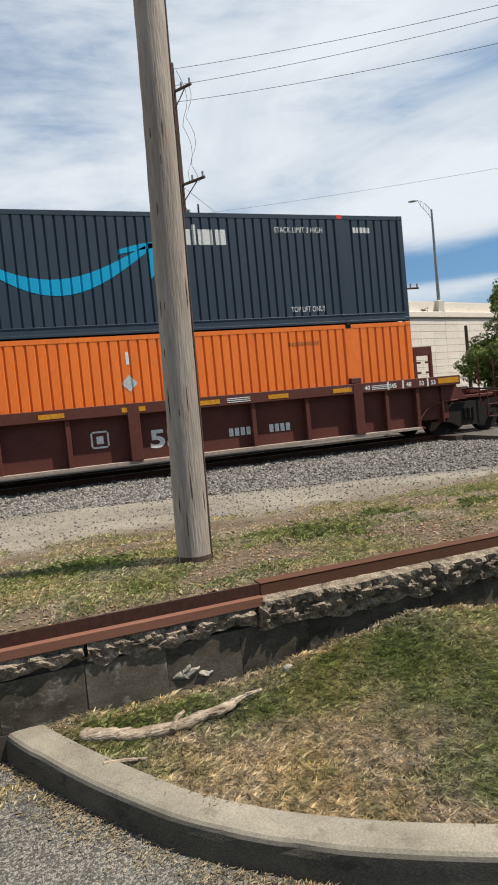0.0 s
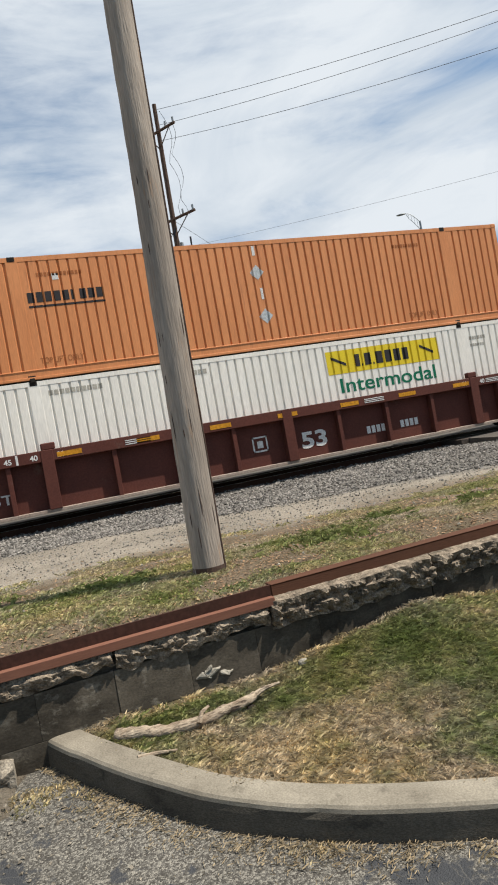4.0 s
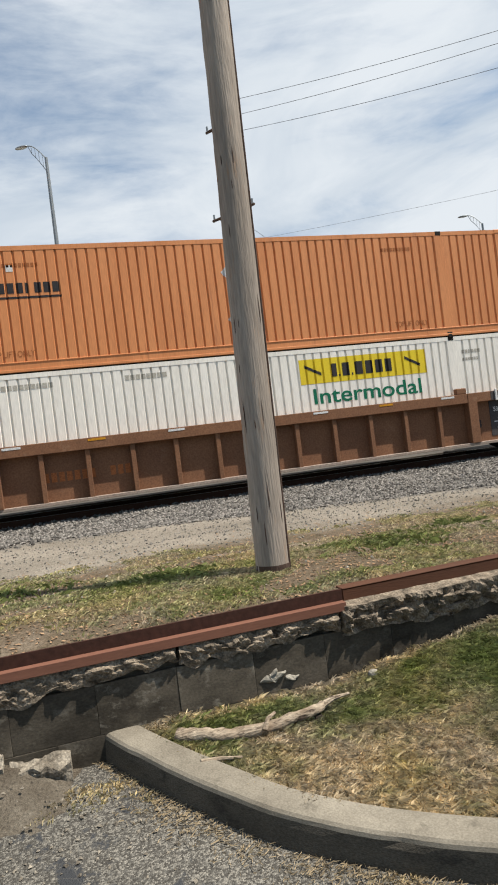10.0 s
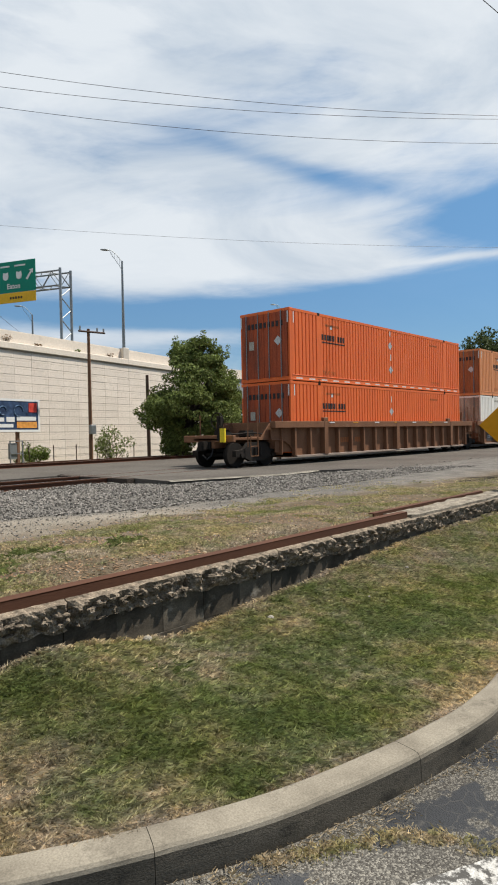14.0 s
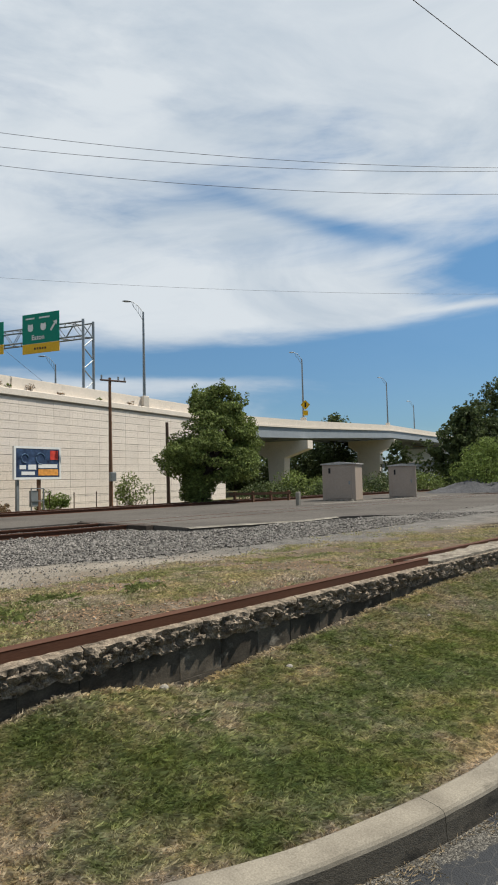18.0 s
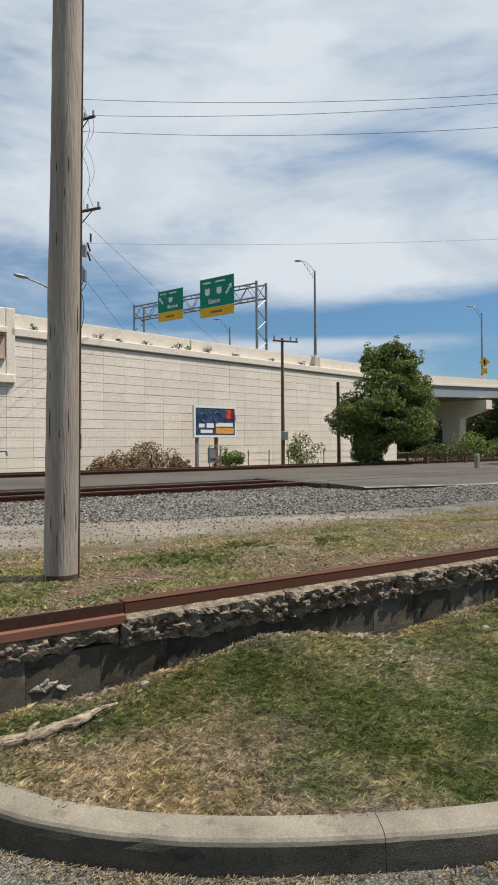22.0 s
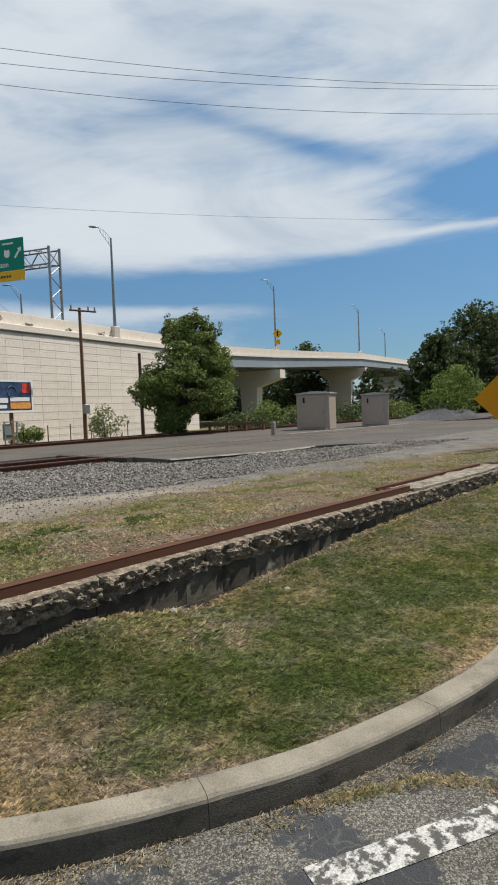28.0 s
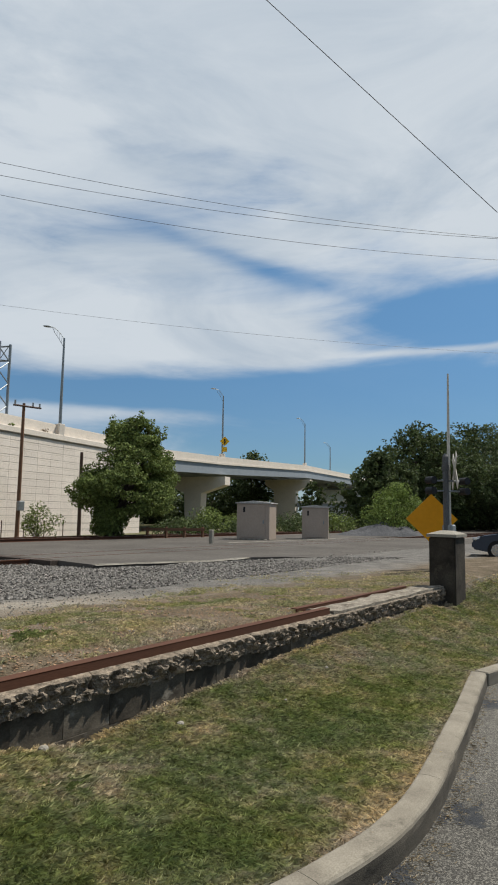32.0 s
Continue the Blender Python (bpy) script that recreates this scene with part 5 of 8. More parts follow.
    def letters(m, rows, dy=0.0):
        for a, w, z0, z1 in rows:
            bm = decal(bmesh.new(), a, a + w, z0, z1, 1.0)
            for v in bm.verts:
                v.co.y -= dy
            part("letter", bm, m, c)

    def lettering(body, size, m, xx, zz, width, bold=0.0):
        key = (body, m)
        if key not in MESH:
            MESH[key] = text_mesh(body, size, m, bold)
        me = MESH[key]
        wide = max(v.co.x for v in me.vertices)
        t = new("lettering", me)
        t.parent = c
        t.matrix_basis = pose(xx, -SIDE - 0.005, zz, 90, 0, 0) @ Matrix.Diagonal((width / wide, 1, 1, 1))

    def diamond(xc, zc, r=0.2):
        return decal(bmesh.new(), xc - r, xc + r, lambda x: zc - (r - abs(x - xc)), lambda x: zc + (r - abs(x - xc)), 0.05)
    if kind == "arrow":
        def mid(x):
            t = (x - 5.07) / 3.75
            return 1.72 - 0.95 * math.sin(math.pi * min(1, max(0, t)) ** 0.9) * 0.75 + 0.28 * t

        def half(x):
            t = (x - 5.07) / 3.75
            return 0.04 + 0.15 * math.sin(math.pi * min(1, max(0.0, 0.08 + t * 0.82)))
        bm = decal(bmesh.new(), 5.07, 8.82, lambda x: mid(x) - half(x), lambda x: mid(x) + half(x), 0.1)
        decal(bm, 8.15, 9.08, lambda x: 1.88 + 0.22 * (x - 8.15) - 0.06 * (x - 8.15) ** 2, lambda x: 1.98 + 0.34 * (x - 8.15) - 0.14 * (x - 8.15) ** 2, 0.08)
        decal(bm, 8.88, 9.22, lambda x: 1.28 + (x - 8.88) * 1.1, lambda x: 2.14 - 0.5 * max(0, x - 9.06), 0.06)
        mark("blue_curve", bm, "mark_blue", "sky blue curved band with an upturned tip")
        letters("mark_white", ((9.48, 0.26, 1.98, 2.48), (9.83, 0.13, 2.10, 2.48), (10.02, 0.08, 2.10, 2.60), (10.16, 0.38, 2.10, 2.48), (10.61, 0.27, 2.10, 2.48)))
        for xx in (3.77, 4.29):
            mark("placard", diamond(xx, 2.08, 0.21), "placard", "pale diamond placard")
        bm = word(bmesh.new(), 0.45, 10, 0.15, 2.42, 0.085)
        word(bm, LEN - 1.6, 5, 0.15, 2.42, 0.085)
        mark("stencil", bm, "mark_white", "small white stencil marks")
    if kind == "yellow" or kind == "pale":
        mark("panel", decal(bmesh.new(), 9.61, 13.3, 1.98, 2.62), "mark_yellow" if kind == "yellow" else "mark_pale", "yellow name panel")
        letters("mark_black", [(a, w, 2.12, 2.46 if w > 0.1 else 2.18) for a, w in ((10.5, 0.14), (10.70, 0.04), (10.80, 0.2), (11.06, 0.04), (11.18, 0.21), (11.47, 0.21), (11.76, 0.21), (12.05, 0.19))], 0.005)
        for a in (9.75, 12.65):
            bm = decal(bmesh.new(), a, a + 0.45, lambda x: 2.40 - (x - a) * 0.5, lambda x: 2.48 - (x - a) * 0.5)
            for v in bm.verts:
                v.co.y -= 0.005
            part("scroll", bm, "mark_black", c)
        lettering("Intermodal", 0.56, "mark_green", 9.87, 1.46, 3.2, 0.007)
        bm = word(bmesh.new(), 2.3, 10, 0.12, 2.52, 0.1)
        word(bm, 5.2, 8, 0.12, 2.52, 0.1)
        word(bm, LEN - 1.7, 6, 0.1, 2.4, 0.08)
        word(bm, LEN - 1.7, 6, 0.08, 2.2, 0.07)
        mark("stencil", bm, "mark_faint", "small faded stencil marks")
    if kind == "orange":
        letters("mark_black", [(2.22 + k * 0.2, 0.15 if k != 5 else 0.06, 1.80, 2.04) for k in range(9)])
        mark("underline", decal(bmesh.new(), 2.22, 4.0, 1.68, 1.73), "mark_black", "dark underline")
        bm = word(bmesh.new(), 2.5, 12, 0.09, 2.4, 0.06, 0.5)
        word(bm, LEN - 3.8, 10, 0.09, 2.4, 0.06, 0.5)
        mark("stencil", bm, "mark_rust", "faded brown stencil marks")
        for q, zz in ((8.05, 2.05), (8.1, 0.88)) if z > 2 else ((8.1, 1.75),):
            mark("placard", diamond(q, zz), "placard", "pale diamond placard")
            mark("tab", decal(bmesh.new(), q - 0.04, q + 0.04, zz + 0.45, min(zz + 0.75, 2.75)), "mark_white", "white tab above the placard")
        mark("tab", decal(bmesh.new(), 2.85, 3.0, 2.30, 2.45), "mark_white", "white tab")
        mark("tab", decal(bmesh.new(), 0.24, 0.3, 2.3, 2.75), "mark_white", "white corner tape")
    if mat == "redorange" and z > 2:
        for k in range(18):
            a = 0.4 + k * 0.88
            mark("tape", boxes((a, a + 0.42, -SIDE - 0.012, -SIDE - 0.006, 0.06, 0.13)), "mark_white", "white reflective tape")
    # plain lettered instructions
    m = "mark_white" if kind == "arrow" else ("mark_faint" if mat == "cream" else "mark_rust")
    for xx in (2.26, LEN - 3.64):
        lettering("TOP LIFT ONLY", 0.2, m, xx, 0.36, 1.0)
    if kind == "arrow":
        for xx in (2.93, LEN - 3.93):
            lettering("STACK LIMIT 3 HIGH", 0.2, m, xx, 2.42, 1.4)
    return c


def text_mesh(body, size, mat, bold=0.0):
    curve = bpy.data.curves.new("text", "FONT")
    curve.body, curve.size, curve.align_x, curve.offset = body, size, "LEFT", bold
    tmp = bpy.data.objects.new("text", curve)
    me = bpy.data.meshes.new_from_object(tmp)
    bpy.data.objects.remove(tmp)
    me.materials.clear()
    me.materials.append(M[mat])
    return me


def wheel_truck(car, x):
    """A two-axle truck: side frames, wheels, axles, bolster."""
    for s in (-1, 1):
        y = s * 1.05
        prof = [(-1.2, 0.40), (-1.2, 0.62), (-0.75, 0.66), (-0.45, 0.92), (0.45, 0.92), (0.75, 0.66), (1.2, 0.62), (1.2, 0.40), (0.7, 0.36), (0.4, 0.22), (-0.4, 0.22), (-0.7, 0.36)]
        bm = prism(bmesh.new(), [(x + a, b) for a, b in prof], y - 0.09, y + 0.09)
        part("side_frame", bm, "truck", car)
        for dx in (-0.15, 0, 0.15):
            part("spring", tube(bmesh.new(), [(x + dx, y - 0.1, 0.42), (x + dx, y - 0.1, 0.72)], 0.055, 8), "truck", car)
        for dx in (-0.88, 0.88):
            bm = tube(bmesh.new(), [(x + dx, y - 0.15, 0.46), (x + dx, y + 0.02, 0.46)], 0.10, 10)
            part("axle_box", bm, "truck", car)
    for dx in (-0.88, 0.88):
        bm = bmesh.new()
        tube(bm, [(x + dx, -0.8, 0.46), (x + dx, 0.8, 0.46)], 0.08, 10)
        ax = part("axle", bm, "truck", car)
        for s in (-1, 1):
            bm = bmesh.new()
            tube(bm, [(x + dx, s * 0.69, 0.46), (x + dx, s * 0.83, 0.46)], 0.46, 28)
            tube(bm, [(x + dx, s * 0.66, 0.46), (x + dx, s * 0.69, 0.46)], 0.487, 28)
            part("wheel", bm, "truck", ax)
    part("bolster", boxes((x - 0.2, x + 0.2, -1.0, 1.0, 0.55, 0.85)), "truck", car)


def ladder(car, x, y, z0, z1, mat, w=0.42):
    bm = bmesh.new()
    for a in (x, x + w):
        tube(bm, [(a, y, z0), (a, y, z1)], 0.016, 6)
    k = z0
    while k <= z1 + 0.01:
        tube(bm, [(x, y, k), (x + w, y, k)], 0.014, 6)
        k += 0.36
    return part("ladder", bm, mat, car, "steel sill steps and grab irons")


def well_car(name, label, mat, x0, style, left, right):
    """A well car for one stack. x0: the box's trailing end at the start; left and right: how each end is carried ('truck', 'half', 'none')."""
    car = thing(name, label, "well car", pose(x0, TRACK_Y, RAIL_Z), group="well cars of the train")
    a, b = -1.35 if left == "truck" else -0.75, LEN + (1.35 if right == "truck" else 0.75)
    wa, wb = a if left == "truck" else -1.2, b if right == "truck" else LEN + 1.2
    W = 1.47
    top, bot = 1.70, 0.29
    # the web lies back behind the chord and the sill, unless the side is smooth
    back = 0.012 if style == "smooth" else 0.13
    for s in (-1, 1):
        y = s * W
        yw, yi = s * (W - back + 0.012), s * (W - back)
        y0, y1 = min(yw, yi), max(yw, yi)
        o0, o1 = (y - 0.10, yi + 0.03) if s < 0 else (yi - 0.03, y + 0.10)
        # web with an arched cut over the trucks
        arch = [(1.55, bot + 0.05), (1.42, 0.55), (1.2, 0.78), (0.9, 0.92), (0.5, 0.98), (0.0, 1.0)]
        la, lb = (0.94 if left == "truck" else 0.84), (0.94 if right == "truck" else 0.84)
        web = [(wb - u * lb, v) for u, v in arch] + [(wb, top - 0.1), (wa, top - 0.1)] + [(wa + u * la, v) for u, v in reversed(arch)]
        part("side_web", prism(bmesh.new(), web, y0, y1), mat, car)
        part("top_chord", bevelled(boxes((wa + 0.02, wb - 0.02, o0, o1, top - 0.26 if style != "smooth" else top - 0.1, top)), 0.01), mat, car)
        for end, sg in ((wa, la), (wb, -lb)):
            part("arch_lip", tube(bmesh.new(), [(end + sg * u, yw - 0.03 if s < 0 else yw + 0.03, v) for u, v in arch], 0.028, 6), mat, car)
        part("bottom_sill", bevelled(boxes((wa + 1.5 * la, wb - 1.5 * lb, o0 + (0.03 if s < 0 else 0), o1 - (0.03 if s > 0 else 0), bot - 0.02, bot + 0.055)), 0.008), "sill" if s < 0 else mat, car, "dusty bottom sill")
        if s < 0:
            step, first, n = (1.515, 2.0, 8) if style == "maroon" else (1.029, 2.06, 12)
            if style != "smooth":
                for k in range(-2, n + 3):
                    x = first + step * k
                    if style == "maroon":
                        x = {-2: 0.12, -1: 1.12, n + 1: LEN - 1.12, n + 2: LEN - 0.12}.get(k, x)
                    if style == "rust" and name == "well_car" and k in (-1, n + 1):
                        continue
                    wide = k in (0, n, n // 2)
                    w = 0.14 if wide else 0.055
                    part("rib", bevelled(boxes((x - w, x + w, y - (0.11 if wide else 0.06), yw + 0.004, bot + 0.05, top - (0.0 if wide else 0.2))), 0.008), mat, car)
            for xx in (2.05, LEN - 2.05):
                part("guide", bevelled(boxes((xx - 0.16, xx + 0.16, y - 0.10, y + 0.05, top, top + 0.16)), 0.02), mat, car, "raised container guide")
            for k in range(7):
                xx = 2.5 + k * (LEN - 5.0) / 6
                part("reflector", boxes((xx - 0.28, xx + 0.28, o0 - 0.006, o0, top - 0.2, top - 0.09)) if style == "maroon" else boxes((xx - 0.2, xx + 0.2, o0 - 0.006, o0, top - 0.08, top - 0.03)),
                     "reflector" if style == "maroon" or k % 2 else "mark_white", car, "amber reflector strip" if style == "maroon" or k % 2 else "white strip")
    part("well_floor", boxes((a + 1.2, b - 1.2, -1.4, 1.4, bot - 0.02, bot + 0.03)), mat, car)
    for s in (-1, 1):
        # sloped bulkhead and end deck
        mode = left if s < 0 else right
        reach = 2.05 if mode == "truck" else 1.0
        e0, e1 = (a - reach, a + 1.2) if s < 0 else (b - 1.2, b + reach)
        part("end_deck", bevelled(boxes((e0, e1, -0.75, 0.75, 1.0, 1.1)), 0.015), mat, car)
        part("center_sill", bevelled(boxes((e0, e1, -0.35, 0.35, 0.72, 1.0)), 0.015), mat, car)
        part("end_sill", bevelled(boxes((e0 if s < 0 else e1 - 0.14, e0 + 0.14 if s < 0 else e1, -1.3, 1.3, 0.95, 1.2)), 0.015), mat, car)
        part("bulkhead", bevelled(boxes((a + 0.55 if s < 0 else b - 0.6, a + 0.6 if s < 0 else b - 0.55, -1.45, 1.45, 0.4, top - 0.02)), 0.01), mat, car)
        for yy in (-1.2, 1.2):
            part("gusset", prism(bmesh.new(), [(a - 0.5, 1.0), (a + 0.6, 1.0), (a + 0.6, top), (a + 0.1, top - 0.1)] if s < 0 else [(b + 0.5, 1.0), (b - 0.6, 1.0), (b - 0.6, top), (b - 0.1, top - 0.1)], yy - 0.03, yy + 0.03), mat, car)
        xe = (a - (1.15 if mode == "truck" else 0.35)) if s < 0 else (b + (1.15 if mode == "truck" else 0.35))
        # inner lining of the well end
        for yy in (-1.32, 1.28):
            part("end_lining", boxes((a + 0.3, a + 1.6, yy, yy + 0.04, 0.5, top - 0.05) if s < 0 else (b - 1.6, b - 0.3, yy, yy + 0.04, 0.5, top - 0.05)), mat, car)
        if mode == "truck" and s > 0 and style == "maroon":
            r = [(LEN + 0.50, LEN + 0.60, -0.62, -0.52, 1.1, 2.65), (LEN + 1.06, LEN + 1.16, -0.62, -0.52, 1.1, 2.65), (LEN + 0.60, LEN + 1.06, -0.62, -0.56, 2.38, 2.65)]
            rack = part("end_rack", bevelled(boxes(*r), 0.01), mat, car, "upright brown end rack")
            for zz in (1.5, 1.85, 2.15):
                part("rung", boxes((LEN + 0.60, LEN + 0.74, -0.61, -0.57, zz, zz + 0.06)), mat, rack)
                part("rung", boxes((LEN + 0.92, LEN + 1.06, -0.61, -0.57, zz, zz + 0.06)), mat, rack)
        if mode == "half" and s < 0 and style == "maroon":
            r = [(-2.20, -2.06, -1.30, -1.18, 0.8, 2.45), (-2.42, -1.55, -1.32, -1.16, 2.42, 2.66), (-2.25, -1.98, -1.34, -1.14, 1.05, 1.5)]
            rack = part("end_rack", bevelled(boxes(*r), 0.012), mat, car, "brown bracket post with a head plate")
            part("brace", tube(bmesh.new(), [(-2.1, -1.24, 1.85), (-1.66, -1.24, 2.44)], 0.045, 6), mat, rack)
            part("brace", tube(bmesh.new(), [(-2.16, -1.24, 2.0), (-2.38, -1.24, 2.42)], 0.04, 6), mat, rack)
            for xx in (-1.55, -1.15):
                part("stanchion", tube(bmesh.new(), [(xx, 0.9, 1.1), (xx, 0.9, 2.35)], 0.02, 6), mat, car)
        if mode != "truck" and style == "rust":
            for dx, yy, hh in ((0.35, -1.32, 2.55), (0.75, -0.7, 2.25), (1.05, 0.2, 2.3)):
                xx = a - dx if s < 0 else b + dx
                part("grab_hoop", tube(bmesh.new(), [(xx - 0.06, yy, 1.0), (xx - 0.06, yy, hh - 0.05), (xx - 0.03, yy, hh), (xx + 0.03, yy, hh), (xx + 0.06, yy, hh - 0.05), (xx + 0.06, yy, 1.0)], 0.018, 6), mat, car, "tall bent grab iron")
        if mode == "truck":
            xt = a - 0.55 if s < 0 else b + 0.55
            wheel_truck(car, xt)
            ex = xe - 1.0 if s < 0 else xe + 1.0
            part("draft_gear", bevelled(boxes((min(xe, ex), max(xe, ex), -0.2, 0.2, 0.68, 0.98)), 0.02), "truck", car)
            bm = bevelled(boxes((ex - 0.32 if s < 0 else ex, ex if s < 0 else ex + 0.32, -0.16, 0.16, 0.64, 1.0)), 0.05, 2)
            part("coupler", bm, "truck", car)
            hs = [(ex - 0.1 * s, 0.3, 0.72), (ex + 0.05 * s, 0.32, 0.45), (ex + 0.25 * s, 0.3, 0.33), (ex + 0.42 * s, 0.25, 0.5)]
            part("air_hose", tube(bmesh.new(), [(p[0], -p[1], p[2]) for p in hs], 0.028, 7), "black", car)
            for xx in (xe - 0.2, xe + 0.35) if s < 0 else (xe - 0.35, xe + 0.2):
                part("stanchion", tube(bmesh.new(), [(xx, -1.38, 0.75), (xx, -1.38, 2.15)], 0.022, 6), mat, car, "tall grab post")
            part("stanchion", tube(bmesh.new(), [(xe, 1.3, 1.1), (xe, 1.3, 2.0)], 0.022, 6), mat, car)
            ladder(car, xe - 0.18, -1.5, 0.42, 1.2, mat)
        elif mode == "half":
            wheel_truck(car, a - 0.98 if s < 0 else b + 0.98)
            part("articulation", bevelled(boxes((a - 1.5, a - 0.5, -0.3, 0.3, 0.7, 1.05)) if s < 0 else boxes((b + 0.5, b + 1.5, -0.3, 0.3, 0.7, 1.05)), 0.04), "truck", car)
        if mode != "truck":
            ladder(car, xe - 0.25, -1.5, 0.75, 1.9, mat)
            part("step_bracket", bevelled(boxes((xe - 0.3, xe + 0.3, -1.48, -1.3, 1.1, 1.65)), 0.02), mat, car)
    # stencils
    middle = x0 == -25.2
    ys = -(W - back + 0.012) - 0.006
    bm = bmesh.new()
    spots = {"maroon": () if middle else ((10.45, 4, 0.2, 0.66), (11.55, 4, 0.2, 0.66)), "rust": ((LEN - 5.0, 4, 0.22, 0.78), (LEN - 4.05, 6, 0.22, 0.78)) if right == "truck" else ((3.1, 7, 0.22, 0.78), (4.6, 4, 0.22, 0.78)), "smooth": ((3.35, 4, 0.36, 0.82), (4.85, 6, 0.33, 0.84))}[style]
    for xx, n, h, zz in spots:
        for k in range(n):
            q = xx + k * h * 0.78
            box(bm, q, q + h * 0.55, ys, ys + 0.004, zz, zz + h * (0.68 if style == "smooth" else 1))
    if spots:
        part("stencil", bm, "mark_white" if style != "rust" else "mark_rust", car, "reporting mark as plain bars")["kind"] = "stuff"
    for body, size, xx, zz, mt in {"maroon": (("53", 0.62, 9.98 if middle else 8.42, 0.60, "mark_white"), ("125T", 0.34, 0.2, 0.62, "mark_white")),
                                   "rust": () if name == "rear_well_car" else (("125T", 0.27, 0.86, 0.66, "mark_white"), ("53", 0.38, LEN - 1.85, 0.72, "mark_black")),
                                   "smooth": (("53", 0.46, 0.1, 0.56, "mark_black"),)}[style]:
        key = (body, size, mt)
        if key not in MESH:
            MESH[key] = text_mesh(body, size, mt, 0.018 if size > 0.6 else 0.004)
        t = new("lettering", MESH[key])
        t.parent = car
        t.matrix_basis = pose(xx, ys - (0.012 if style == "smooth" else 0.008 if style == "rust" else 0), zz, 90, 0, 0) @ Matrix.Diagonal((1.3, 0.95, 1, 1))
    if style == "rust" and name != "rear_well_car":
        for xx, w in ((0.75, 1.05),) if right == "truck" else ((0.75, 1.05), (LEN - 1.08, 1.05)):
            part("data_panel", boxes((xx, xx + w, ys - 0.004, ys + 0.004, 0.46, top - 0.26)), "slate_panel", car, "dark stencil panel")
            part("chord_panel", boxes((xx - 0.06, xx + w + 0.2, -W - 0.106, -W - 0.1, top - 0.25, top - 0.01)), "slate_panel", car, "dark painted stretch of the chord")
            for q in (xx + 0.1, xx + w - 0.08):
                part("clamp", bevelled(boxes((q - 0.035, q + 0.035, -W - 0.14, -W - 0.1, top - 0.27, top + 0.05)), 0.008), "mark_white", car, "pale clamp")
            for body, q in (("53", xx + 0.12), ("48", xx + w - 0.32)):
                if body not in MESH:
                    MESH[body] = text_mesh(body, 0.17, "mark_white", 0.004)
                o = new("lettering", MESH[body])
                o.parent = car
                o.matrix_basis = pose(q, ys - 0.008, 1.14, 90, 0, 0)
            bm = bmesh.new()
            tube(bm, [(xx + w / 2 + 0.075 * math.cos(u), ys - 0.006, 1.14 + 0.075 * math.sin(u)) for u in (2 * math.pi * k / 12 for k in range(13))], 0.012, 4)
            if xx > 2:
                for k, (u, v) in enumerate(((0.25, 0.8), (0.12, 0.9), (0.3, 0.95), (0.2, 0.6))):
                    box(bm, xx + u, xx + v, ys - 0.008, ys - 0.004, 0.92 - k * 0.085, 0.95 - k * 0.085)
            part("stencil", bm, "mark_white", car, "white ring and data lines as bars")["kind"] = "stuff"
    if style == "maroon":
        # length marks on the top chord: figures with white bars between them
        for body, xx in (("53", 0.18), ("48", 0.58), ("45", 1.06), ("40", 1.62), ("20", 2.22), ("20", LEN - 2.45), ("40", LEN - 1.82), ("45", LEN - 0.98), ("48", LEN - 0.5), ("53", LEN - 0.07), ("53", LEN + 0.32)):
            if body not in MESH:
                MESH[body] = text_mesh(body, 0.17, "mark_white", 0.004)
            o = new("lettering", MESH[body])
            o.parent = car
            o.matrix_basis = pose(xx, -W - 0.104, top - 0.2, 90, 0, 0)
        for xx in (0.02, 0.86, 1.34, 2.04, LEN - 2.08, LEN - 1.08, LEN - 0.6, LEN + 0.22):
            part("length_bar", boxes((xx - 0.025, xx + 0.025, -W - 0.104, -W - 0.1, top - 0.24, top - 0.02)), "mark_white", car, "white length bar")
        for xx in (wa + 0.08, wb - 0.78):
            part("reflector", boxes((xx, xx + 0.7, -W - 0.106, -W - 0.1, top - 0.2, top - 0.05)), "reflector", car, "amber reflector strip")
        bm = bmesh.new()
        for q in (7.05,):
            for r in ((q, q + 0.42, 0.72, 0.76), (q, q + 0.42, 1.08, 1.12), (q, q + 0.04, 0.72, 1.12), (q + 0.38, q + 0.42, 0.72, 1.12), (q + 0.13, q + 0.29, 0.82, 1.0)):
                box(bm, r[0], r[1], ys, ys + 0.004, r[2], r[3])
        part("stencil", bm, "mark_white", car, "white square mark")["kind"] = "stuff"
        bm = bmesh.new()
        for k in range(3):
            for q in (LEN - 1.6, 3.8, 10.4):
                box(bm, q, q + 0.62, -W - 0.106, -W - 0.102, top - 0.2 + k * 0.045, top - 0.18 + k * 0.045)
        part("stencil", bm, "mark_white", car, "small data lines as bars")["kind"] = "stuff"
    if style == "smooth":
        part("data_panel", boxes((3.2, 6.5, ys + 0.002, ys + 0.008, 0.76, 1.14)), "slate_panel", car, "dark panel behind the reporting mark")
        for q in ([(1.0, 0.84), (1.1, 1.2), (1.38, 1.33), (1.61, 1.2), (1.84, 0.82), (1.95, 1.12), (2.14, 1.27), (2.32, 1.2), (2.66, 1.46)], [(1.02, 0.8), (1.27, 0.55), (1.54, 0.42), (2.01, 0.42), (2.73, 0.4), (2.71, 0.62), (3.15, 0.5), (3.1, 0.38)]):
            part("paint_scrawl", tube(bmesh.new(), [(u, ys - 0.004, v) for u, v in q], 0.014, 4), "mark_faint", car, "pale scrawled paint line")
        for u in (2.34, 6.45, 10.4, 14.2):
            part("reflector", boxes((u, u + 0.45, ys - 0.002, ys + 0.004, 1.1, 1.19)), "reflector", car, "yellow reflective strip")
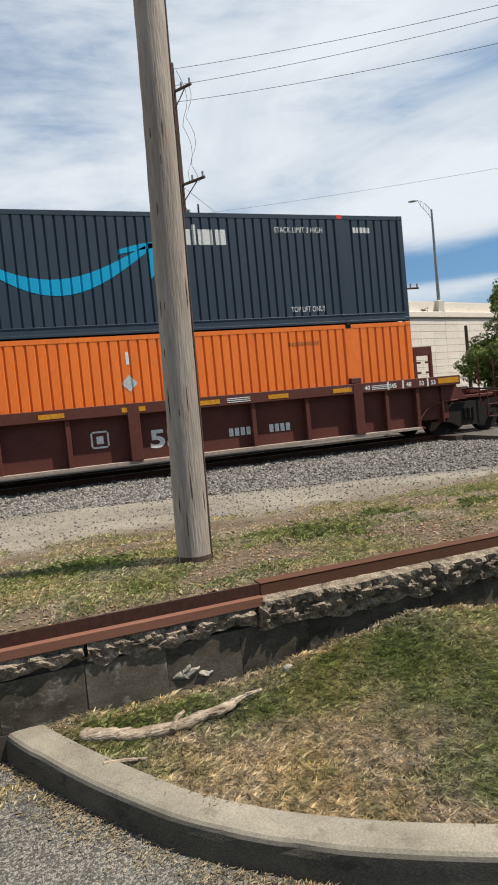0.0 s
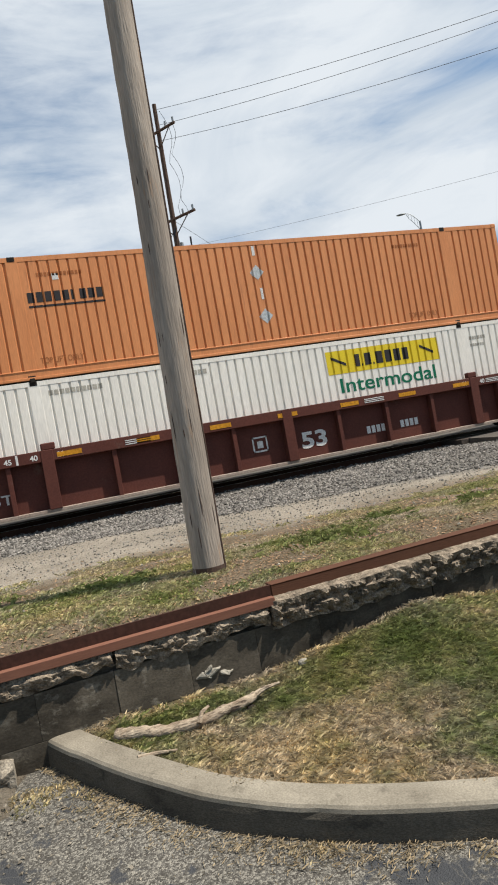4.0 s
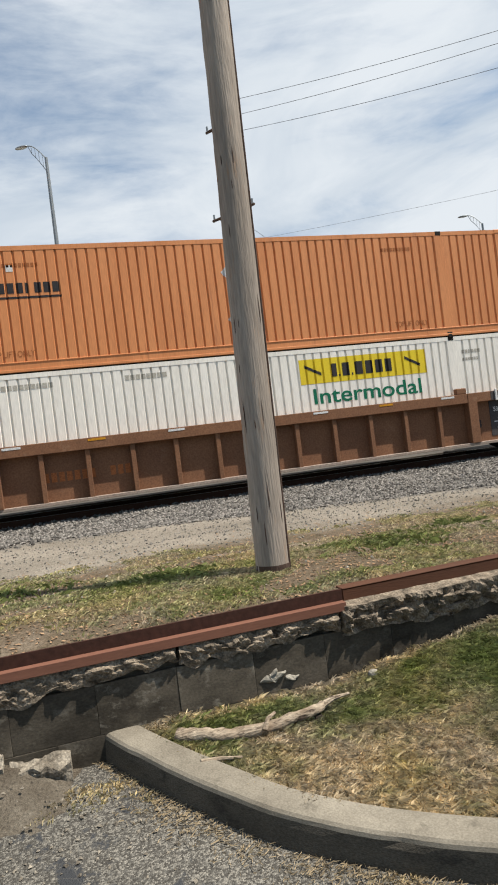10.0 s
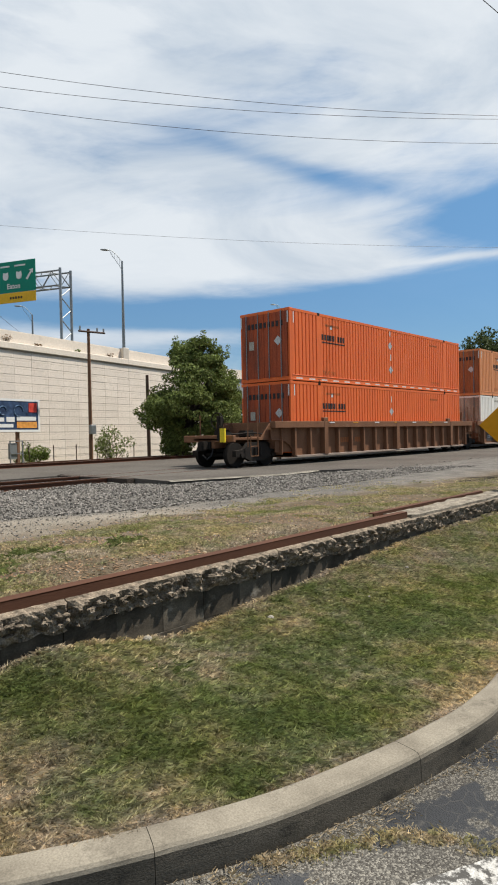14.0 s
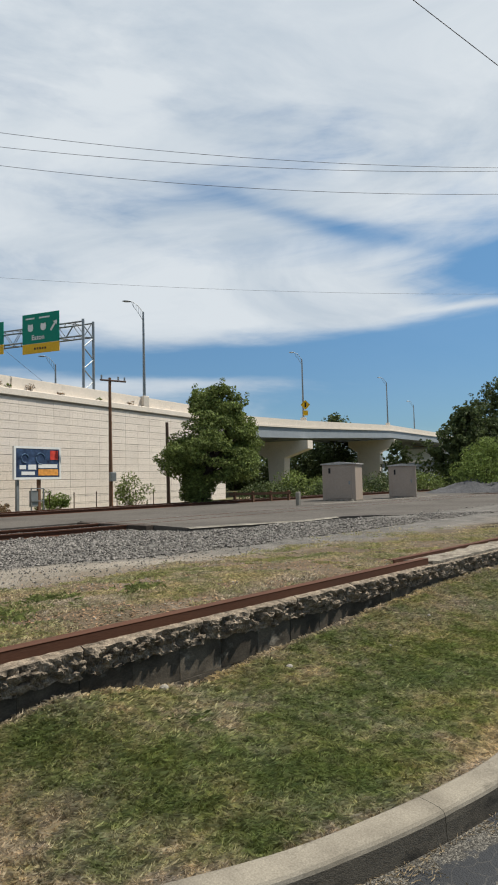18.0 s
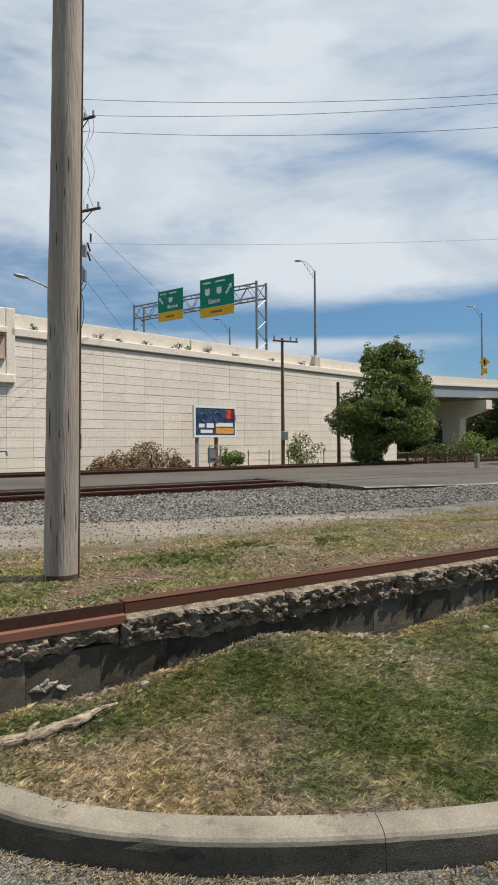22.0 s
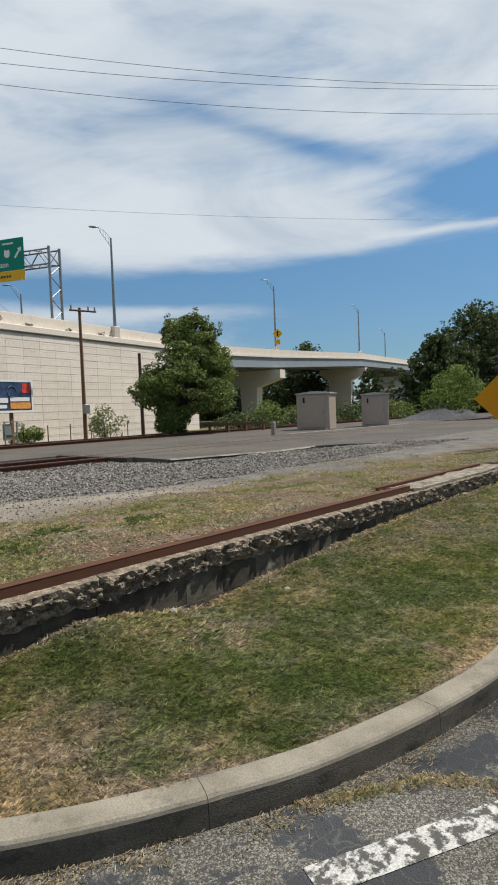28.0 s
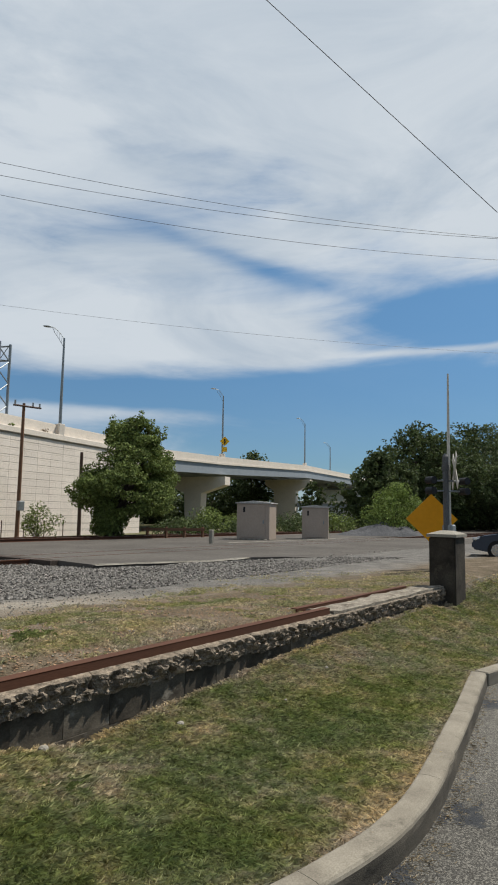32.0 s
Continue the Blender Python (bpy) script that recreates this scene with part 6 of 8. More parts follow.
    if right == "truck":
        for xx, yy, zz in ((b + 0.35, -0.55, 1.22), (b + 0.75, 0.4, 1.3), (b + 1.3, -0.4, 1.18), (b + 1.7, 0.5, 1.25)):
            part("brake_rigging", bevelled(boxes((xx - 0.22, xx + 0.22, yy - 0.16, yy + 0.16, 1.1, zz + 0.12)), 0.05, 2), mat, car, "rusty brake valve")
        part("brake_pipe", tube(bmesh.new(), [(b - 0.3, -0.95, 1.2), (b + 0.7, -1.0, 1.3), (b + 1.9, -0.85, 1.2)], 0.03, 6), "truck", car)
        part("grab_iron", tube(bmesh.new(), [(b + 1.5, -1.25, 0.7), (b + 1.5, -1.3, 1.55), (b + 1.95, -1.3, 1.55), (b + 1.95, -1.25, 0.7)], 0.02, 6), mat, car)
    if left == "truck":
        for xx, yy, zz in ((a - 0.45, -0.5, 1.25), (a - 0.8, 0.45, 1.3), (a - 1.5, -0.35, 1.2)):
            part("brake_rigging", bevelled(boxes((xx - 0.28, xx + 0.28, yy - 0.2, yy + 0.2, 1.1, zz + 0.12)), 0.05, 2), "truck", car, "dark brake cylinder and valve")
        part("brake_pipe", tube(bmesh.new(), [(a + 0.3, -0.9, 1.2), (a - 0.6, -0.95, 1.28), (a - 1.9, -0.8, 1.22)], 0.03, 6), "truck", car)
    if left == "truck" and style == "rust" and name == "rear_well_car":
        bm = bmesh.new()
        c = Vector((a - 2.28, -0.75, 1.72))
        tube(bm, [c + Vector((0, 0.3 * math.cos(u), 0.3 * math.sin(u))) for u in (2 * math.pi * k / 20 for k in range(21))], 0.02, 6)
        for k in range(3):
            u = k * 2 * math.pi / 3
            tube(bm, [c, c + Vector((0, 0.3 * math.cos(u), 0.3 * math.sin(u)))], 0.012, 5)
        part("brake_wheel", bm, "truck", car, "dark round hand brake wheel")
        part("brake_post", bevelled(boxes((a - 2.24, a - 2.08, -0.85, -0.65, 1.0, 1.9)), 0.02), "truck", car)
        part("end_device", tube(bmesh.new(), [(a - 2.22, -0.95, 0.95), (a - 2.22, -0.95, 1.45)], 0.11, 12), "mark_yellow", car, "yellow end-of-train device")
    return car


MOVING = []


def build_train():
    low, high = 0.95, 3.865
    units = [
        ("well_car", "maroon ribbed steel well car", "maroon", 18.6, "maroon", "truck", "truck", None, None),
        ("well_car", "maroon ribbed well car under a slate and an orange box", "maroon", -5.15, "maroon", "half", "truck", ("orange", "orange"), ("navy", "arrow")),
        ("well_car", "maroon ribbed well car under two cream boxes", "maroon", -25.2, "maroon", "half", "none", ("cream", "pale"), ("cream", "yellow")),
        ("well_car", "maroon ribbed well car under a faded orange and a cream box", "maroon", -44.7, "maroon", "truck", "none", ("cream", "yellow"), ("faded", "orange")),
        ("well_car", "ochre smooth-sided well car with pale scrawls", "ochre", -68.9, "smooth", "truck", "truck", ("faded", "orange"), ("faded", "orange")),
        ("well_car", "rusty ribbed well car under a slate and an amber box", "rust", -92.75, "rust", "half", "truck", ("amber", "orange"), ("navy", "arrow")),
        ("well_car", "rusty ribbed well car under an orange and a cream box", "rust", -112.2, "rust", "half", "none", ("cream", "yellow"), ("faded", "orange")),
        ("rear_well_car", "rusty ribbed last well car with a brake wheel", "rust", -131.5, "rust", "truck", "none", ("redorange", "orange"), ("redorange", "orange")),
    ]
    names = {"orange": "bright orange corrugated container", "navy": "dark slate corrugated container with a blue curve", "cream": "cream corrugated container with a yellow panel",
             "faded": "faded orange corrugated container", "amber": "amber corrugated container", "redorange": "red-orange corrugated container"}
    for name, label, mat, x, style, left, right, lo, hi in units:
        MOVING.append((well_car(name, label, mat, x, style, left, right), x, TRACK_Y, RAIL_Z))
        for spec, z, where in ((lo, low, " in a well car"), (hi, high, " stacked on another")):
            if spec:
                MOVING.append((container("container", names[spec[0]] + where, spec[0], x, z, spec[1]), x, TRACK_Y, z))


build_train()

# ---- the raised highway ----
HX, HY, HS = 7.5, 34.6, 0.25
HL = math.hypot(1, HS)
HDIR, HNRM = Vector((1 / HL, HS / HL, 0)), Vector((-HS / HL, 1 / HL, 0))
HROT = math.degrees(math.atan(HS))


def hw(s, d=0.0, z=0.0):
    """A place s metres along the face of the highway wall from its corner, d behind the face."""
    return Vector((HX, HY, z)) + HDIR * s + HNRM * d


def build_highway():
    wall = thing("wall_highway", "tall pale precast panel wall of a raised highway", "wall", pose(HX, HY, 0, 0, 0, HROT), kind="structure")
    x0, x1, zt = -2.2, 36.9, 7.35
    part("backing", boxes((x0, x1, 0.06, 0.5, -0.4, zt)), "joint", wall)
    part("coping", bevelled(boxes((-0.45, x1, -0.12, 0.7, zt, zt + 0.42)), 0.03), "parapet", wall)
    # darker strip: the coping's shadow painted onto the top of the wall
    part("coping_shade", boxes((-0.3, x1, -0.03, 0.1, zt - 0.10, zt)), "joint", wall, "dark line below the coping, standing in for its shadow")
    for a, b in ((-0.45, 12), (12.02, 25), (25.02, 36.9)):
        part("parapet", bevelled(boxes((a, b, 0.32, 0.68, zt + 0.42, zt + 1.25)), 0.06, 2), "parapet", wall, "pale concrete parapet")
    # square precast panels, staggered, each cast with courses of tall blocks and thin bands
    rng = random.Random(11)
    w, h = 1.45, 0.525
    kinds = {}

    def panel(x, top, n):
        m = pose(x, rng.uniform(-0.006, 0.006), top - n * h)
        if n in kinds:
            share("panel", kinds[n], wall, m)
            return
        bm = bmesh.new()
        for k in range(n):
            z = k * h
            cuts = [0.004, w / 3, 2 * w / 3, w - 0.004] if k % 2 else [0.004, w / 6, w / 2, w * 5 / 6, w - 0.004]
            for a, b in zip(cuts, cuts[1:]):
                box(bm, a + 0.0008, b - 0.0008, 0.0, 0.07, z + 0.012, z + 0.370)
            box(bm, 0.004, w - 0.004, 0.006, 0.07, z + 0.378, z + h - 0.012)
        kinds[n] = part("panel", bevelled(bm, 0.003), "panel", wall)
        kinds[n].matrix_basis = m
    for k in range(27):
        x = -2.15 + k * w
        top = zt
        if k == 0:
            panel(x, zt - 4 * h, 2)
            top = zt - 6 * h
        elif k % 2:
            panel(x, zt, 2)
            top = zt - 2 * h
        while top > 0:
            panel(x, top, 3)
            top -= 3 * h
    # the abutment at the underpass: bearing seat, corner post, return wall
    part("corner_post", bevelled(boxes((-2.6, -2.15, -0.1, 0.6, -0.3, 4.95)), 0.03), "parapet", wall)
    part("bearing_seat", bevelled(boxes((-2.75, -0.35, -0.25, 1.2, 4.9, 5.35)), 0.04), "parapet", wall)
    part("pedestal", bevelled(boxes((-1.35, -0.75, -0.1, 0.9, 5.35, 6.15)), 0.03), "parapet", wall)
    part("end_block", bevelled(boxes((-0.75, -0.25, -0.12, 1.0, 4.9, 8.75)), 0.03), "parapet", wall)
    part("return_wall", boxes((-2.55, -2.25, 0.3, 26, -0.3, 5.0)), "panel", wall, "shaded abutment wall of the underpass")
    part("back_wall", boxes((-0.7, -0.4, 0.5, 26, 5.0, 7.4)), "parapet", wall)
    # the bridge to the side of it
    br = thing("bridge_deck", "concrete bridge deck on tan steel girders", "bridge", pose(HX, HY, 0, 0, 0, HROT), kind="structure")
    for k in range(6):
        d = 0.55 + k * 3.1 if k else -0.05
        bm = boxes((-46, -0.8, d - 0.02, d + 0.02, 6.15, 7.35), (-46, -0.8, d - 0.22, d + 0.22, 6.1, 6.16), (-46, -0.8, d - 0.22, d + 0.22, 7.33, 7.39))
        if k == 0:
            for j in range(9):
                box(bm, -5 - j * 5, -4.97 - j * 5, d - 0.2, d, 6.16, 7.33)
        part("girder", bm, "girder_tan", br, "tan painted steel girder")
    part("deck", boxes((-46, -0.75, -0.15, 17, 7.4, 7.68)), "parapet", br)
    part("parapet", bevelled(boxes((-46, -0.8, -0.2, 0.2, 7.68, 8.72)), 0.04), "parapet", br)
    part("deck_edge", bevelled(boxes((-46, -0.75, -0.35, 0.2, 7.42, 7.72)), 0.03), "parapet", br)
    part("bent", bevelled(boxes((-27.5, -26.3, 0.3, 17, -0.3, 6.1)), 0.04), "parapet", br)
    # the roadway fill behind, and the viaduct rising to the far side
    part("fill", boxes((-0.3, 36.9, 0.5, 18, -0.3, 7.3)), "road", wall, "highway roadway")
    via = thing("viaduct", "long highway viaduct on grey girders and hammerhead piers", "bridge", kind="structure")

    def strip(a, b, d0, d1, za, zb, h):
        bm = bmesh.new()
        p = [hw(a, d0, za), hw(b, d0, zb), hw(b, d1, zb), hw(a, d1, za)]
        lo = [bm.verts.new(q) for q in p]
        hi = [bm.verts.new(q + Vector((0, 0, h))) for q in p]
        bm.faces.new(list(reversed(lo))), bm.faces.new(hi)
        for k in range(4):
            bm.faces.new((lo[k], lo[(k + 1) % 4], hi[(k + 1) % 4], hi[k]))
        return bm
    for a, b, za, zb in ((36.9, 56, 6.95, 7.65), (56, 91, 7.65, 9.3), (91, 125, 9.3, 9.85), (125, 210, 9.85, 9.9)):
        part("parapet", strip(a, b, -0.2, 0.15, za + 0.38, zb + 0.38, 0.77), "parapet", via)
        part("deck", strip(a, b, -0.28, 15, za + 0.2, zb + 0.2, 0.2), "parapet", via)
        for d in (-0.12, 3.5, 7, 10.5, 14):
            part("girder", strip(a, b, d, d + 0.12, za - 0.98, zb - 0.98, 1.18), "girder_grey", via, "grey steel girder")
    for s, zt2, c0, c1 in ((55.3, 6.35, 2.4, 4.3), (91, 8.0, 1.8, 5.4), (133, 8.6, 2.0, 4.6), (160, 8.6, 2.0, 4.6)):
        prof = [(-0.9, zt2), (7.2, zt2), (7.2, zt2 - 0.9), (c1 + 0.2, zt2 - 2.0), (c1, -0.3), (c0, -0.3), (c0 - 0.2, zt2 - 2.0), (-0.9, zt2 - 1.0)]
        bm = bmesh.new()
        A = [bm.verts.new(hw(s - 0.75, d, z)) for d, z in prof]
        B = [bm.verts.new(hw(s + 0.75, d, z)) for d, z in prof]
        bm.faces.new(A), bm.faces.new(list(reversed(B)))
        for k in range(len(prof)):
            j = (k + 1) % len(prof)
            bm.faces.new((A[k], B[k], B[j], A[j]))
        part("pier", bm, "parapet", via, "pale concrete hammerhead pier")
    low = thing("far_overpass", "low grey overpass far beyond the viaduct", "bridge", pose(99.3, 51.9, 0, 0, 0, -61.5), kind="structure")
    part("deck", boxes((-9, 22, 0, 7, 3.35, 4.0)), "girder_grey", low)
    part("parapet", boxes((-9, 22, -0.1, 0.2, 4.0, 4.4)), "parapet", low)
    for x in (-6.5, 3.4, 14):
        part("pier", boxes((x, x + 1.1, 0.6, 6.4, -0.2, 3.35)), "parapet", low)
    shed = thing("white_building", "distant pale building beyond the viaduct", "building", pose(132.4, 70.4, 0, 0, 0, -61.5))
    part("walls", boxes((-4.4, 9, 0, 8, -0.2, 7.8)), "sign_white", shed)
    part("roof", boxes((-4.8, 9.4, -0.4, 8.4, 7.8, 8.2)), "galv", shed)
    return wall


def street_lamp(s, zb, h, d=0.2):
    lamp = thing("street_lamp", "tall grey highway lamp on a curved truss arm", "street lamp", Matrix.Translation(hw(s, d, zb)), group="lamps along the highway")
    part("plinth", bevelled(boxes((-0.28, 0.28, -0.28, 0.28, -0.9, 0.3)), 0.03), "parapet", lamp)
    part("pole", tube(bmesh.new(), [(0, 0, 0.3), (0, 0, h)], 0.13, 10, 0.075), "galv", lamp)
    e = Vector((-0.8, 0.5, 0))
    up = [Vector((0, 0, h - 0.05)) + e * t + Vector((0, 0, 0.85 * math.sin(t * 1.5))) for t in (0, 0.2, 0.4, 0.6, 0.8, 1)]
    lo = [Vector((0, 0, h - 0.75)) + e * t + Vector((0, 0, 0.75 * t + 0.55 * math.sin(t * 1.5))) for t in (0, 0.2, 0.4, 0.6, 0.8)]
    bm = tube(bmesh.new(), up, 0.026, 6)
    tube(bm, lo + [up[-1]], 0.018, 6)
    for a, b in zip(up[1:5], lo[1:5]):
        tube(bm, [a, b], 0.01, 5)
    part("arm", bm, "galv", lamp)
    c = up[-1]
    bm = bmesh.new()
    dirn = e.normalized()
    bmesh.ops.create_icosphere(bm, subdivisions=2, radius=1, matrix=Matrix.Translation(c + dirn * 0.35) @ Matrix.Rotation(math.atan2(dirn.y, dirn.x), 4, "Z") @ Matrix.Diagonal((0.38, 0.14, 0.08, 1)))
    part("head", bm, "galv", lamp, "cobra-head lantern", smooth=True)
    return lamp


def truss(bm, a, b, w, h, n, r=0.05):
    """A box truss between two points."""
    a, b = Vector(a), Vector(b)
    d = (b - a).normalized()
    side = d.cross(Vector((0, 0, 1))).normalized() * w / 2
    up = Vector((0, 0, h))
    rows = []
    for k in range(n + 1):
        c = a + (b - a) * k / n
        rows.append((c - side, c + side, c + side + up, c - side + up))
    for j in range(4):
        tube(bm, [rows[0][j], rows[-1][j]], r, 6)
    for k in range(n):
        p, q = rows[k], rows[k + 1]
        for j in range(4):
            tube(bm, [p[j], q[(j + 1) % 4]] if k % 2 else [p[(j + 1) % 4], q[j]], r * 0.55, 4)
    return bm


def build_gantry():
    g = thing("sign_gantry", "galvanised truss gantry over the highway with two green signs", "sign gantry")
    a, b = hw(19.5, 0.9, 12.55), hw(17.9, 13.9, 12.55)
    part("beam", truss(bmesh.new(), a, b, 0.9, 1.05, 16, 0.06), "galv", g)
    for p, z0 in ((a, 8.2), (b, 8.0)):
        bm = bmesh.new()
        for dx in (-0.5, 0.55):
            q = p + HDIR * dx
            tube(bm, [(q.x, q.y, z0), (q.x, q.y, 13.75)], 0.1, 8)
        for k in range(6):
            za, zb2 = z0 + 0.3 + k * 0.8, z0 + 1.1 + k * 0.8
            u, v = p + HDIR * -0.5, p + HDIR * 0.55
            if k % 2:
                u, v = v, u
            tube(bm, [(u.x, u.y, za), (v.x, v.y, zb2)], 0.045, 5)
        part("leg", bm, "galv", g)
        part("footing", bevelled(boxes((p.x - 0.4, p.x + 0.4, p.y - 0.4, p.y + 0.4, z0 - 0.9, z0 + 0.25)), 0.03), "parapet", g)
    # signs face the traffic, square to the roadway
    d = (b - a).normalized()
    rot = math.degrees(math.atan2(-d.y, -d.x))
    for t, w, h, z in ((0.283, 3.4, 2.25, 11.65), (0.66, 2.8, 1.75, 11.9)):
        c = a + (b - a) * t - HDIR * 0.62
        m = pose(c.x, c.y, z, 0, 0, rot)
        s = part("sign_panel", bevelled(boxes((-w / 2, w / 2, -0.03, 0.03, 0.7, 0.7 + h)), 0.01), "sign_green", g, "green guide sign panel")
        s.matrix_basis = m
        part("exit_panel", bevelled(boxes((-w / 2, w / 2, -0.03, 0.03, -0.05, 0.68)), 0.01), "sign_yellow", s, "yellow lower panel")
        bm = bmesh.new()
        for fx in (-0.055,):
            f0, f1 = fx, fx + 0.022
            box(bm, -w * 0.40, -w * 0.16, f0, f1, 0.7 + h * 0.82, 0.7 + h * 0.87)
            box(bm, -w * 0.03, w * 0.25, f0, f1, 0.7 + h * 0.82, 0.7 + h * 0.87)
            big = t < 0.5
            for q in (-0.27, 0.08) if big else (0.02,):
                prism(bm, [(w * (q + dx), 0.7 + h * dz) for dx, dz in ((0, 0.40), (0.06, 0.44), (0.075, 0.54), (0.06, 0.66), (0, 0.63), (-0.06, 0.66), (-0.075, 0.54), (-0.06, 0.44))], f0, f1)
            if not big:
                for k in range(5):
                    box(bm, -w * 0.10 + k * w * 0.085, -w * 0.045 + k * w * 0.085, f0, f1, 0.7 + h * 0.14, 0.7 + h * (0.25 if k else 0.30))
            arrow = [(0.26, 0.40), (0.30, 0.36), (0.42, 0.60), (0.44, 0.54), (0.45, 0.70), (0.34, 0.66), (0.385, 0.63)]
            prism(bm, [(w * (u if big else -u), 0.7 + h * v) for u, v in arrow], f0, f1)
        if t < 0.5:
            o = new("legend", text_mesh("Eaton", 0.52, "sign_white", 0.01))
            o.parent = s
            o.matrix_basis = pose(-w * 0.24, -0.056, 0.7 + h * 0.12, 90)
        part("legend", bm, "sign_white", s, "white legend and shields as plain bars")
        bm = bmesh.new()
        for fx in (-0.05,):
            for k in range(5):
                box(bm, -w * 0.17 + k * w * 0.07, -w * 0.13 + k * w * 0.07, fx, fx + 0.02, 0.22, 0.38)
        part("legend", bm, "mark_black", s, "dark legend as plain bars")


def sag(a, b, drop, n=24):
    a, b = Vector(a), Vector(b)
    return [a + (b - a) * (k / n) - Vector((0, 0, 4 * drop * (k / n) * (1 - k / n))) for k in range(n + 1)]


def cable(name, label, pts, r, mat="wire"):
    ob = part(name, tube(bmesh.new(), pts, r, 5), mat)
    return tagged(ob, label, "cable")


def build_far_pole():
    p = thing("power_pole", "tall dark wooden power pole with crossarms and a lamp arm", "utility pole")
    x, y = 10.1, 33.6
    part("shaft", tube(bmesh.new(), [(x, y, 0), (x + 0.05, y, 9.2)], 0.19, 12, 0.165), "dark_pole", p)
    part("upper_shaft", tube(bmesh.new(), [(x + 0.05, y, 9.2), (x + 0.22, y, 20.3)], 0.155, 12, 0.11), "dark_pole", p)
    d = Vector((0.55, -0.83, 0))
    for z, half in ((18.75, 1.2), (13.95, 1.5)):
        c = Vector((x + 0.15, y - 0.15, z))
        bm = bmesh.new()
        tube(bm, [c - d * half, c + d * half], 0.075, 6)
        arm = part("crossarm", bm, "dark_pole", p)
        for t in (-0.92, -0.45, 0.45, 0.92):
            q = c + d * half * t
            part("insulator", tube(bmesh.new(), [q, q + Vector((0, 0, 0.32))], 0.055, 6), "galv", arm)
        tube_b = tube(bmesh.new(), [c - d * half * 0.7, Vector((x + 0.12, y, z - 0.9))], 0.03, 5)
        tube(tube_b, [c + d * half * 0.7, Vector((x + 0.12, y, z - 0.9))], 0.03, 5)
        part("brace", tube_b, "dark_pole", arm)
    for zz, yy in ((11.9, -0.4), (12.5, 0.35), (10.6, -0.35)):
        part("transformer", tube(bmesh.new(), [(x + 0.45, y + yy, zz - 0.3), (x + 0.45, y + yy, zz + 0.3)], 0.13, 8), "galv", p, "small grey fuse and arrester")
    bm = tube(bmesh.new(), [(x + 0.1, y - 0.2, 8.5), (x - 0.7, y - 0.6, 9.2), (x - 1.9, y - 1.2, 9.65), (x - 2.9, y - 1.7, 9.8)], 0.04, 6)
    part("lamp_arm", bm, "galv", p)
    bm = bmesh.new()
    bmesh.ops.create_icosphere(bm, subdivisions=2, radius=1, matrix=Matrix.Translation((x - 3.1, y - 1.8, 9.8)) @ Matrix.Rotation(0.5, 4, "Z") @ Matrix.Diagonal((0.45, 0.16, 0.09, 1)))
    part("lamp_head", bm, "galv", p, "cobra-head lantern")
    def round_off(q):
        for _ in range(3):
            q = [q[0]] + [c for a, b in zip(q, q[1:]) for c in (a.lerp(b, 0.25), a.lerp(b, 0.75))] + [q[-1]]
        return q
    rng = random.Random(3)
    for k in range(6):
        z0 = 13.5 - k * 0.7
        loop = [(x + 0.2, y - 0.1, z0), (x + rng.uniform(-0.8, 0.9), y - 0.4, z0 - rng.uniform(0.4, 1.0)), (x + rng.uniform(-0.7, 0.8), y - 0.3, z0 - rng.uniform(1.2, 2.0)), (x + 0.15, y - 0.1, z0 - 2.6)]
        part("jumper_wire", tube(bmesh.new(), round_off([Vector(v) for v in loop]), 0.02, 5), "wire", p)
    for k in range(2):
        drop = [(x + 0.35 + 0.25 * k + 0.45 * abs(math.sin(u * 2.2 + k)) , y - 0.3, 19.8 - 0.7 * k - u * (5.7 - 0.7 * k) / 3.0) for u in (0.25 * q for q in range(13))]
        part("jumper_wire", tube(bmesh.new(), drop, 0.012, 5), "wire", p)
    for k in range(5):
        q = Vector((x + rng.uniform(-0.3, 1.0), y - 0.3, 13.4 - 0.5 * k))
        part("cutout", tube(bmesh.new(), [q, q + Vector((rng.uniform(-0.2, 0.2), 0, -0.45))], 0.05, 6), "wire", p, "dark fuse cutout")
    s = part("school_sign", bevelled(prism(bmesh.new(), [(x - 0.32, 3.15), (x + 0.22, 3.15), (x + 0.22, 3.62), (x - 0.05, 3.92), (x - 0.32, 3.62)], y - 0.33, y - 0.30), 0.008), "sign_lime", p, "lime yellow warning sign")
    part("plaque", boxes((x - 0.28, x + 0.18, y - 0.33, y - 0.30, 2.72, 3.08)), "sign_lime", p, "lime yellow plaque")
    part("symbol", boxes((x - 0.12, x + 0.02, y - 0.345, y - 0.332, 3.25, 3.6)), "mark_black", s)
    part("meter_box", bevelled(boxes((x - 0.2, x + 0.2, y - 0.4, y - 0.2, 1.5, 2.3)), 0.02), "truck", p)
    near = Vector((0, 0.1, 1.75))
    p.matrix_basis = Matrix.Translation(near) @ Matrix.Scale(0.92, 4) @ Matrix.Translation(-near)
    at = lambda *v: p.matrix_basis @ Vector(v)
    # the three line wires, a lower one, and the slack cables behind
    for z, z1, low in ((20.0, 18.8, 2.32), (19.15, 19.3, 2.33), (18.3, 18.15, 2.49)):
        cable("power_line", "thin dark overhead power line", sag(at(x + 0.2, y, z), (52, -9, z1), low, 40), 0.0105)
    cable("power_line", "thin grey overhead cable below the power lines", sag(at(x, y, 12.35), (52, -9, 11.57), 1.32, 40), 0.006, "grey_wire")
    for z, b in ((13.9, (46, 62, 6.5)), (12.6, (38, 62, 5.5)), (11.0, (31, 58, 5.0))):
        cable("slack_cable", "slack dark cable running off behind the highway", sag(at(x + 0.2, y, z), b, 0.8), 0.011, "grey_wire")


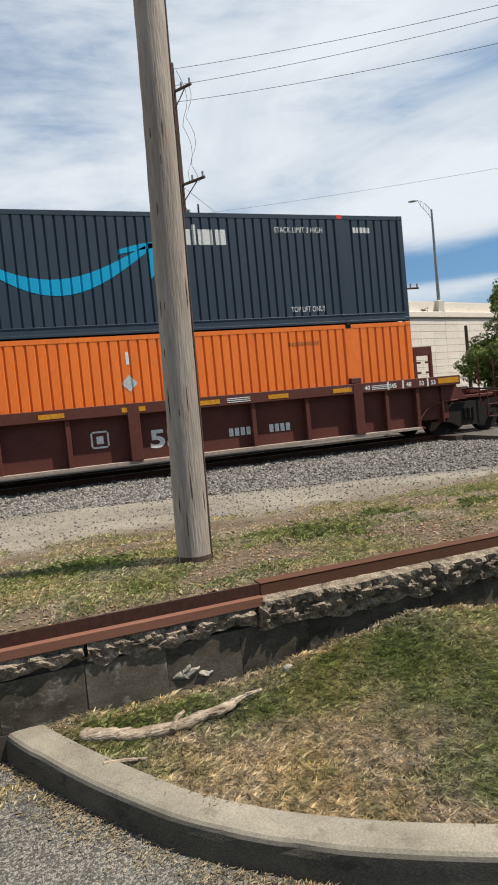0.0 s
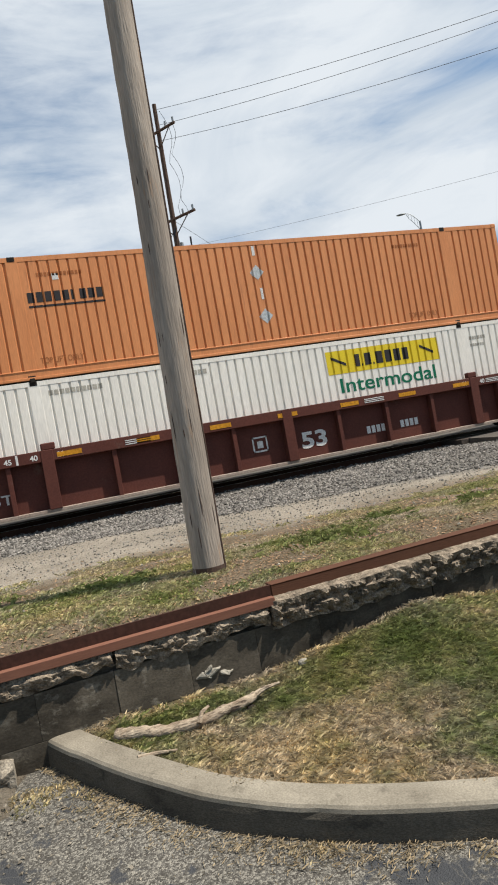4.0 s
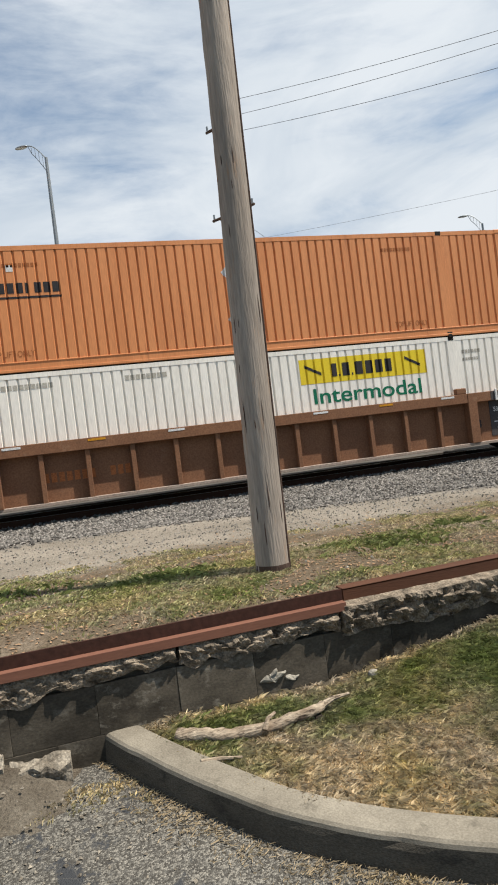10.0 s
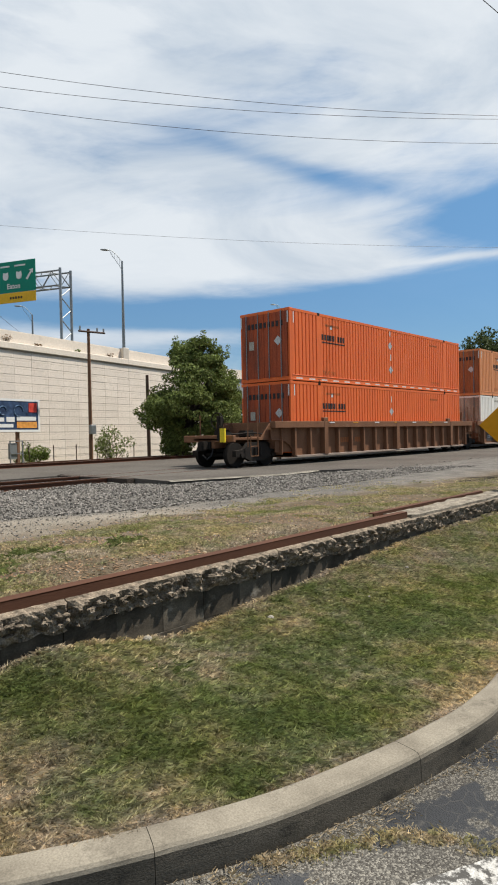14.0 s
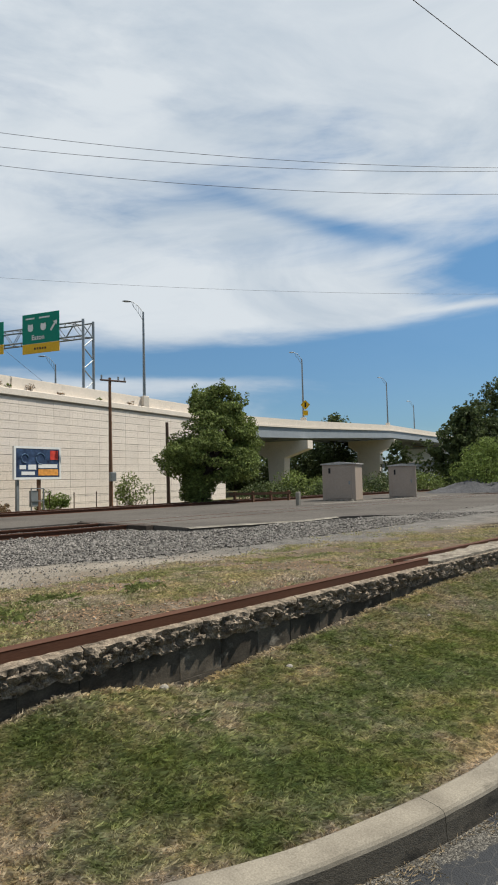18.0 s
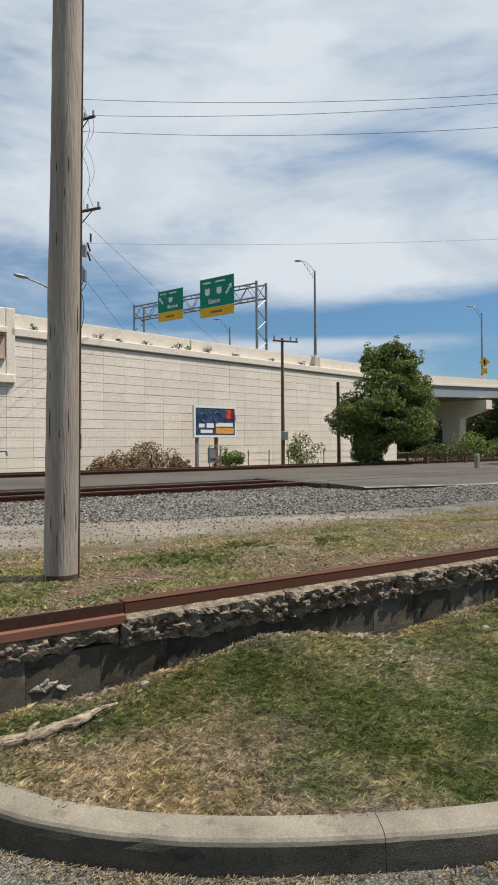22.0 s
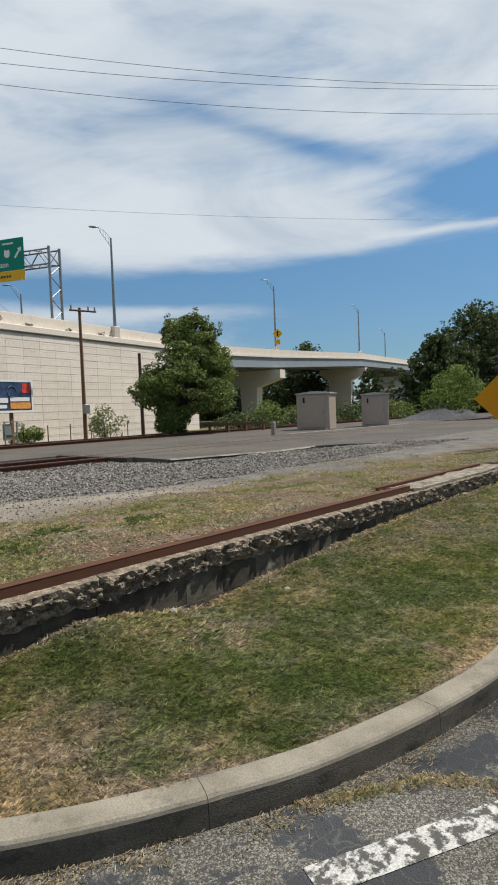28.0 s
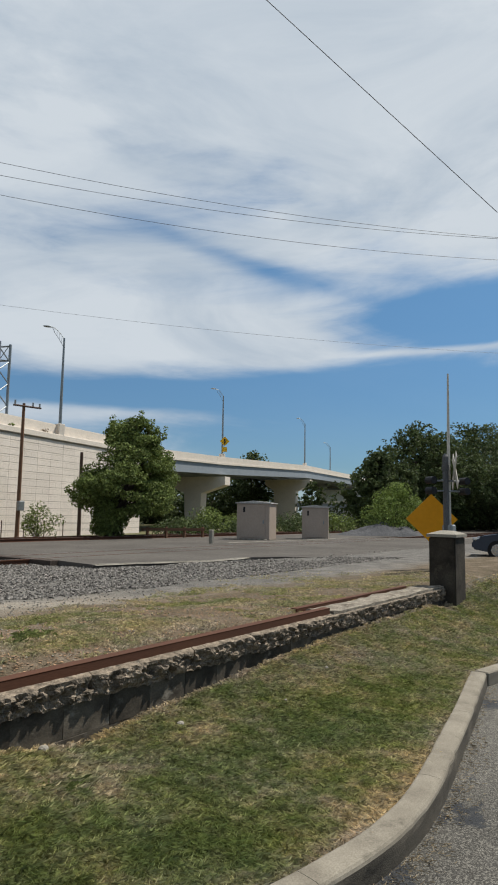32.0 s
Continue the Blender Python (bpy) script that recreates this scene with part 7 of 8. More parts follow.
def build_small_pole():
    p = thing("small_utility_pole", "brown wooden pole with a short crossarm", "utility pole")
    b = hw(16.55, -3.7)
    x, y = b.x, b.y
    part("shaft", tube(bmesh.new(), [(x, y, 0), (x, y, 8.67)], 0.135, 10, 0.09), "brown_pole", p)
    a = part("crossarm", tube(bmesh.new(), [(x - 0.8, y - 0.1, 8.45), (x + 1.2, y - 0.1, 8.5)], 0.065, 6), "dark_pole", p)
    for dx in (-0.7, 0.6, 1.1):
        part("insulator", tube(bmesh.new(), [(x + dx, y - 0.1, 8.5), (x + dx, y - 0.1, 8.78)], 0.06, 6), "galv", a)
    part("meter_box", bevelled(boxes((x - 0.2, x + 0.2, y - 0.35, y - 0.1, 1.9, 2.5)), 0.02), "galv", p)
    p2 = thing("short_pole", "short dark wooden pole among the shrubs", "utility pole")
    q = hw(22.4, -4.0)
    part("shaft", tube(bmesh.new(), [(q.x, q.y, 0), (q.x - 0.05, q.y, 6.1)], 0.14, 10, 0.11), "dark_pole", p2)


def build_billboard():
    b = thing("billboard", "small navy advertising board on two posts", "billboard", pose(*hw(10.65, -1.6, 0), 0, 0, HROT - 2))
    w, z0, h = 3.3, 2.25, 1.72
    part("board", bevelled(boxes((0, w, -0.06, 0.06, z0, z0 + h)), 0.01), "board_blue", b)
    e = 0.13
    part("frame", boxes((-e, 0, -0.08, 0.08, z0 - e, z0 + h + e), (w, w + e, -0.08, 0.08, z0 - e, z0 + h + e), (0, w, -0.08, 0.08, z0 + h, z0 + h + e), (0, w, -0.08, 0.08, z0 - e, z0)), "sign_white", b, "white frame")
    for cx, r0 in ((0.2, 0.26), (0.55, 0.34)):
        part("artwork", tube(bmesh.new(), [(w * cx + r0 * math.cos(u), -0.066, z0 + h * 0.66 + r0 * math.sin(u)) for u in (0.5 * q for q in range(11))], 0.035, 5), "board_glint", b, "dull blue curve of the artwork")
    part("patch", boxes((w * 0.78, w * 0.97, -0.075, -0.062, z0 + h * 0.62, z0 + h * 0.95)), "board_red", b, "red patch")
    part("patch", boxes((w * 0.5, w * 0.97, -0.075, -0.062, z0 + h * 0.06, z0 + h * 0.28)), "board_orange", b, "orange strip")
    bm = boxes((w * 0.5, w * 0.95, -0.075, -0.062, z0 + h * 0.32, z0 + h * 0.46), (w * 0.12, w * 0.42, -0.075, -0.062, z0 + h * 0.08, z0 + h * 0.2), (w * 0.08, w * 0.22, -0.075, -0.062, z0 + h * 0.28, z0 + h * 0.42), (w * 0.27, w * 0.45, -0.075, -0.062, z0 + h * 0.27, z0 + h * 0.44))
    part("legend", bm, "sign_white", b, "white legend as plain bars")
    part("post", bevelled(boxes((0.15, 0.35, 0.06, 0.2, 0, z0 + 0.4)), 0.01), "galv", b)
    part("post", bevelled(boxes((1.75, 1.95, 0.06, 0.22, 0, z0 + 0.4)), 0.01), "brown_pole", b)
    cab = thing("utility_cabinet", "grey metal utility cabinet frame under the board", "cabinet", pose(*hw(11.4, -2.1, 0), 0, 0, HROT))
    part("frame", boxes((0, 0.06, 0, 0.06, 0, 1.6), (0.94, 1.0, 0, 0.06, 0, 1.6), (0, 1, 0, 0.06, 1.54, 1.6), (0, 1, 0, 0.06, 0.8, 0.86)), "galv", cab)
    part("case", bevelled(boxes((0.1, 0.6, 0.07, 0.3, 0.5, 1.45)), 0.02), "galv", cab)
    pip = thing("vent_pipe", "grey pipe fitting standing by the abutment", "pipe")
    q = hw(-1.6, -0.9)
    part("pipe", tube(bmesh.new(), [(q.x, q.y, 0), (q.x, q.y, 1.3), (q.x + 0.1, q.y, 1.45), (q.x + 0.4, q.y, 1.45), (q.x + 0.45, q.y, 1.2)], 0.07, 8), "galv", pip)
    fence = thing("fence", "row of thin posts with wire at the wall's foot", "fence")
    for k in range(9):
        q = hw(13.5 + k * 2.1, -1.4)
        part("post", tube(bmesh.new(), [(q.x, q.y, 0), (q.x, q.y, 1.25)], 0.035, 6), "dark_pole", fence)
    for z in (0.5, 1.0):
        part("wire", tube(bmesh.new(), [hw(13.5, -1.4, z), hw(30.3, -1.4, z)], 0.008, 4), "wire", fence)


def build_boxes():
    for name, x, y, w, d, h, rot in (("signal_hut", 30.3, 22.4, 1.95, 1.7, 2.1, -70), ("signal_hut", 34.2, 20.35, 1.6, 1.2, 1.95, -62)):
        b = thing(name, "dull metal railway signal hut on a low base", "signal hut", pose(x, y, 0.44, 0, 0, rot), group="signal huts")
        part("body", bevelled(boxes((0, w, 0, d, 0.06, h)), 0.015), "steel_box", b)
        bm = prism(bmesh.new(), [(-0.08, h), (w + 0.08, h), (w + 0.08, h + 0.05), (w / 2, h + 0.16), (-0.08, h + 0.05)], -0.08, d + 0.08)
        part("roof", bm, "steel_roof", b, "shallow pitched pale roof")
        part("base", boxes((-0.06, w + 0.06, -0.06, d + 0.06, -0.3, 0.06)), "kerb", b)
        dr = part("door", bevelled(boxes((w * 0.12, w * 0.88, -0.03, 0.0, 0.15, h - 0.1)), 0.008), "steel_box", b)
        part("handle", boxes((w * 0.8, w * 0.84, -0.07, -0.03, 0.95, 1.15)), "galv", dr)
        part("vent", boxes((w * 0.2, w * 0.26, -0.045, -0.03, h - 0.5, h - 0.2)), "black", b)
        for k in range(6):
            part("footing_block", bevelled(boxes((w * k / 6 + 0.06, w * k / 6 + 0.22, -0.26, -0.1, -0.08, 0.09)), 0.03), "capstone", b, "pale footing block")
    rail = thing("guard_fence", "low weathered wooden guard fence beside the tree", "fence")
    for k in range(4):
        x, y = 27.9 + k * 0.95, 27.2 - k * 0.62
        part("post", bevelled(boxes((x - 0.07, x + 0.07, y - 0.07, y + 0.07, 0.1, 1.08)), 0.01), "brown_pole", rail)
    bm = boxes((0, 3.9, -0.12, -0.075, 0.86, 1.02))
    bm.transform(pose(27.6, 27.4, 0, 0, 0, -33.1))
    part("rail", bm, "brown_pole", rail)
    bl = thing("marker_post", "short white concrete marker post", "post")
    part("post", bevelled(boxes((24.5, 24.7, 19.55, 19.75, 0.4, 1.15)), 0.03), "capstone", bl)
    pile = bmesh.new()
    n, m = 40, 16
    rows = []
    for j in range(n):
        r = []
        for k in range(m):
            u, v = j / (n - 1) * 2 - 1, k / (m - 1) * 2 - 1
            x, y = u * 4.2, v * 2.2
            h = max(0, 1 - abs(u) ** 1.5) * max(0, 1 - v * v) * 1.25 * (0.75 + 0.4 * noise.noise((u * 2.5, v * 2, 4)))
            r.append(pile.verts.new((47 + x * 0.7 + y * 0.6, 20.8 - x * 0.55 + y * 0.6, 0.42 + h + 0.05 * noise.noise((x * 3, y * 3, 1)))))
        rows.append(r)
    for a, b in zip(rows, rows[1:]):
        for k in range(m - 1):
            pile.faces.new((a[k], b[k], b[k + 1], a[k + 1]))
    tagged(part("gravel_pile", pile, "gravel_pile"), "low heap of loose grey gravel by the track", "gravel pile", kind="stuff")


GATE = []


def build_signal():
    s = thing("crossing_signal", "grey railway crossing signal mast with flashers", "crossing signal")
    x, y = 15.2, 4.98
    part("mast", tube(bmesh.new(), [(x, y, 0.5), (x, y, 3.35)], 0.068, 10), "mast_grey", s)
    part("base", bevelled(boxes((x - 0.2, x + 0.2, y - 0.2, y + 0.2, 0.4, 0.75)), 0.03), "galv", s)
    # the gate arm swings up beside the mast once the train has gone
    gate = part("gate_arm", tube(bmesh.new(), [(0, 0, -0.12), (0, 0, 3.5)], 0.055, 8, 0.022), "gate_white", s, "pale gate arm on a pivot")
    part("counterweight", bevelled(boxes((-0.15, 0.15, -0.12, 0.12, -0.55, -0.1)), 0.03), "galv", gate)
    gate.matrix_basis = pose(x + 0.1, y - 0.03, 1.85)
    GATE.append((gate, (x + 0.1, y - 0.03, 1.85)))
    for z in (2.77, 2.53):
        arm = part("flasher_arm", tube(bmesh.new(), [(x - 0.42, y + 0.32, z), (x + 0.42, y - 0.32, z)], 0.024, 6), "galv", s)
        for sg in (-1, 1):
            c = Vector((x + 0.36 * sg, y - 0.27 * sg, z))
            part("flasher", tube(bmesh.new(), [c - Vector((0.10, 0.16, 0)), c + Vector((0.03, 0.05, 0))], 0.085, 12), "black", arm, "black flasher hood")
    for sg in (-1, 1):
        bm = bevelled(boxes((-0.52, 0.52, -0.008, 0.008, -0.1, 0.1)), 0.004)
        bm.transform(pose(x + 0.06, y - 0.2, 3.0, 0, 0, 26) @ pose(0, 0, 0, 0, 45 * sg, 0) @ pose(0, 0.009 * sg, 0))
        part("crossbuck", bm, "gate_white", s, "weathered white crossbuck board")
    part("collar", tube(bmesh.new(), [(x, y, 3.02), (x, y, 3.14)], 0.085, 12), "mast_grey", s)
    part("finial", tube(bmesh.new(), [(x, y, 3.34), (x, y, 3.42)], 0.075, 10, 0.02), "mast_grey", s)
    d = thing("diamond_sign", "amber diamond warning sign on a post", "warning sign", pose(15.85, 5.57, 0, 0, 0, -66))
    bm = prism(bmesh.new(), [(0, 1.25), (0.62, 1.87), (0, 2.49), (-0.62, 1.87)], -0.01, 0.01)
    part("plate", bm, "sign_orange", d)
    part("post", bevelled(boxes((-0.03, 0.03, 0.012, 0.06, 0.3, 2.4)), 0.005), "galv", d)


def build_lamp_sign():
    q = hw(56.0, -0.1, 10.75)
    s = thing("arrow_sign", "small yellow diamond sign on a highway lamp post", "warning sign", pose(q.x, q.y, q.z, 0, 0, -40))
    part("plate", prism(bmesh.new(), [(0, -0.6), (0.6, 0), (0, 0.6), (-0.6, 0)], -0.02, 0.02), "sign_yellow", s)
    part("plaque", boxes((-0.3, 0.3, -0.02, 0.02, -1.3, -0.7)), "sign_yellow", s)
    part("arrow", boxes((-0.1, 0.1, -0.03, -0.021, -0.3, 0.3)), "mark_black", s)


def build_car():
    car = thing("car", "dark blue saloon car on the road", "car", pose(23.6, 6.85, 0.51, 0, 0, -80))
    prof = [(0.02, 0.35), (0.0, 0.62), (0.25, 0.78), (1.25, 0.92), (2.0, 1.38), (3.3, 1.42), (4.1, 1.02), (4.6, 0.95), (4.65, 0.4), (4.0, 0.25), (0.6, 0.25)]
    bm = prism(bmesh.new(), prof, -0.88, 0.88)
    part("body", bevelled(bm, 0.06, 2), "car_paint", car, smooth=False)
    part("windscreen", prism(bmesh.new(), [(1.36, 0.95), (2.02, 1.36), (2.06, 1.35), (1.5, 0.95)], -0.75, 0.75), "glass", car)
    for s in (-1, 1):
        part("side_window", prism(bmesh.new(), [(1.6, 0.98), (2.1, 1.33), (3.2, 1.36), (3.75, 1.02)], s * 0.885 - 0.004, s * 0.885 + 0.004), "glass", car)
        part("headlight", bevelled(boxes((0.03, 0.3, s * 0.7 - 0.16, s * 0.7 + 0.16, 0.62, 0.74)), 0.03), "chrome", car)
        for x in (0.85, 3.75):
            w = part("wheel", tube(bmesh.new(), [(x, s * 0.72, 0.33), (x, s * 0.9, 0.33)], 0.33, 24), "tyre", car)
            part("rim", tube(bmesh.new(), [(x, s * 0.9 - 0.005, 0.33), (x, s * 0.9 + 0.008, 0.33)], 0.21, 16), "chrome", w)


# ---- plants ----


def leaves(rng, centres, count, size, flat=0.6):
    """Many small bent leaf blades round clump centres (centre, radii)."""
    verts, faces = [], []
    weights = [r[0] * r[1] + r[1] * r[2] for _, r in centres]
    tot = sum(weights)
    for (c, r), w in zip(centres, weights):
        for _ in range(max(3, int(count * w / tot))):
            d = Vector((rng.gauss(0, 1), rng.gauss(0, 1), rng.gauss(0, 1))).normalized() * rng.uniform(0.55, 1.0) ** 0.6
            p = Vector((c[0] + d.x * r[0], c[1] + d.y * r[1], c[2] + d.z * r[2]))
            s = size * rng.uniform(0.6, 1.35)
            nrm = (d + Vector((rng.gauss(0, 0.6), rng.gauss(0, 0.6), rng.gauss(0.4, 0.6)))).normalized()
            a = nrm.orthogonal().normalized()
            a.rotate(Matrix.Rotation(rng.uniform(0, 6.28), 3, nrm))
            b = nrm.cross(a)
            k = len(verts)
            verts += [p - a * s * 0.5, p + b * s * flat * 0.5 + nrm * s * 0.12, p + a * s * 0.55 - nrm * s * 0.1, p - b * s * flat * 0.5 + nrm * s * 0.12]
            faces += [(k, k + 1, k + 2), (k, k + 2, k + 3)]
    return verts, faces


def tree(name, label, x, y, z, h, w, seed, mat, n_limbs=60, count=7000, size=0.3, trunk=0.2, low=0.18, lean=0.0, widest=0.5, sharp=0.7):
    """Trunk, limbs that rise and spread, and sprays of leaves along their outer parts; the crown is widest at the given share of its height."""
    rng = random.Random(seed)
    t = thing(name, label, "tree", Matrix.Translation((x, y, z)))
    bm = bmesh.new()
    tube(bm, [(0, 0, -0.3), (0.1, 0.05, h * 0.15), (0.05 + lean * 0.3, 0, h * 0.4), (lean * 0.6, 0.1, h * 0.75), (lean * 0.8, 0, h * 0.93)], trunk, 9, trunk * 0.12)
    part("trunk", bm, "bark", t)
    centres = []
    limbs = bmesh.new()
    for k in range(n_limbs):
        v = low + (1.0 - low) * ((k + rng.random()) / n_limbs)
        c = (v - low) / (1 - low)
        prof = (c / widest) ** 0.45 if c < widest else max(0.04, 1 - ((c - widest) / (1 - widest)) ** (1 / sharp))
        u = k * 2.4 + rng.uniform(-0.5, 0.5)
        rad = w / 2 * prof * rng.uniform(0.72, 1.05) * (0.88 + 0.75 * noise.noise((math.cos(u) * 1.1, math.sin(u) * 1.1, seed + v * 2.6)))
        tip = Vector((math.cos(u) * rad + lean * v, math.sin(u) * rad, h * v + h * 0.04 * rng.random()))
        root = Vector((lean * 0.8 * v, 0, h * max(0.1, v - 0.10 - 0.35 * rad / w)))
        if k % 2 == 0:
            tube(limbs, [root, root.lerp(tip, 0.5) - Vector((0, 0, 0.03 * h * prof)), tip], trunk * 0.22, 5, 0.012)
        for j in range(4):
            q = rng.uniform(0.35, 1.0) ** 0.7
            p = root.lerp(tip, q) + Vector((rng.gauss(0, 0.05), rng.gauss(0, 0.05), rng.gauss(0, 0.035))) * w
            s = w * rng.uniform(0.025, 0.07) * (1.15 - 0.5 * c)
            centres.append((p, (s * 1.2, s * 1.2, s * 0.75)))
        # a sprig poking out of the outline
        p = tip + Vector((math.cos(u), math.sin(u), rng.uniform(0.2, 1.2))) * w * rng.uniform(0.01, 0.05)
        s = w * rng.uniform(0.018, 0.035)
        centres.append((p, (s, s, s * 1.3)))
    part("branchwork", limbs, "bark", t)
    vs, fs = leaves(rng, centres, count, size)
    me = bpy.data.meshes.new("crown")
    me.from_pydata(vs, [], fs)
    me.materials.append(M[mat])
    new("crown", me).parent = t
    return t


def broad_tree(label, x, y, z, sides, h, seed, mat, clumps, count, size, trunk):
    """A tree with a flat-topped, wind-leaned crown; sides: height, reach to one side and to the other."""
    rng = random.Random(seed)
    t = thing("tree", label, "tree", Matrix.Translation((x, y, z)))
    lo = [(a, b) for a, b, c in sides]
    hi = [(a, c) for a, b, c in sides]
    stems = bmesh.new()
    centres = []
    for k in range(5):
        u = k * 1.3
        tip = Vector((lerp_table(lo, h * 0.8) * (1 - k / 4) + lerp_table(hi, h * 0.8) * k / 4, rng.uniform(-1.2, 1.2), h * 0.85))
        foot = Vector((0.28 * math.cos(u), 0.28 * math.sin(u), -0.3))
        tube(stems, [foot, foot.lerp(tip, 0.3) + Vector((0, 0, 0.5)), foot.lerp(tip, 0.65) + Vector((0, 0, 0.4)), tip], trunk * rng.uniform(0.6, 1.0), 8, 0.03)
    part("trunk", stems, "bark", t)
    limbs = bmesh.new()
    for k in range(clumps):
        v = h * (0.06 + 0.94 * rng.random() ** 0.8)
        a, b = lerp_table(lo, v), lerp_table(hi, v)
        mid, half = (a + b) / 2, (b - a) / 2
        u = rng.uniform(0, 6.28)
        r = rng.uniform(0.3, 1.08) ** 0.5
        p = Vector((mid + math.cos(u) * half * r, math.sin(u) * half * 0.85 * r, v))
        if noise.noise((p.x * 0.7, p.y * 0.7, p.z * 0.9 + seed)) < -0.12:
            continue
        s = rng.uniform(0.32, 0.8) * (0.6 + 0.5 * min(1.0, half / 3))
        centres.append((p, (s * 1.25, s * 1.25, s * 0.6)))
        if r > 0.85 and k % 2:
            q = p + Vector((math.cos(u) * 0.4, math.sin(u) * 0.4, rng.uniform(0.1, 0.5)))
            centres.append((q, (s * 0.4, s * 0.4, s * 0.55)))
        if k % 3 == 0:
            root = Vector((mid * 0.5 * v / h, 0, max(0.4, v * 0.55)))
            tube(limbs, [root, root.lerp(p, 0.55) + Vector((0, 0, 0.15)), p], 0.06, 5, 0.012)
    # ivy and suckers close round the stems
    for k in range(46):
        v = rng.uniform(0.2, h * 0.42)
        centres.append((Vector((rng.uniform(-0.75, 0.55) - 0.12 * v, rng.uniform(-0.8, 0.8), v)), (0.4, 0.4, 0.34)))
    part("branchwork", limbs, "bark", t)
    vs, fs = leaves(rng, centres, count, size)
    me = bpy.data.meshes.new("crown")
    me.from_pydata(vs, [], fs)
    me.materials.append(M[mat])
    new("crown", me).parent = t
    return t


def bush(name, label, x, y, z, w, h, seed, mat, count=700, size=0.18, n=14):
    rng = random.Random(seed)
    b = thing(name, label, "shrub", Matrix.Translation((x, y, z)))
    bm = bmesh.new()
    centres = []
    for k in range(n):
        u = rng.uniform(0, 6.28)
        r = rng.uniform(0.1, 1)
        c = Vector((math.cos(u) * r * w / 2, math.sin(u) * r * w / 2.6, h * rng.uniform(0.25, 1.0) * (1 - 0.4 * r)))
        tube(bm, [(c.x * 0.2, c.y * 0.2, -0.1), (c.x * 0.7, c.y * 0.7, c.z * 0.6), c], 0.02, 4, 0.008)
        s = w * rng.uniform(0.10, 0.2)
        centres.append((c, (s, s, s * 0.8)))
    part("stem", bm, "bark", b)
    vs, fs = leaves(rng, centres, count, size)
    me = bpy.data.meshes.new("foliage")
    me.from_pydata(vs, [], fs)
    me.materials.append(M[mat])
    new("foliage", me).parent = b
    return b


def build_plants():
    broad_tree("leafy green tree with low hanging boughs before the highway wall", 25.6, 28.05, 0.4,
               ((0.2, -0.5, 0.7), (0.9, -0.8, 0.8), (1.5, -0.9, 0.9), (1.7, -1.5, 3.7), (2.3, -1.9, 4.1), (3.0, -1.6, 4.5), (3.6, -1.0, 4.4), (4.6, -0.5, 3.8), (5.3, 0.4, 3.7), (6.3, 0.8, 3.6), (6.8, 0.8, 3.3), (7.1, 0.8, 1.7), (7.6, 0.9, 1.3)), 7.5, 5, "leaf", 420, 60000, 0.15, 0.3)
    for k, (x, y, h, w) in enumerate(((61.5, 27.5, 8.3, 8.4), (70.5, 27.2, 11.8, 13), (75, 26, 11.2, 14), (84, 25, 13.2, 15), (96, 25, 14.5, 16), (108, 22, 15.5, 18), (78, 17.5, 10.5, 12), (90, 13, 12.5, 14))):
        tree("tree", "dense round-headed green tree beyond the crossing", x, y, 0, h, w, 20 + k, "leaf_dark", 150, 20000, 0.34, 0.3, 0.05, 0.0, 0.42, 0.42)
    for k, (s, d, h, w) in enumerate(((62, 22, 10, 11), (70, 26, 11, 12), (80, 24, 10, 12), (92, 26, 12, 13), (104, 24, 11, 13), (118, 26, 12, 14), (135, 25, 13, 15), (50, 24, 9, 10))):
        q = hw(s, d)
        tree("tree", "dark green tree behind the viaduct", q.x, q.y, 0, h, w * 1.15, 50 + k, "leaf_dark", 70, 4200, 0.65, 0.3, 0.04, 0.0, 0.4, 0.45)
    tree("tree", "small dark tree under the viaduct", 60, 34.6, 0, 5.4, 3.6, 71, "leaf_dark", 90, 4500, 0.26, 0.15, 0.1, 0.0, 0.5, 0.5)
    tree("tree", "tall dark tree showing over the viaduct", 104, 74, 0, 13.6, 13.0, 72, "leaf_dark", 170, 8000, 0.55, 0.3, 0.1, 0.0, 0.5, 0.5)
    bush("shrub", "dark scrub under the far overpass", 108, 52, 0, 20, 3.4, 73, "leaf_dark", 2500, 0.5, 40)
    bush("shrub", "light green shrub beside the gravel heap", 49.3, 20.9, 0.3, 5.2, 4.6, 2, "leaf_light", 6000, 0.18, 34)
    for k, (s, d, w, h, mat) in enumerate(((18.9, -3.4, 2.8, 2.3, "leaf"), (8.0, -1.0, 3.2, 1.9, "leaf_dry"), (6.0, -0.9, 2.6, 1.3, "leaf_dry"), (14.0, -1.2, 2.2, 1.7, "leaf_light"), (4.6, -0.9, 2.0, 0.9, "leaf_dry"), (9.8, -1.0, 1.4, 1.0, "leaf_dry"))):
        q = hw(s, d)
        bush("shrub", "straggling shrub at the foot of the highway wall" if mat != "leaf_dry" else "dry brown weeds at the foot of the highway wall", q.x, q.y, 0, w, h, 80 + k, mat, 1500, 0.14, 24)
    for k, (sx, w, h) in enumerate(((0.9, 0.5, 0.45), (2.4, 0.6, 0.25), (4.9, 0.9, 0.4), (6.2, 0.5, 0.2), (8.3, 0.6, 0.3), (10.6, 0.8, 0.45), (11.6, 0.4, 0.3), (13.4, 0.7, 0.5), (16.0, 0.5, 0.25), (19.8, 0.6, 0.3), (23.3, 0.6, 0.3))):
        q = hw(sx, 0.1, 7.77)
        bush("weed", "small dry weed growing on the parapet ledge", q.x, q.y, q.z, w, h, 140 + k, "leaf_dry" if k % 3 else "leaf_light", 90, 0.09, 8)
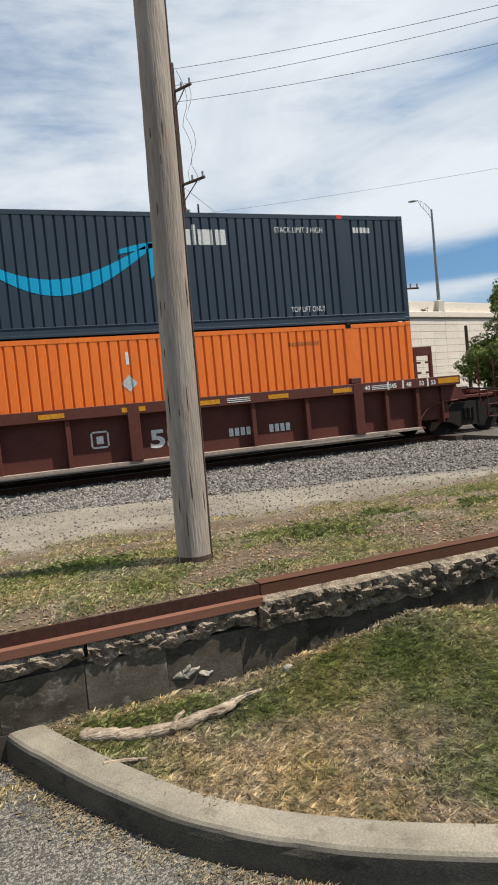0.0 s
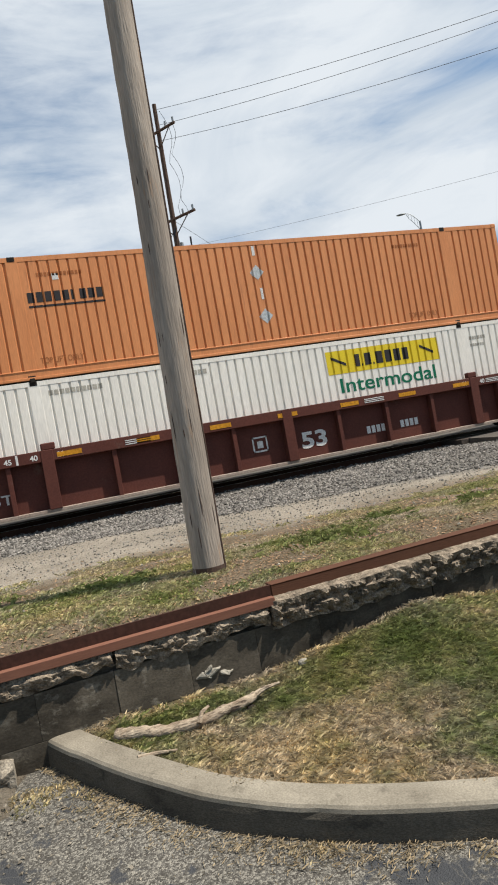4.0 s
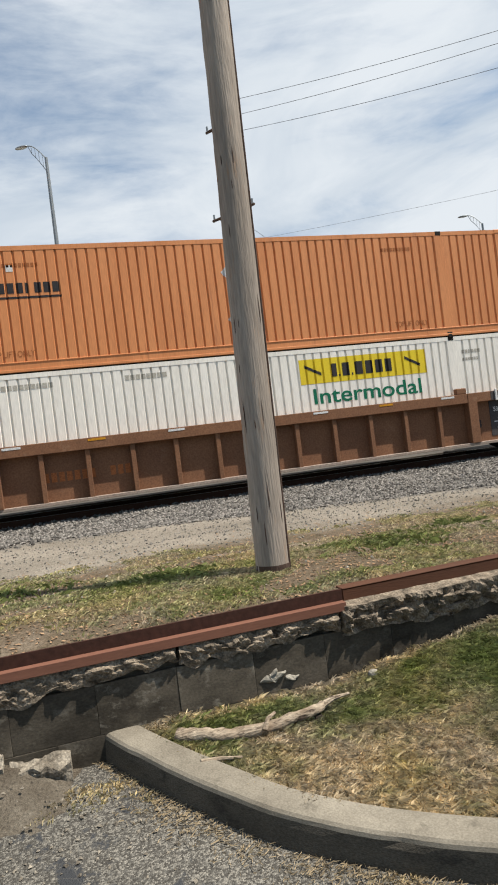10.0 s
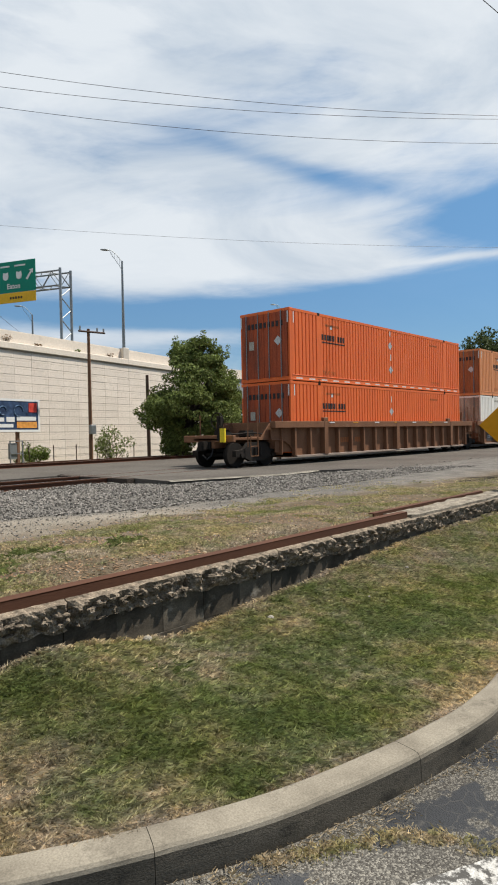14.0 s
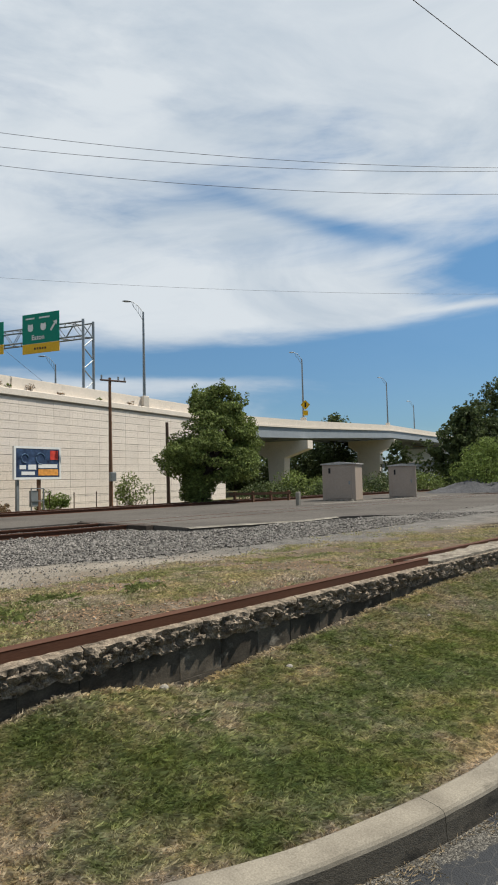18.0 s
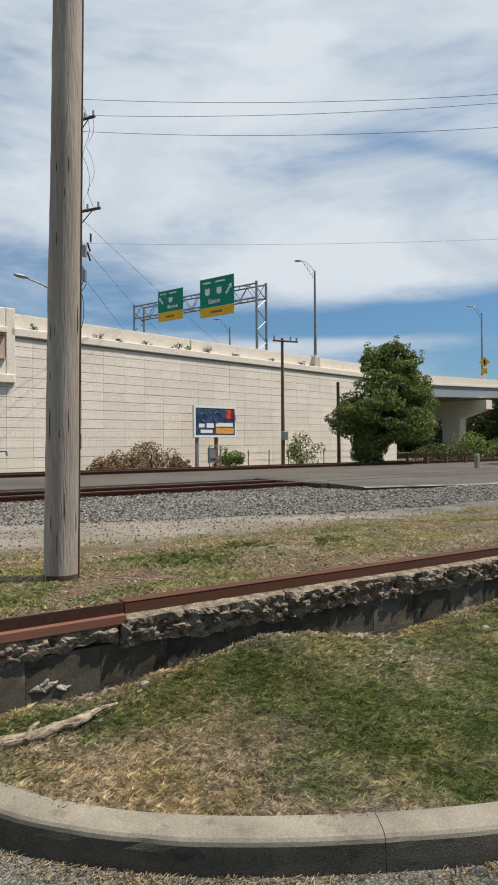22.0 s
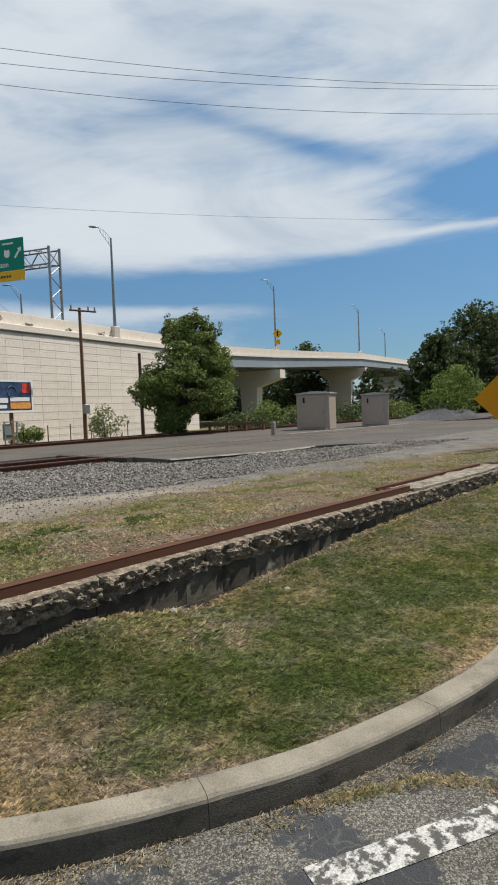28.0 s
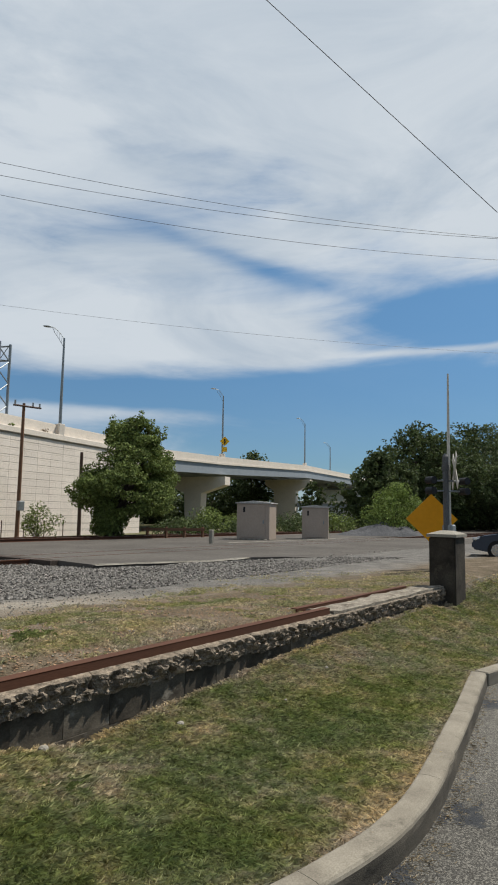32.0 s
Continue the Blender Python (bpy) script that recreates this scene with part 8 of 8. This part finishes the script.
    for k, (x, y, w, h) in enumerate(((33.5, 30, 5, 1.5), (37, 30.5, 5, 1.9), (40.5, 30, 5, 1.5), (44, 31, 6, 2.0), (48, 29, 6, 1.8), (53, 28.5, 6, 1.6), (58, 27, 6, 1.8))):
        bush("shrub", "rounded green bush beyond the second track", x, y, 0.1, w, h, 100 + k, "leaf" if k % 2 else "leaf_dark", 2200, 0.19, 22)


build_highway()
for s_, zb_, h_ in ((-6.75, 8.6, 8.2), (25.1, 8.35, 7.15), (56.0, 8.9, 7.5), (90.8, 10.55, 7.2)):
    street_lamp(s_, zb_, h_)
street_lamp(115.0, 10.6, 5.6, 2.0)
street_lamp(31.0, 8.6, 5.2, 16.0)
build_gantry()
build_far_pole()
build_small_pole()
build_billboard()
build_boxes()
build_signal()
build_lamp_sign()
build_car()
build_plants()
cable("service_cable", "single thick overhead cable near the lot", sag(Vector((0.2, -0.1, 1.93)) + Vector((0.757, 0.519, 0.796)) * 11 - Vector((6.6, -7.4, -8.6)) * 0.9, Vector((0.2, -0.1, 1.93)) + Vector((0.996, 0.249, 0.472)) * 18, 0.0, 4), 0.010)

# ---- grass, stones and litter ----


def build_branch():
    b = thing("dead_branch", "bleached crooked dead branch lying on the lawn", "branch")
    pts = [(0.24, 3.59), (0.31, 3.55), (0.39, 3.51), (0.48, 3.477), (0.58, 3.455), (0.70, 3.447), (0.82, 3.448), (0.92, 3.455), (1.01, 3.478)]
    lift = (0.03, 0.032, 0.034, 0.034, 0.036, 0.04, 0.05, 0.056, 0.06)
    bm = tube(bmesh.new(), [(x, y, lawn_z(x, y) + q) for (x, y), q in zip(pts, lift)], 0.042, 12, 0.023)
    bmesh.ops.subdivide_edges(bm, edges=[e for e in bm.edges if abs((e.verts[0].co - e.verts[1].co).x) > 0.05], cuts=3)
    for v in bm.verts:
        v.co += Vector((noise.noise(v.co * 25), noise.noise(v.co * 25 + Vector((3, 0, 0))), noise.noise(v.co * 25 + Vector((0, 7, 0))))) * 0.010
        v.co += Vector((0, 1, 1)) * 0.008 * noise.noise(v.co * 9)
    part("stem", bm, "stick", b, smooth=True)
    part("twig", tube(bmesh.new(), [(0.99, 3.475, lawn_z(0.99, 3.475) + 0.06), (1.08, 3.50, lawn_z(1.08, 3.5) + 0.075), (1.19, 3.53, lawn_z(1.19, 3.53) + 0.06)], 0.021, 7, 0.007), "stick", b)
    part("twig", tube(bmesh.new(), [(0.66, 3.41, lawn_z(0.66, 3.41) + 0.05), (0.69, 3.44, lawn_z(0.69, 3.44) + 0.085), (0.74, 3.47, lawn_z(0.74, 3.47) + 0.09)], 0.016, 6, 0.008), "stick", b)
    part("under_lump", bevelled(boxes((0.94, 1.0, 3.43, 3.48, lawn_z(0.97, 3.45) - 0.01, lawn_z(0.97, 3.45) + 0.035)), 0.012, 2), "bark", b, "dark lump under the branch")
    small = thing("stick", "short pale stick lying on the lawn", "branch")
    part("stem", tube(bmesh.new(), [(0.3, 3.31, lawn_z(0.3, 3.31) + 0.03), (0.4, 3.31, lawn_z(0.4, 3.31) + 0.032), (0.5, 3.285, lawn_z(0.5, 3.285) + 0.03)], 0.013, 7, 0.007), "stick", small)


def fast_mesh(name, verts, tris, mat, label, category):
    """A mesh of many small triangles from arrays."""
    me = bpy.data.meshes.new(name)
    me.vertices.add(len(verts))
    me.vertices.foreach_set("co", np.ascontiguousarray(verts, dtype=np.float32).ravel())
    me.loops.add(len(tris) * 3)
    me.loops.foreach_set("vertex_index", np.ascontiguousarray(tris, dtype=np.int32).ravel())
    me.polygons.add(len(tris))
    me.polygons.foreach_set("loop_start", np.arange(0, len(tris) * 3, 3, dtype=np.int32))
    me.update(calc_edges=True)
    me.materials.append(M[mat])
    return tagged(new(name, me), label, category, kind="stuff")


def blades(seed, places, lo, hi, width, each, spread_r):
    """Bent tapering blades, several at each place."""
    g = np.random.default_rng(seed)
    c = np.repeat(np.array(places), each, axis=0)
    n = len(c)
    h = g.uniform(lo, hi, n)
    u = np.repeat(g.uniform(0, 6.28, len(places)), each) + g.normal(0, 0.8, n)
    d = np.stack([np.cos(u), np.sin(u), np.zeros(n)], 1)
    s = np.stack([-d[:, 1], d[:, 0], np.zeros(n)], 1) * (width * g.uniform(0.6, 1.3, n))[:, None]
    c[:, :2] += g.normal(0, spread_r, (n, 2))
    ln = (g.uniform(0.3, 2.2, n) * h)[:, None]
    up = np.zeros((n, 3))
    up[:, 2] = h
    root = c - np.array([0, 0, 0.008])
    mid = c + d * ln * 0.4 + up * 0.65
    tip = c + d * ln + up * g.uniform(0.5, 1.0, n)[:, None]
    verts = np.stack([root - s, root + s, mid + s * 0.7, tip], 1).reshape(-1, 3)
    k = np.arange(n)[:, None] * 4
    tris = np.stack([k + [0, 1, 2], k + [0, 2, 3]], 1).reshape(-1, 3)
    return verts, tris


def build_grass():
    rng = random.Random(9)
    places = []
    for _ in range(78000):
        x = rng.triangular(-0.05, 9.5, 1.8) if rng.random() < 0.8 else rng.uniform(6, 17)
        y0 = kerb_inner_y(x) if x < 8 else 2.2
        y = rng.uniform(y0 + 0.02, WALL_Y - 0.02)
        if WALL_Y - y < 0.10 and rng.random() < 0.7:
            continue
        places.append((x, y, lawn_z(x, y)))
    tuft = lambda q: noise.noise((q[0] * 9, q[1] * 9, 61)) + 0.7 * noise.noise((q[0] * 22, q[1] * 22, 62))
    low = [q for q in places if tuft(q) < 0.08]
    tall = [q for q in places if tuft(q) >= 0.08]
    vs, fs = blades(1, low, 0.010, 0.028, 0.0019, 7, 0.013)
    v2, f2 = blades(4, tall, 0.018, 0.046, 0.0022, 10, 0.014)
    fs = np.concatenate([fs, f2 + len(vs)])
    vs = np.concatenate([vs, v2])
    put_dry(fast_mesh("lawn_grass", vs, fs, "dry_grass", "short patchy grass, green and straw-coloured", "grass").data)
    places = []
    for _ in range(60000):
        x, y = rng.triangular(-4, 15, 2.5), WALL_Y + 0.2 + abs(rng.gauss(0, 1.8))
        if y > lerp_table([(-4, 7.0), (1, 7.2), (3, 6.8), (4.5, 6.5), (7, 6.9), (9, 7.4), (14, 8.8)], x) + 0.6 * noise.noise((x * 1.3, 3, 5)) + 0.3 * noise.noise((x * 5, y * 5, 5)) or noise.noise((x * 0.9, y * 0.9, 12)) + 0.6 * noise.noise((x * 3, y * 3, 13)) + 0.06 * (6.0 - y) + 0.02 * max(0, x - 4) + 0.35 * blob(x, y, -0.4, 4.7, 1.3, 0.6) - 0.3 * blob(x, y, 1.5, 4.35, 0.6, 0.35) + 0.3 * noise.noise((x * 8, y * 8, 14)) < 0.03:
            continue
        places.append((x, y, upper_z(x, y)))
    vs, fs = blades(2, places, 0.008, 0.032, 0.0016, 4, 0.035)
    put_dry(fast_mesh("verge_grass", vs, fs, "dry_grass", "sparse dry grass tufts on the verge", "grass").data)
    places = []
    for cx, cy, r, n in ((0.55, 5.2, 0.30, 90), (2.3, 5.0, 0.6, 130), (3.1, 5.3, 0.3, 60), (3.9, 5.0, 0.22, 50), (-0.6, 5.6, 0.5, 60), (2.2, 3.4, 0.35, 60), (2.9, 3.2, 0.12, 30), (0.4, 3.66, 0.3, 50)):
        for _ in range(n):
            x, y = cx + rng.gauss(0, r * 0.5), cy + rng.gauss(0, r * 0.4)
            if WALL_Y - 0.05 < y < WALL_Y + 0.25 or (y < WALL_Y and y < kerb_inner_y(x)):
                continue
            places.append((x, y, upper_z(x, y) if y > WALL_Y else lawn_z(x, y)))
    vs, fs = blades(3, places, 0.02, 0.055, 0.003, 6, 0.025)
    fast_mesh("green_weeds", vs, fs, "weed_green", "fresh green weeds in clumps", "weeds")
    # dry grass growing along a crack in the asphalt, and by the kerb
    places = []
    line = [(2.10, 1.76), (2.3, 1.60), (2.45, 1.52), (2.66, 1.36), (2.76, 1.2), (2.84, 0.9)]
    for (ax, ay), (bx, by) in zip(line, line[1:]):
        for _ in range(60):
            u = rng.random()
            x, y = ax + (bx - ax) * u + rng.gauss(0, 0.022), ay + (by - ay) * u + rng.gauss(0, 0.022)
            places.append((x, y, lot_z(x, y)))
    for _ in range(420):
        x = rng.uniform(-0.9, 2.0)
        y = min(3.6, lerp_table(KERB, x)) - 0.02 - abs(rng.gauss(0, 0.08))
        if noise.noise((x * 2.2, y * 2.2, 71)) > 0.0:
            places.append((x, y, lot_z(x, y)))
    vs, fs = blades(5, places, 0.006, 0.024, 0.002, 7, 0.016)
    put_dry(fast_mesh("crack_grass", vs, fs, "dry_grass", "dry tufts growing from cracks in the asphalt", "grass").data)
    # brown leaf litter on the verge
    vs, fs = [], []
    for _ in range(16000):
        x, y = rng.triangular(-3, 12, 2), WALL_Y + 0.15 + abs(rng.gauss(0, 1.5))
        if y > 8:
            continue
        z, u, s = upper_z(x, y) + 0.004, rng.uniform(0, 6.28), rng.uniform(0.006, 0.02)
        k = len(vs)
        c, d = math.cos(u) * s, math.sin(u) * s
        vs += [(x - c, y - d, z), (x + d * 0.5, y - c * 0.5, z + rng.uniform(0, 0.008)), (x + c, y + d, z + rng.uniform(0, 0.01)), (x - d * 0.5, y + c * 0.5, z + 0.003)]
        fs.append((k, k + 1, k + 2, k + 3))
    stuff("leaf_litter", vs, fs, "leaf_litter", "small brown leaf litter on the verge", "litter")
    # straw blown against the kerb
    vs, fs = [], []
    for _ in range(4200):
        t = rng.random() * (len(KERB) - 1.01)
        i = int(t)
        a, b = KERB[i], KERB[i + 1]
        x, y = a[0] + (b[0] - a[0]) * (t - i), a[1] + (b[1] - a[1]) * (t - i)
        tx, ty = b[0] - a[0], b[1] - a[1]
        q = math.hypot(tx, ty)
        off = abs(rng.gauss(0, 0.09)) + 0.01
        if noise.noise((x * 1.5, y * 1.5, 30)) < -0.1 and off > 0.05:
            continue
        x, y = x + ty / q * off, y - tx / q * off
        u, ln = rng.uniform(0, 6.28), rng.uniform(0.01, 0.04)
        z = lot_z(x, y) + rng.uniform(0.003, 0.012)
        k = len(vs)
        vs += [(x, y, z), (x + math.cos(u) * ln, y + math.sin(u) * ln, z + rng.uniform(0, 0.012)), (x + math.cos(u) * ln - math.sin(u) * 0.002, y + math.sin(u) * ln + math.cos(u) * 0.002, z + 0.006), (x - math.sin(u) * 0.002, y + math.cos(u) * 0.002, z + 0.004)]
        fs.append((k, k + 1, k + 2, k + 3))
    stuff("straw_litter", vs, fs, "straw", "dry grass clippings along the kerb", "litter")


def stones(rng, n, where, lo, hi, zf):
    verts, faces = [], []
    base = [(1, 0, 0), (0, 1, 0), (-1, 0, 0), (0, -1, 0), (0, 0, 1), (0, 0, -0.6)]
    tri = [(0, 1, 4), (1, 2, 4), (2, 3, 4), (3, 0, 4), (1, 0, 5), (2, 1, 5), (3, 2, 5), (0, 3, 5)]
    for _ in range(n):
        x, y = where(rng)
        s = rng.uniform(lo, hi)
        e = Euler((rng.uniform(-0.5, 0.5), rng.uniform(-0.5, 0.5), rng.uniform(0, 6.28))).to_matrix()
        z = zf(x, y) + s * 0.3
        k = len(verts)
        for b in base:
            v = e @ Vector((b[0] * s * rng.uniform(0.7, 1.2), b[1] * s * rng.uniform(0.6, 1.0), b[2] * s * rng.uniform(0.5, 0.9)))
            verts.append((x + v.x, y + v.y, z + v.z))
        faces += [(k + a, k + b, k + c) for a, b, c in tri]
    return verts, faces


def build_stones():
    rng = random.Random(21)

    def bed(r):
        return r.uniform(-4, 17) if r.random() < 0.85 else r.uniform(-12, 30), min(19.0, r.triangular(10.4, 18.6, 13.0))
    vs, fs = stones(rng, 26000, lambda r: bed(r), 0.02, 0.055, upper_z)
    stuff("ballast_stones", vs, fs, "stone", "loose grey ballast stones", "ballast")

    vs, fs = stones(rng, 12000, lambda r: (lambda x: (x, max(8.0, 10.9 - 0.42 * max(0, x)) + abs(r.gauss(0, 1.3))))(r.uniform(0, 20)), 0.012, 0.042, upper_z)
    stuff("gravel_stones", vs, fs, "stone", "brown-grey gravel scattered between verge and track", "gravel")

    def near(r):
        return r.uniform(-3, 12), r.uniform(4.1, 11)
    vs, fs = stones(rng, 2600, near, 0.005, 0.02, upper_z)
    stuff("verge_stones", vs, fs, "capstone", "scattered pale stones on the verge", "stones")
    vs, fs = stones(rng, 3200, lambda r: (r.triangular(-4, 12, 2), r.uniform(6.6, 11)), 0.006, 0.022, upper_z)
    stuff("dark_pebbles", vs, fs, "stone", "small dark pebbles strewn over the sand", "pebbles")
    vs, fs = stones(rng, 420, lambda r: (r.triangular(-2.2, 1.6, -0.3), r.triangular(2.2, 3.72, 3.3)), 0.004, 0.016, lambda x, y: lot_z(x, y) + 0.135 * smoothstep(0.5, 0.05, WALL_Y - y) * smoothstep(-0.15, -0.6, x) if y < lerp_table(KERB, x) - 0.03 or x < -0.2 else -1.0)
    stuff("lot_grit", vs, fs, "ledge", "grit and small debris on the lot by the wall", "debris")
    stone = thing("loose_stone", "pale stone lying on the lawn", "stone")
    bm = bmesh.new()
    bmesh.ops.create_icosphere(bm, subdivisions=2, radius=1, matrix=Matrix.LocRotScale((4.22, 3.4, lawn_z(4.22, 3.4) + 0.02), None, (0.035, 0.03, 0.025)))
    part("stone", bm, "capstone", stone)
    for x, y, s in ((1.42, 3.68, 0.035), (3.15, 3.70, 0.04), (5.3, 3.1, 0.02), (5.9, 2.9, 0.02), (6.4, 3.3, 0.03)):
        o = copy_thing(stone, pose(x - 4.22 * s / 0.035, y - 3.4 * s / 0.035, lawn_z(x, y) - lawn_z(4.22, 3.4) * s / 0.035))
        o.scale = (s / 0.035,) * 3


def build_lines():
    """Worn white stall lines on the lot."""
    for k, (x0, y0, x1, y1) in enumerate(((1.76, 1.42, 3.35, 0.62),)):
        d = Vector((x1 - x0, y1 - y0, 0)).normalized()
        nrm = Vector((-d.y, d.x, 0)) * 0.085
        bm = bmesh.new()
        n = 40
        rows = []
        for i in range(n + 1):
            p = Vector((x0, y0, 0.004)) + (Vector((x1, y1, 0.004)) - Vector((x0, y0, 0.004))) * i / n
            j = 0.006 * noise.noise((i * 0.7, k * 5, 0))
            rows.append((bm.verts.new(p + nrm * (1 + 8 * j)), bm.verts.new(p - nrm * (1 - 8 * j))))
        for (a, b), (c, e) in zip(rows, rows[1:]):
            bm.faces.new((a, b, e, c))
        tagged(part("stall_line", bm, "white_paint"), "worn white painted stall line", "road marking", kind="structure")


build_branch()
build_grass()
build_stones()
build_lines()


def motions():
    """The train runs through at a steady pace, and the crossing gate rises behind it."""
    for ob, at in GATE:
        walk(ob, [(t, pose(*at, lean)) for t, lean in ((0, 80), (17, 80), (23, 40), (28, 13), (29, 11), (31.4, 4.2), (31.7, 2.8), (32, 0.5))])
    for ob, x, y, z in MOVING:
        walk(ob, [(t, pose(x + SPEED * t, y, z)) for t in (0, 8, 16, 24, 32)])


motions()
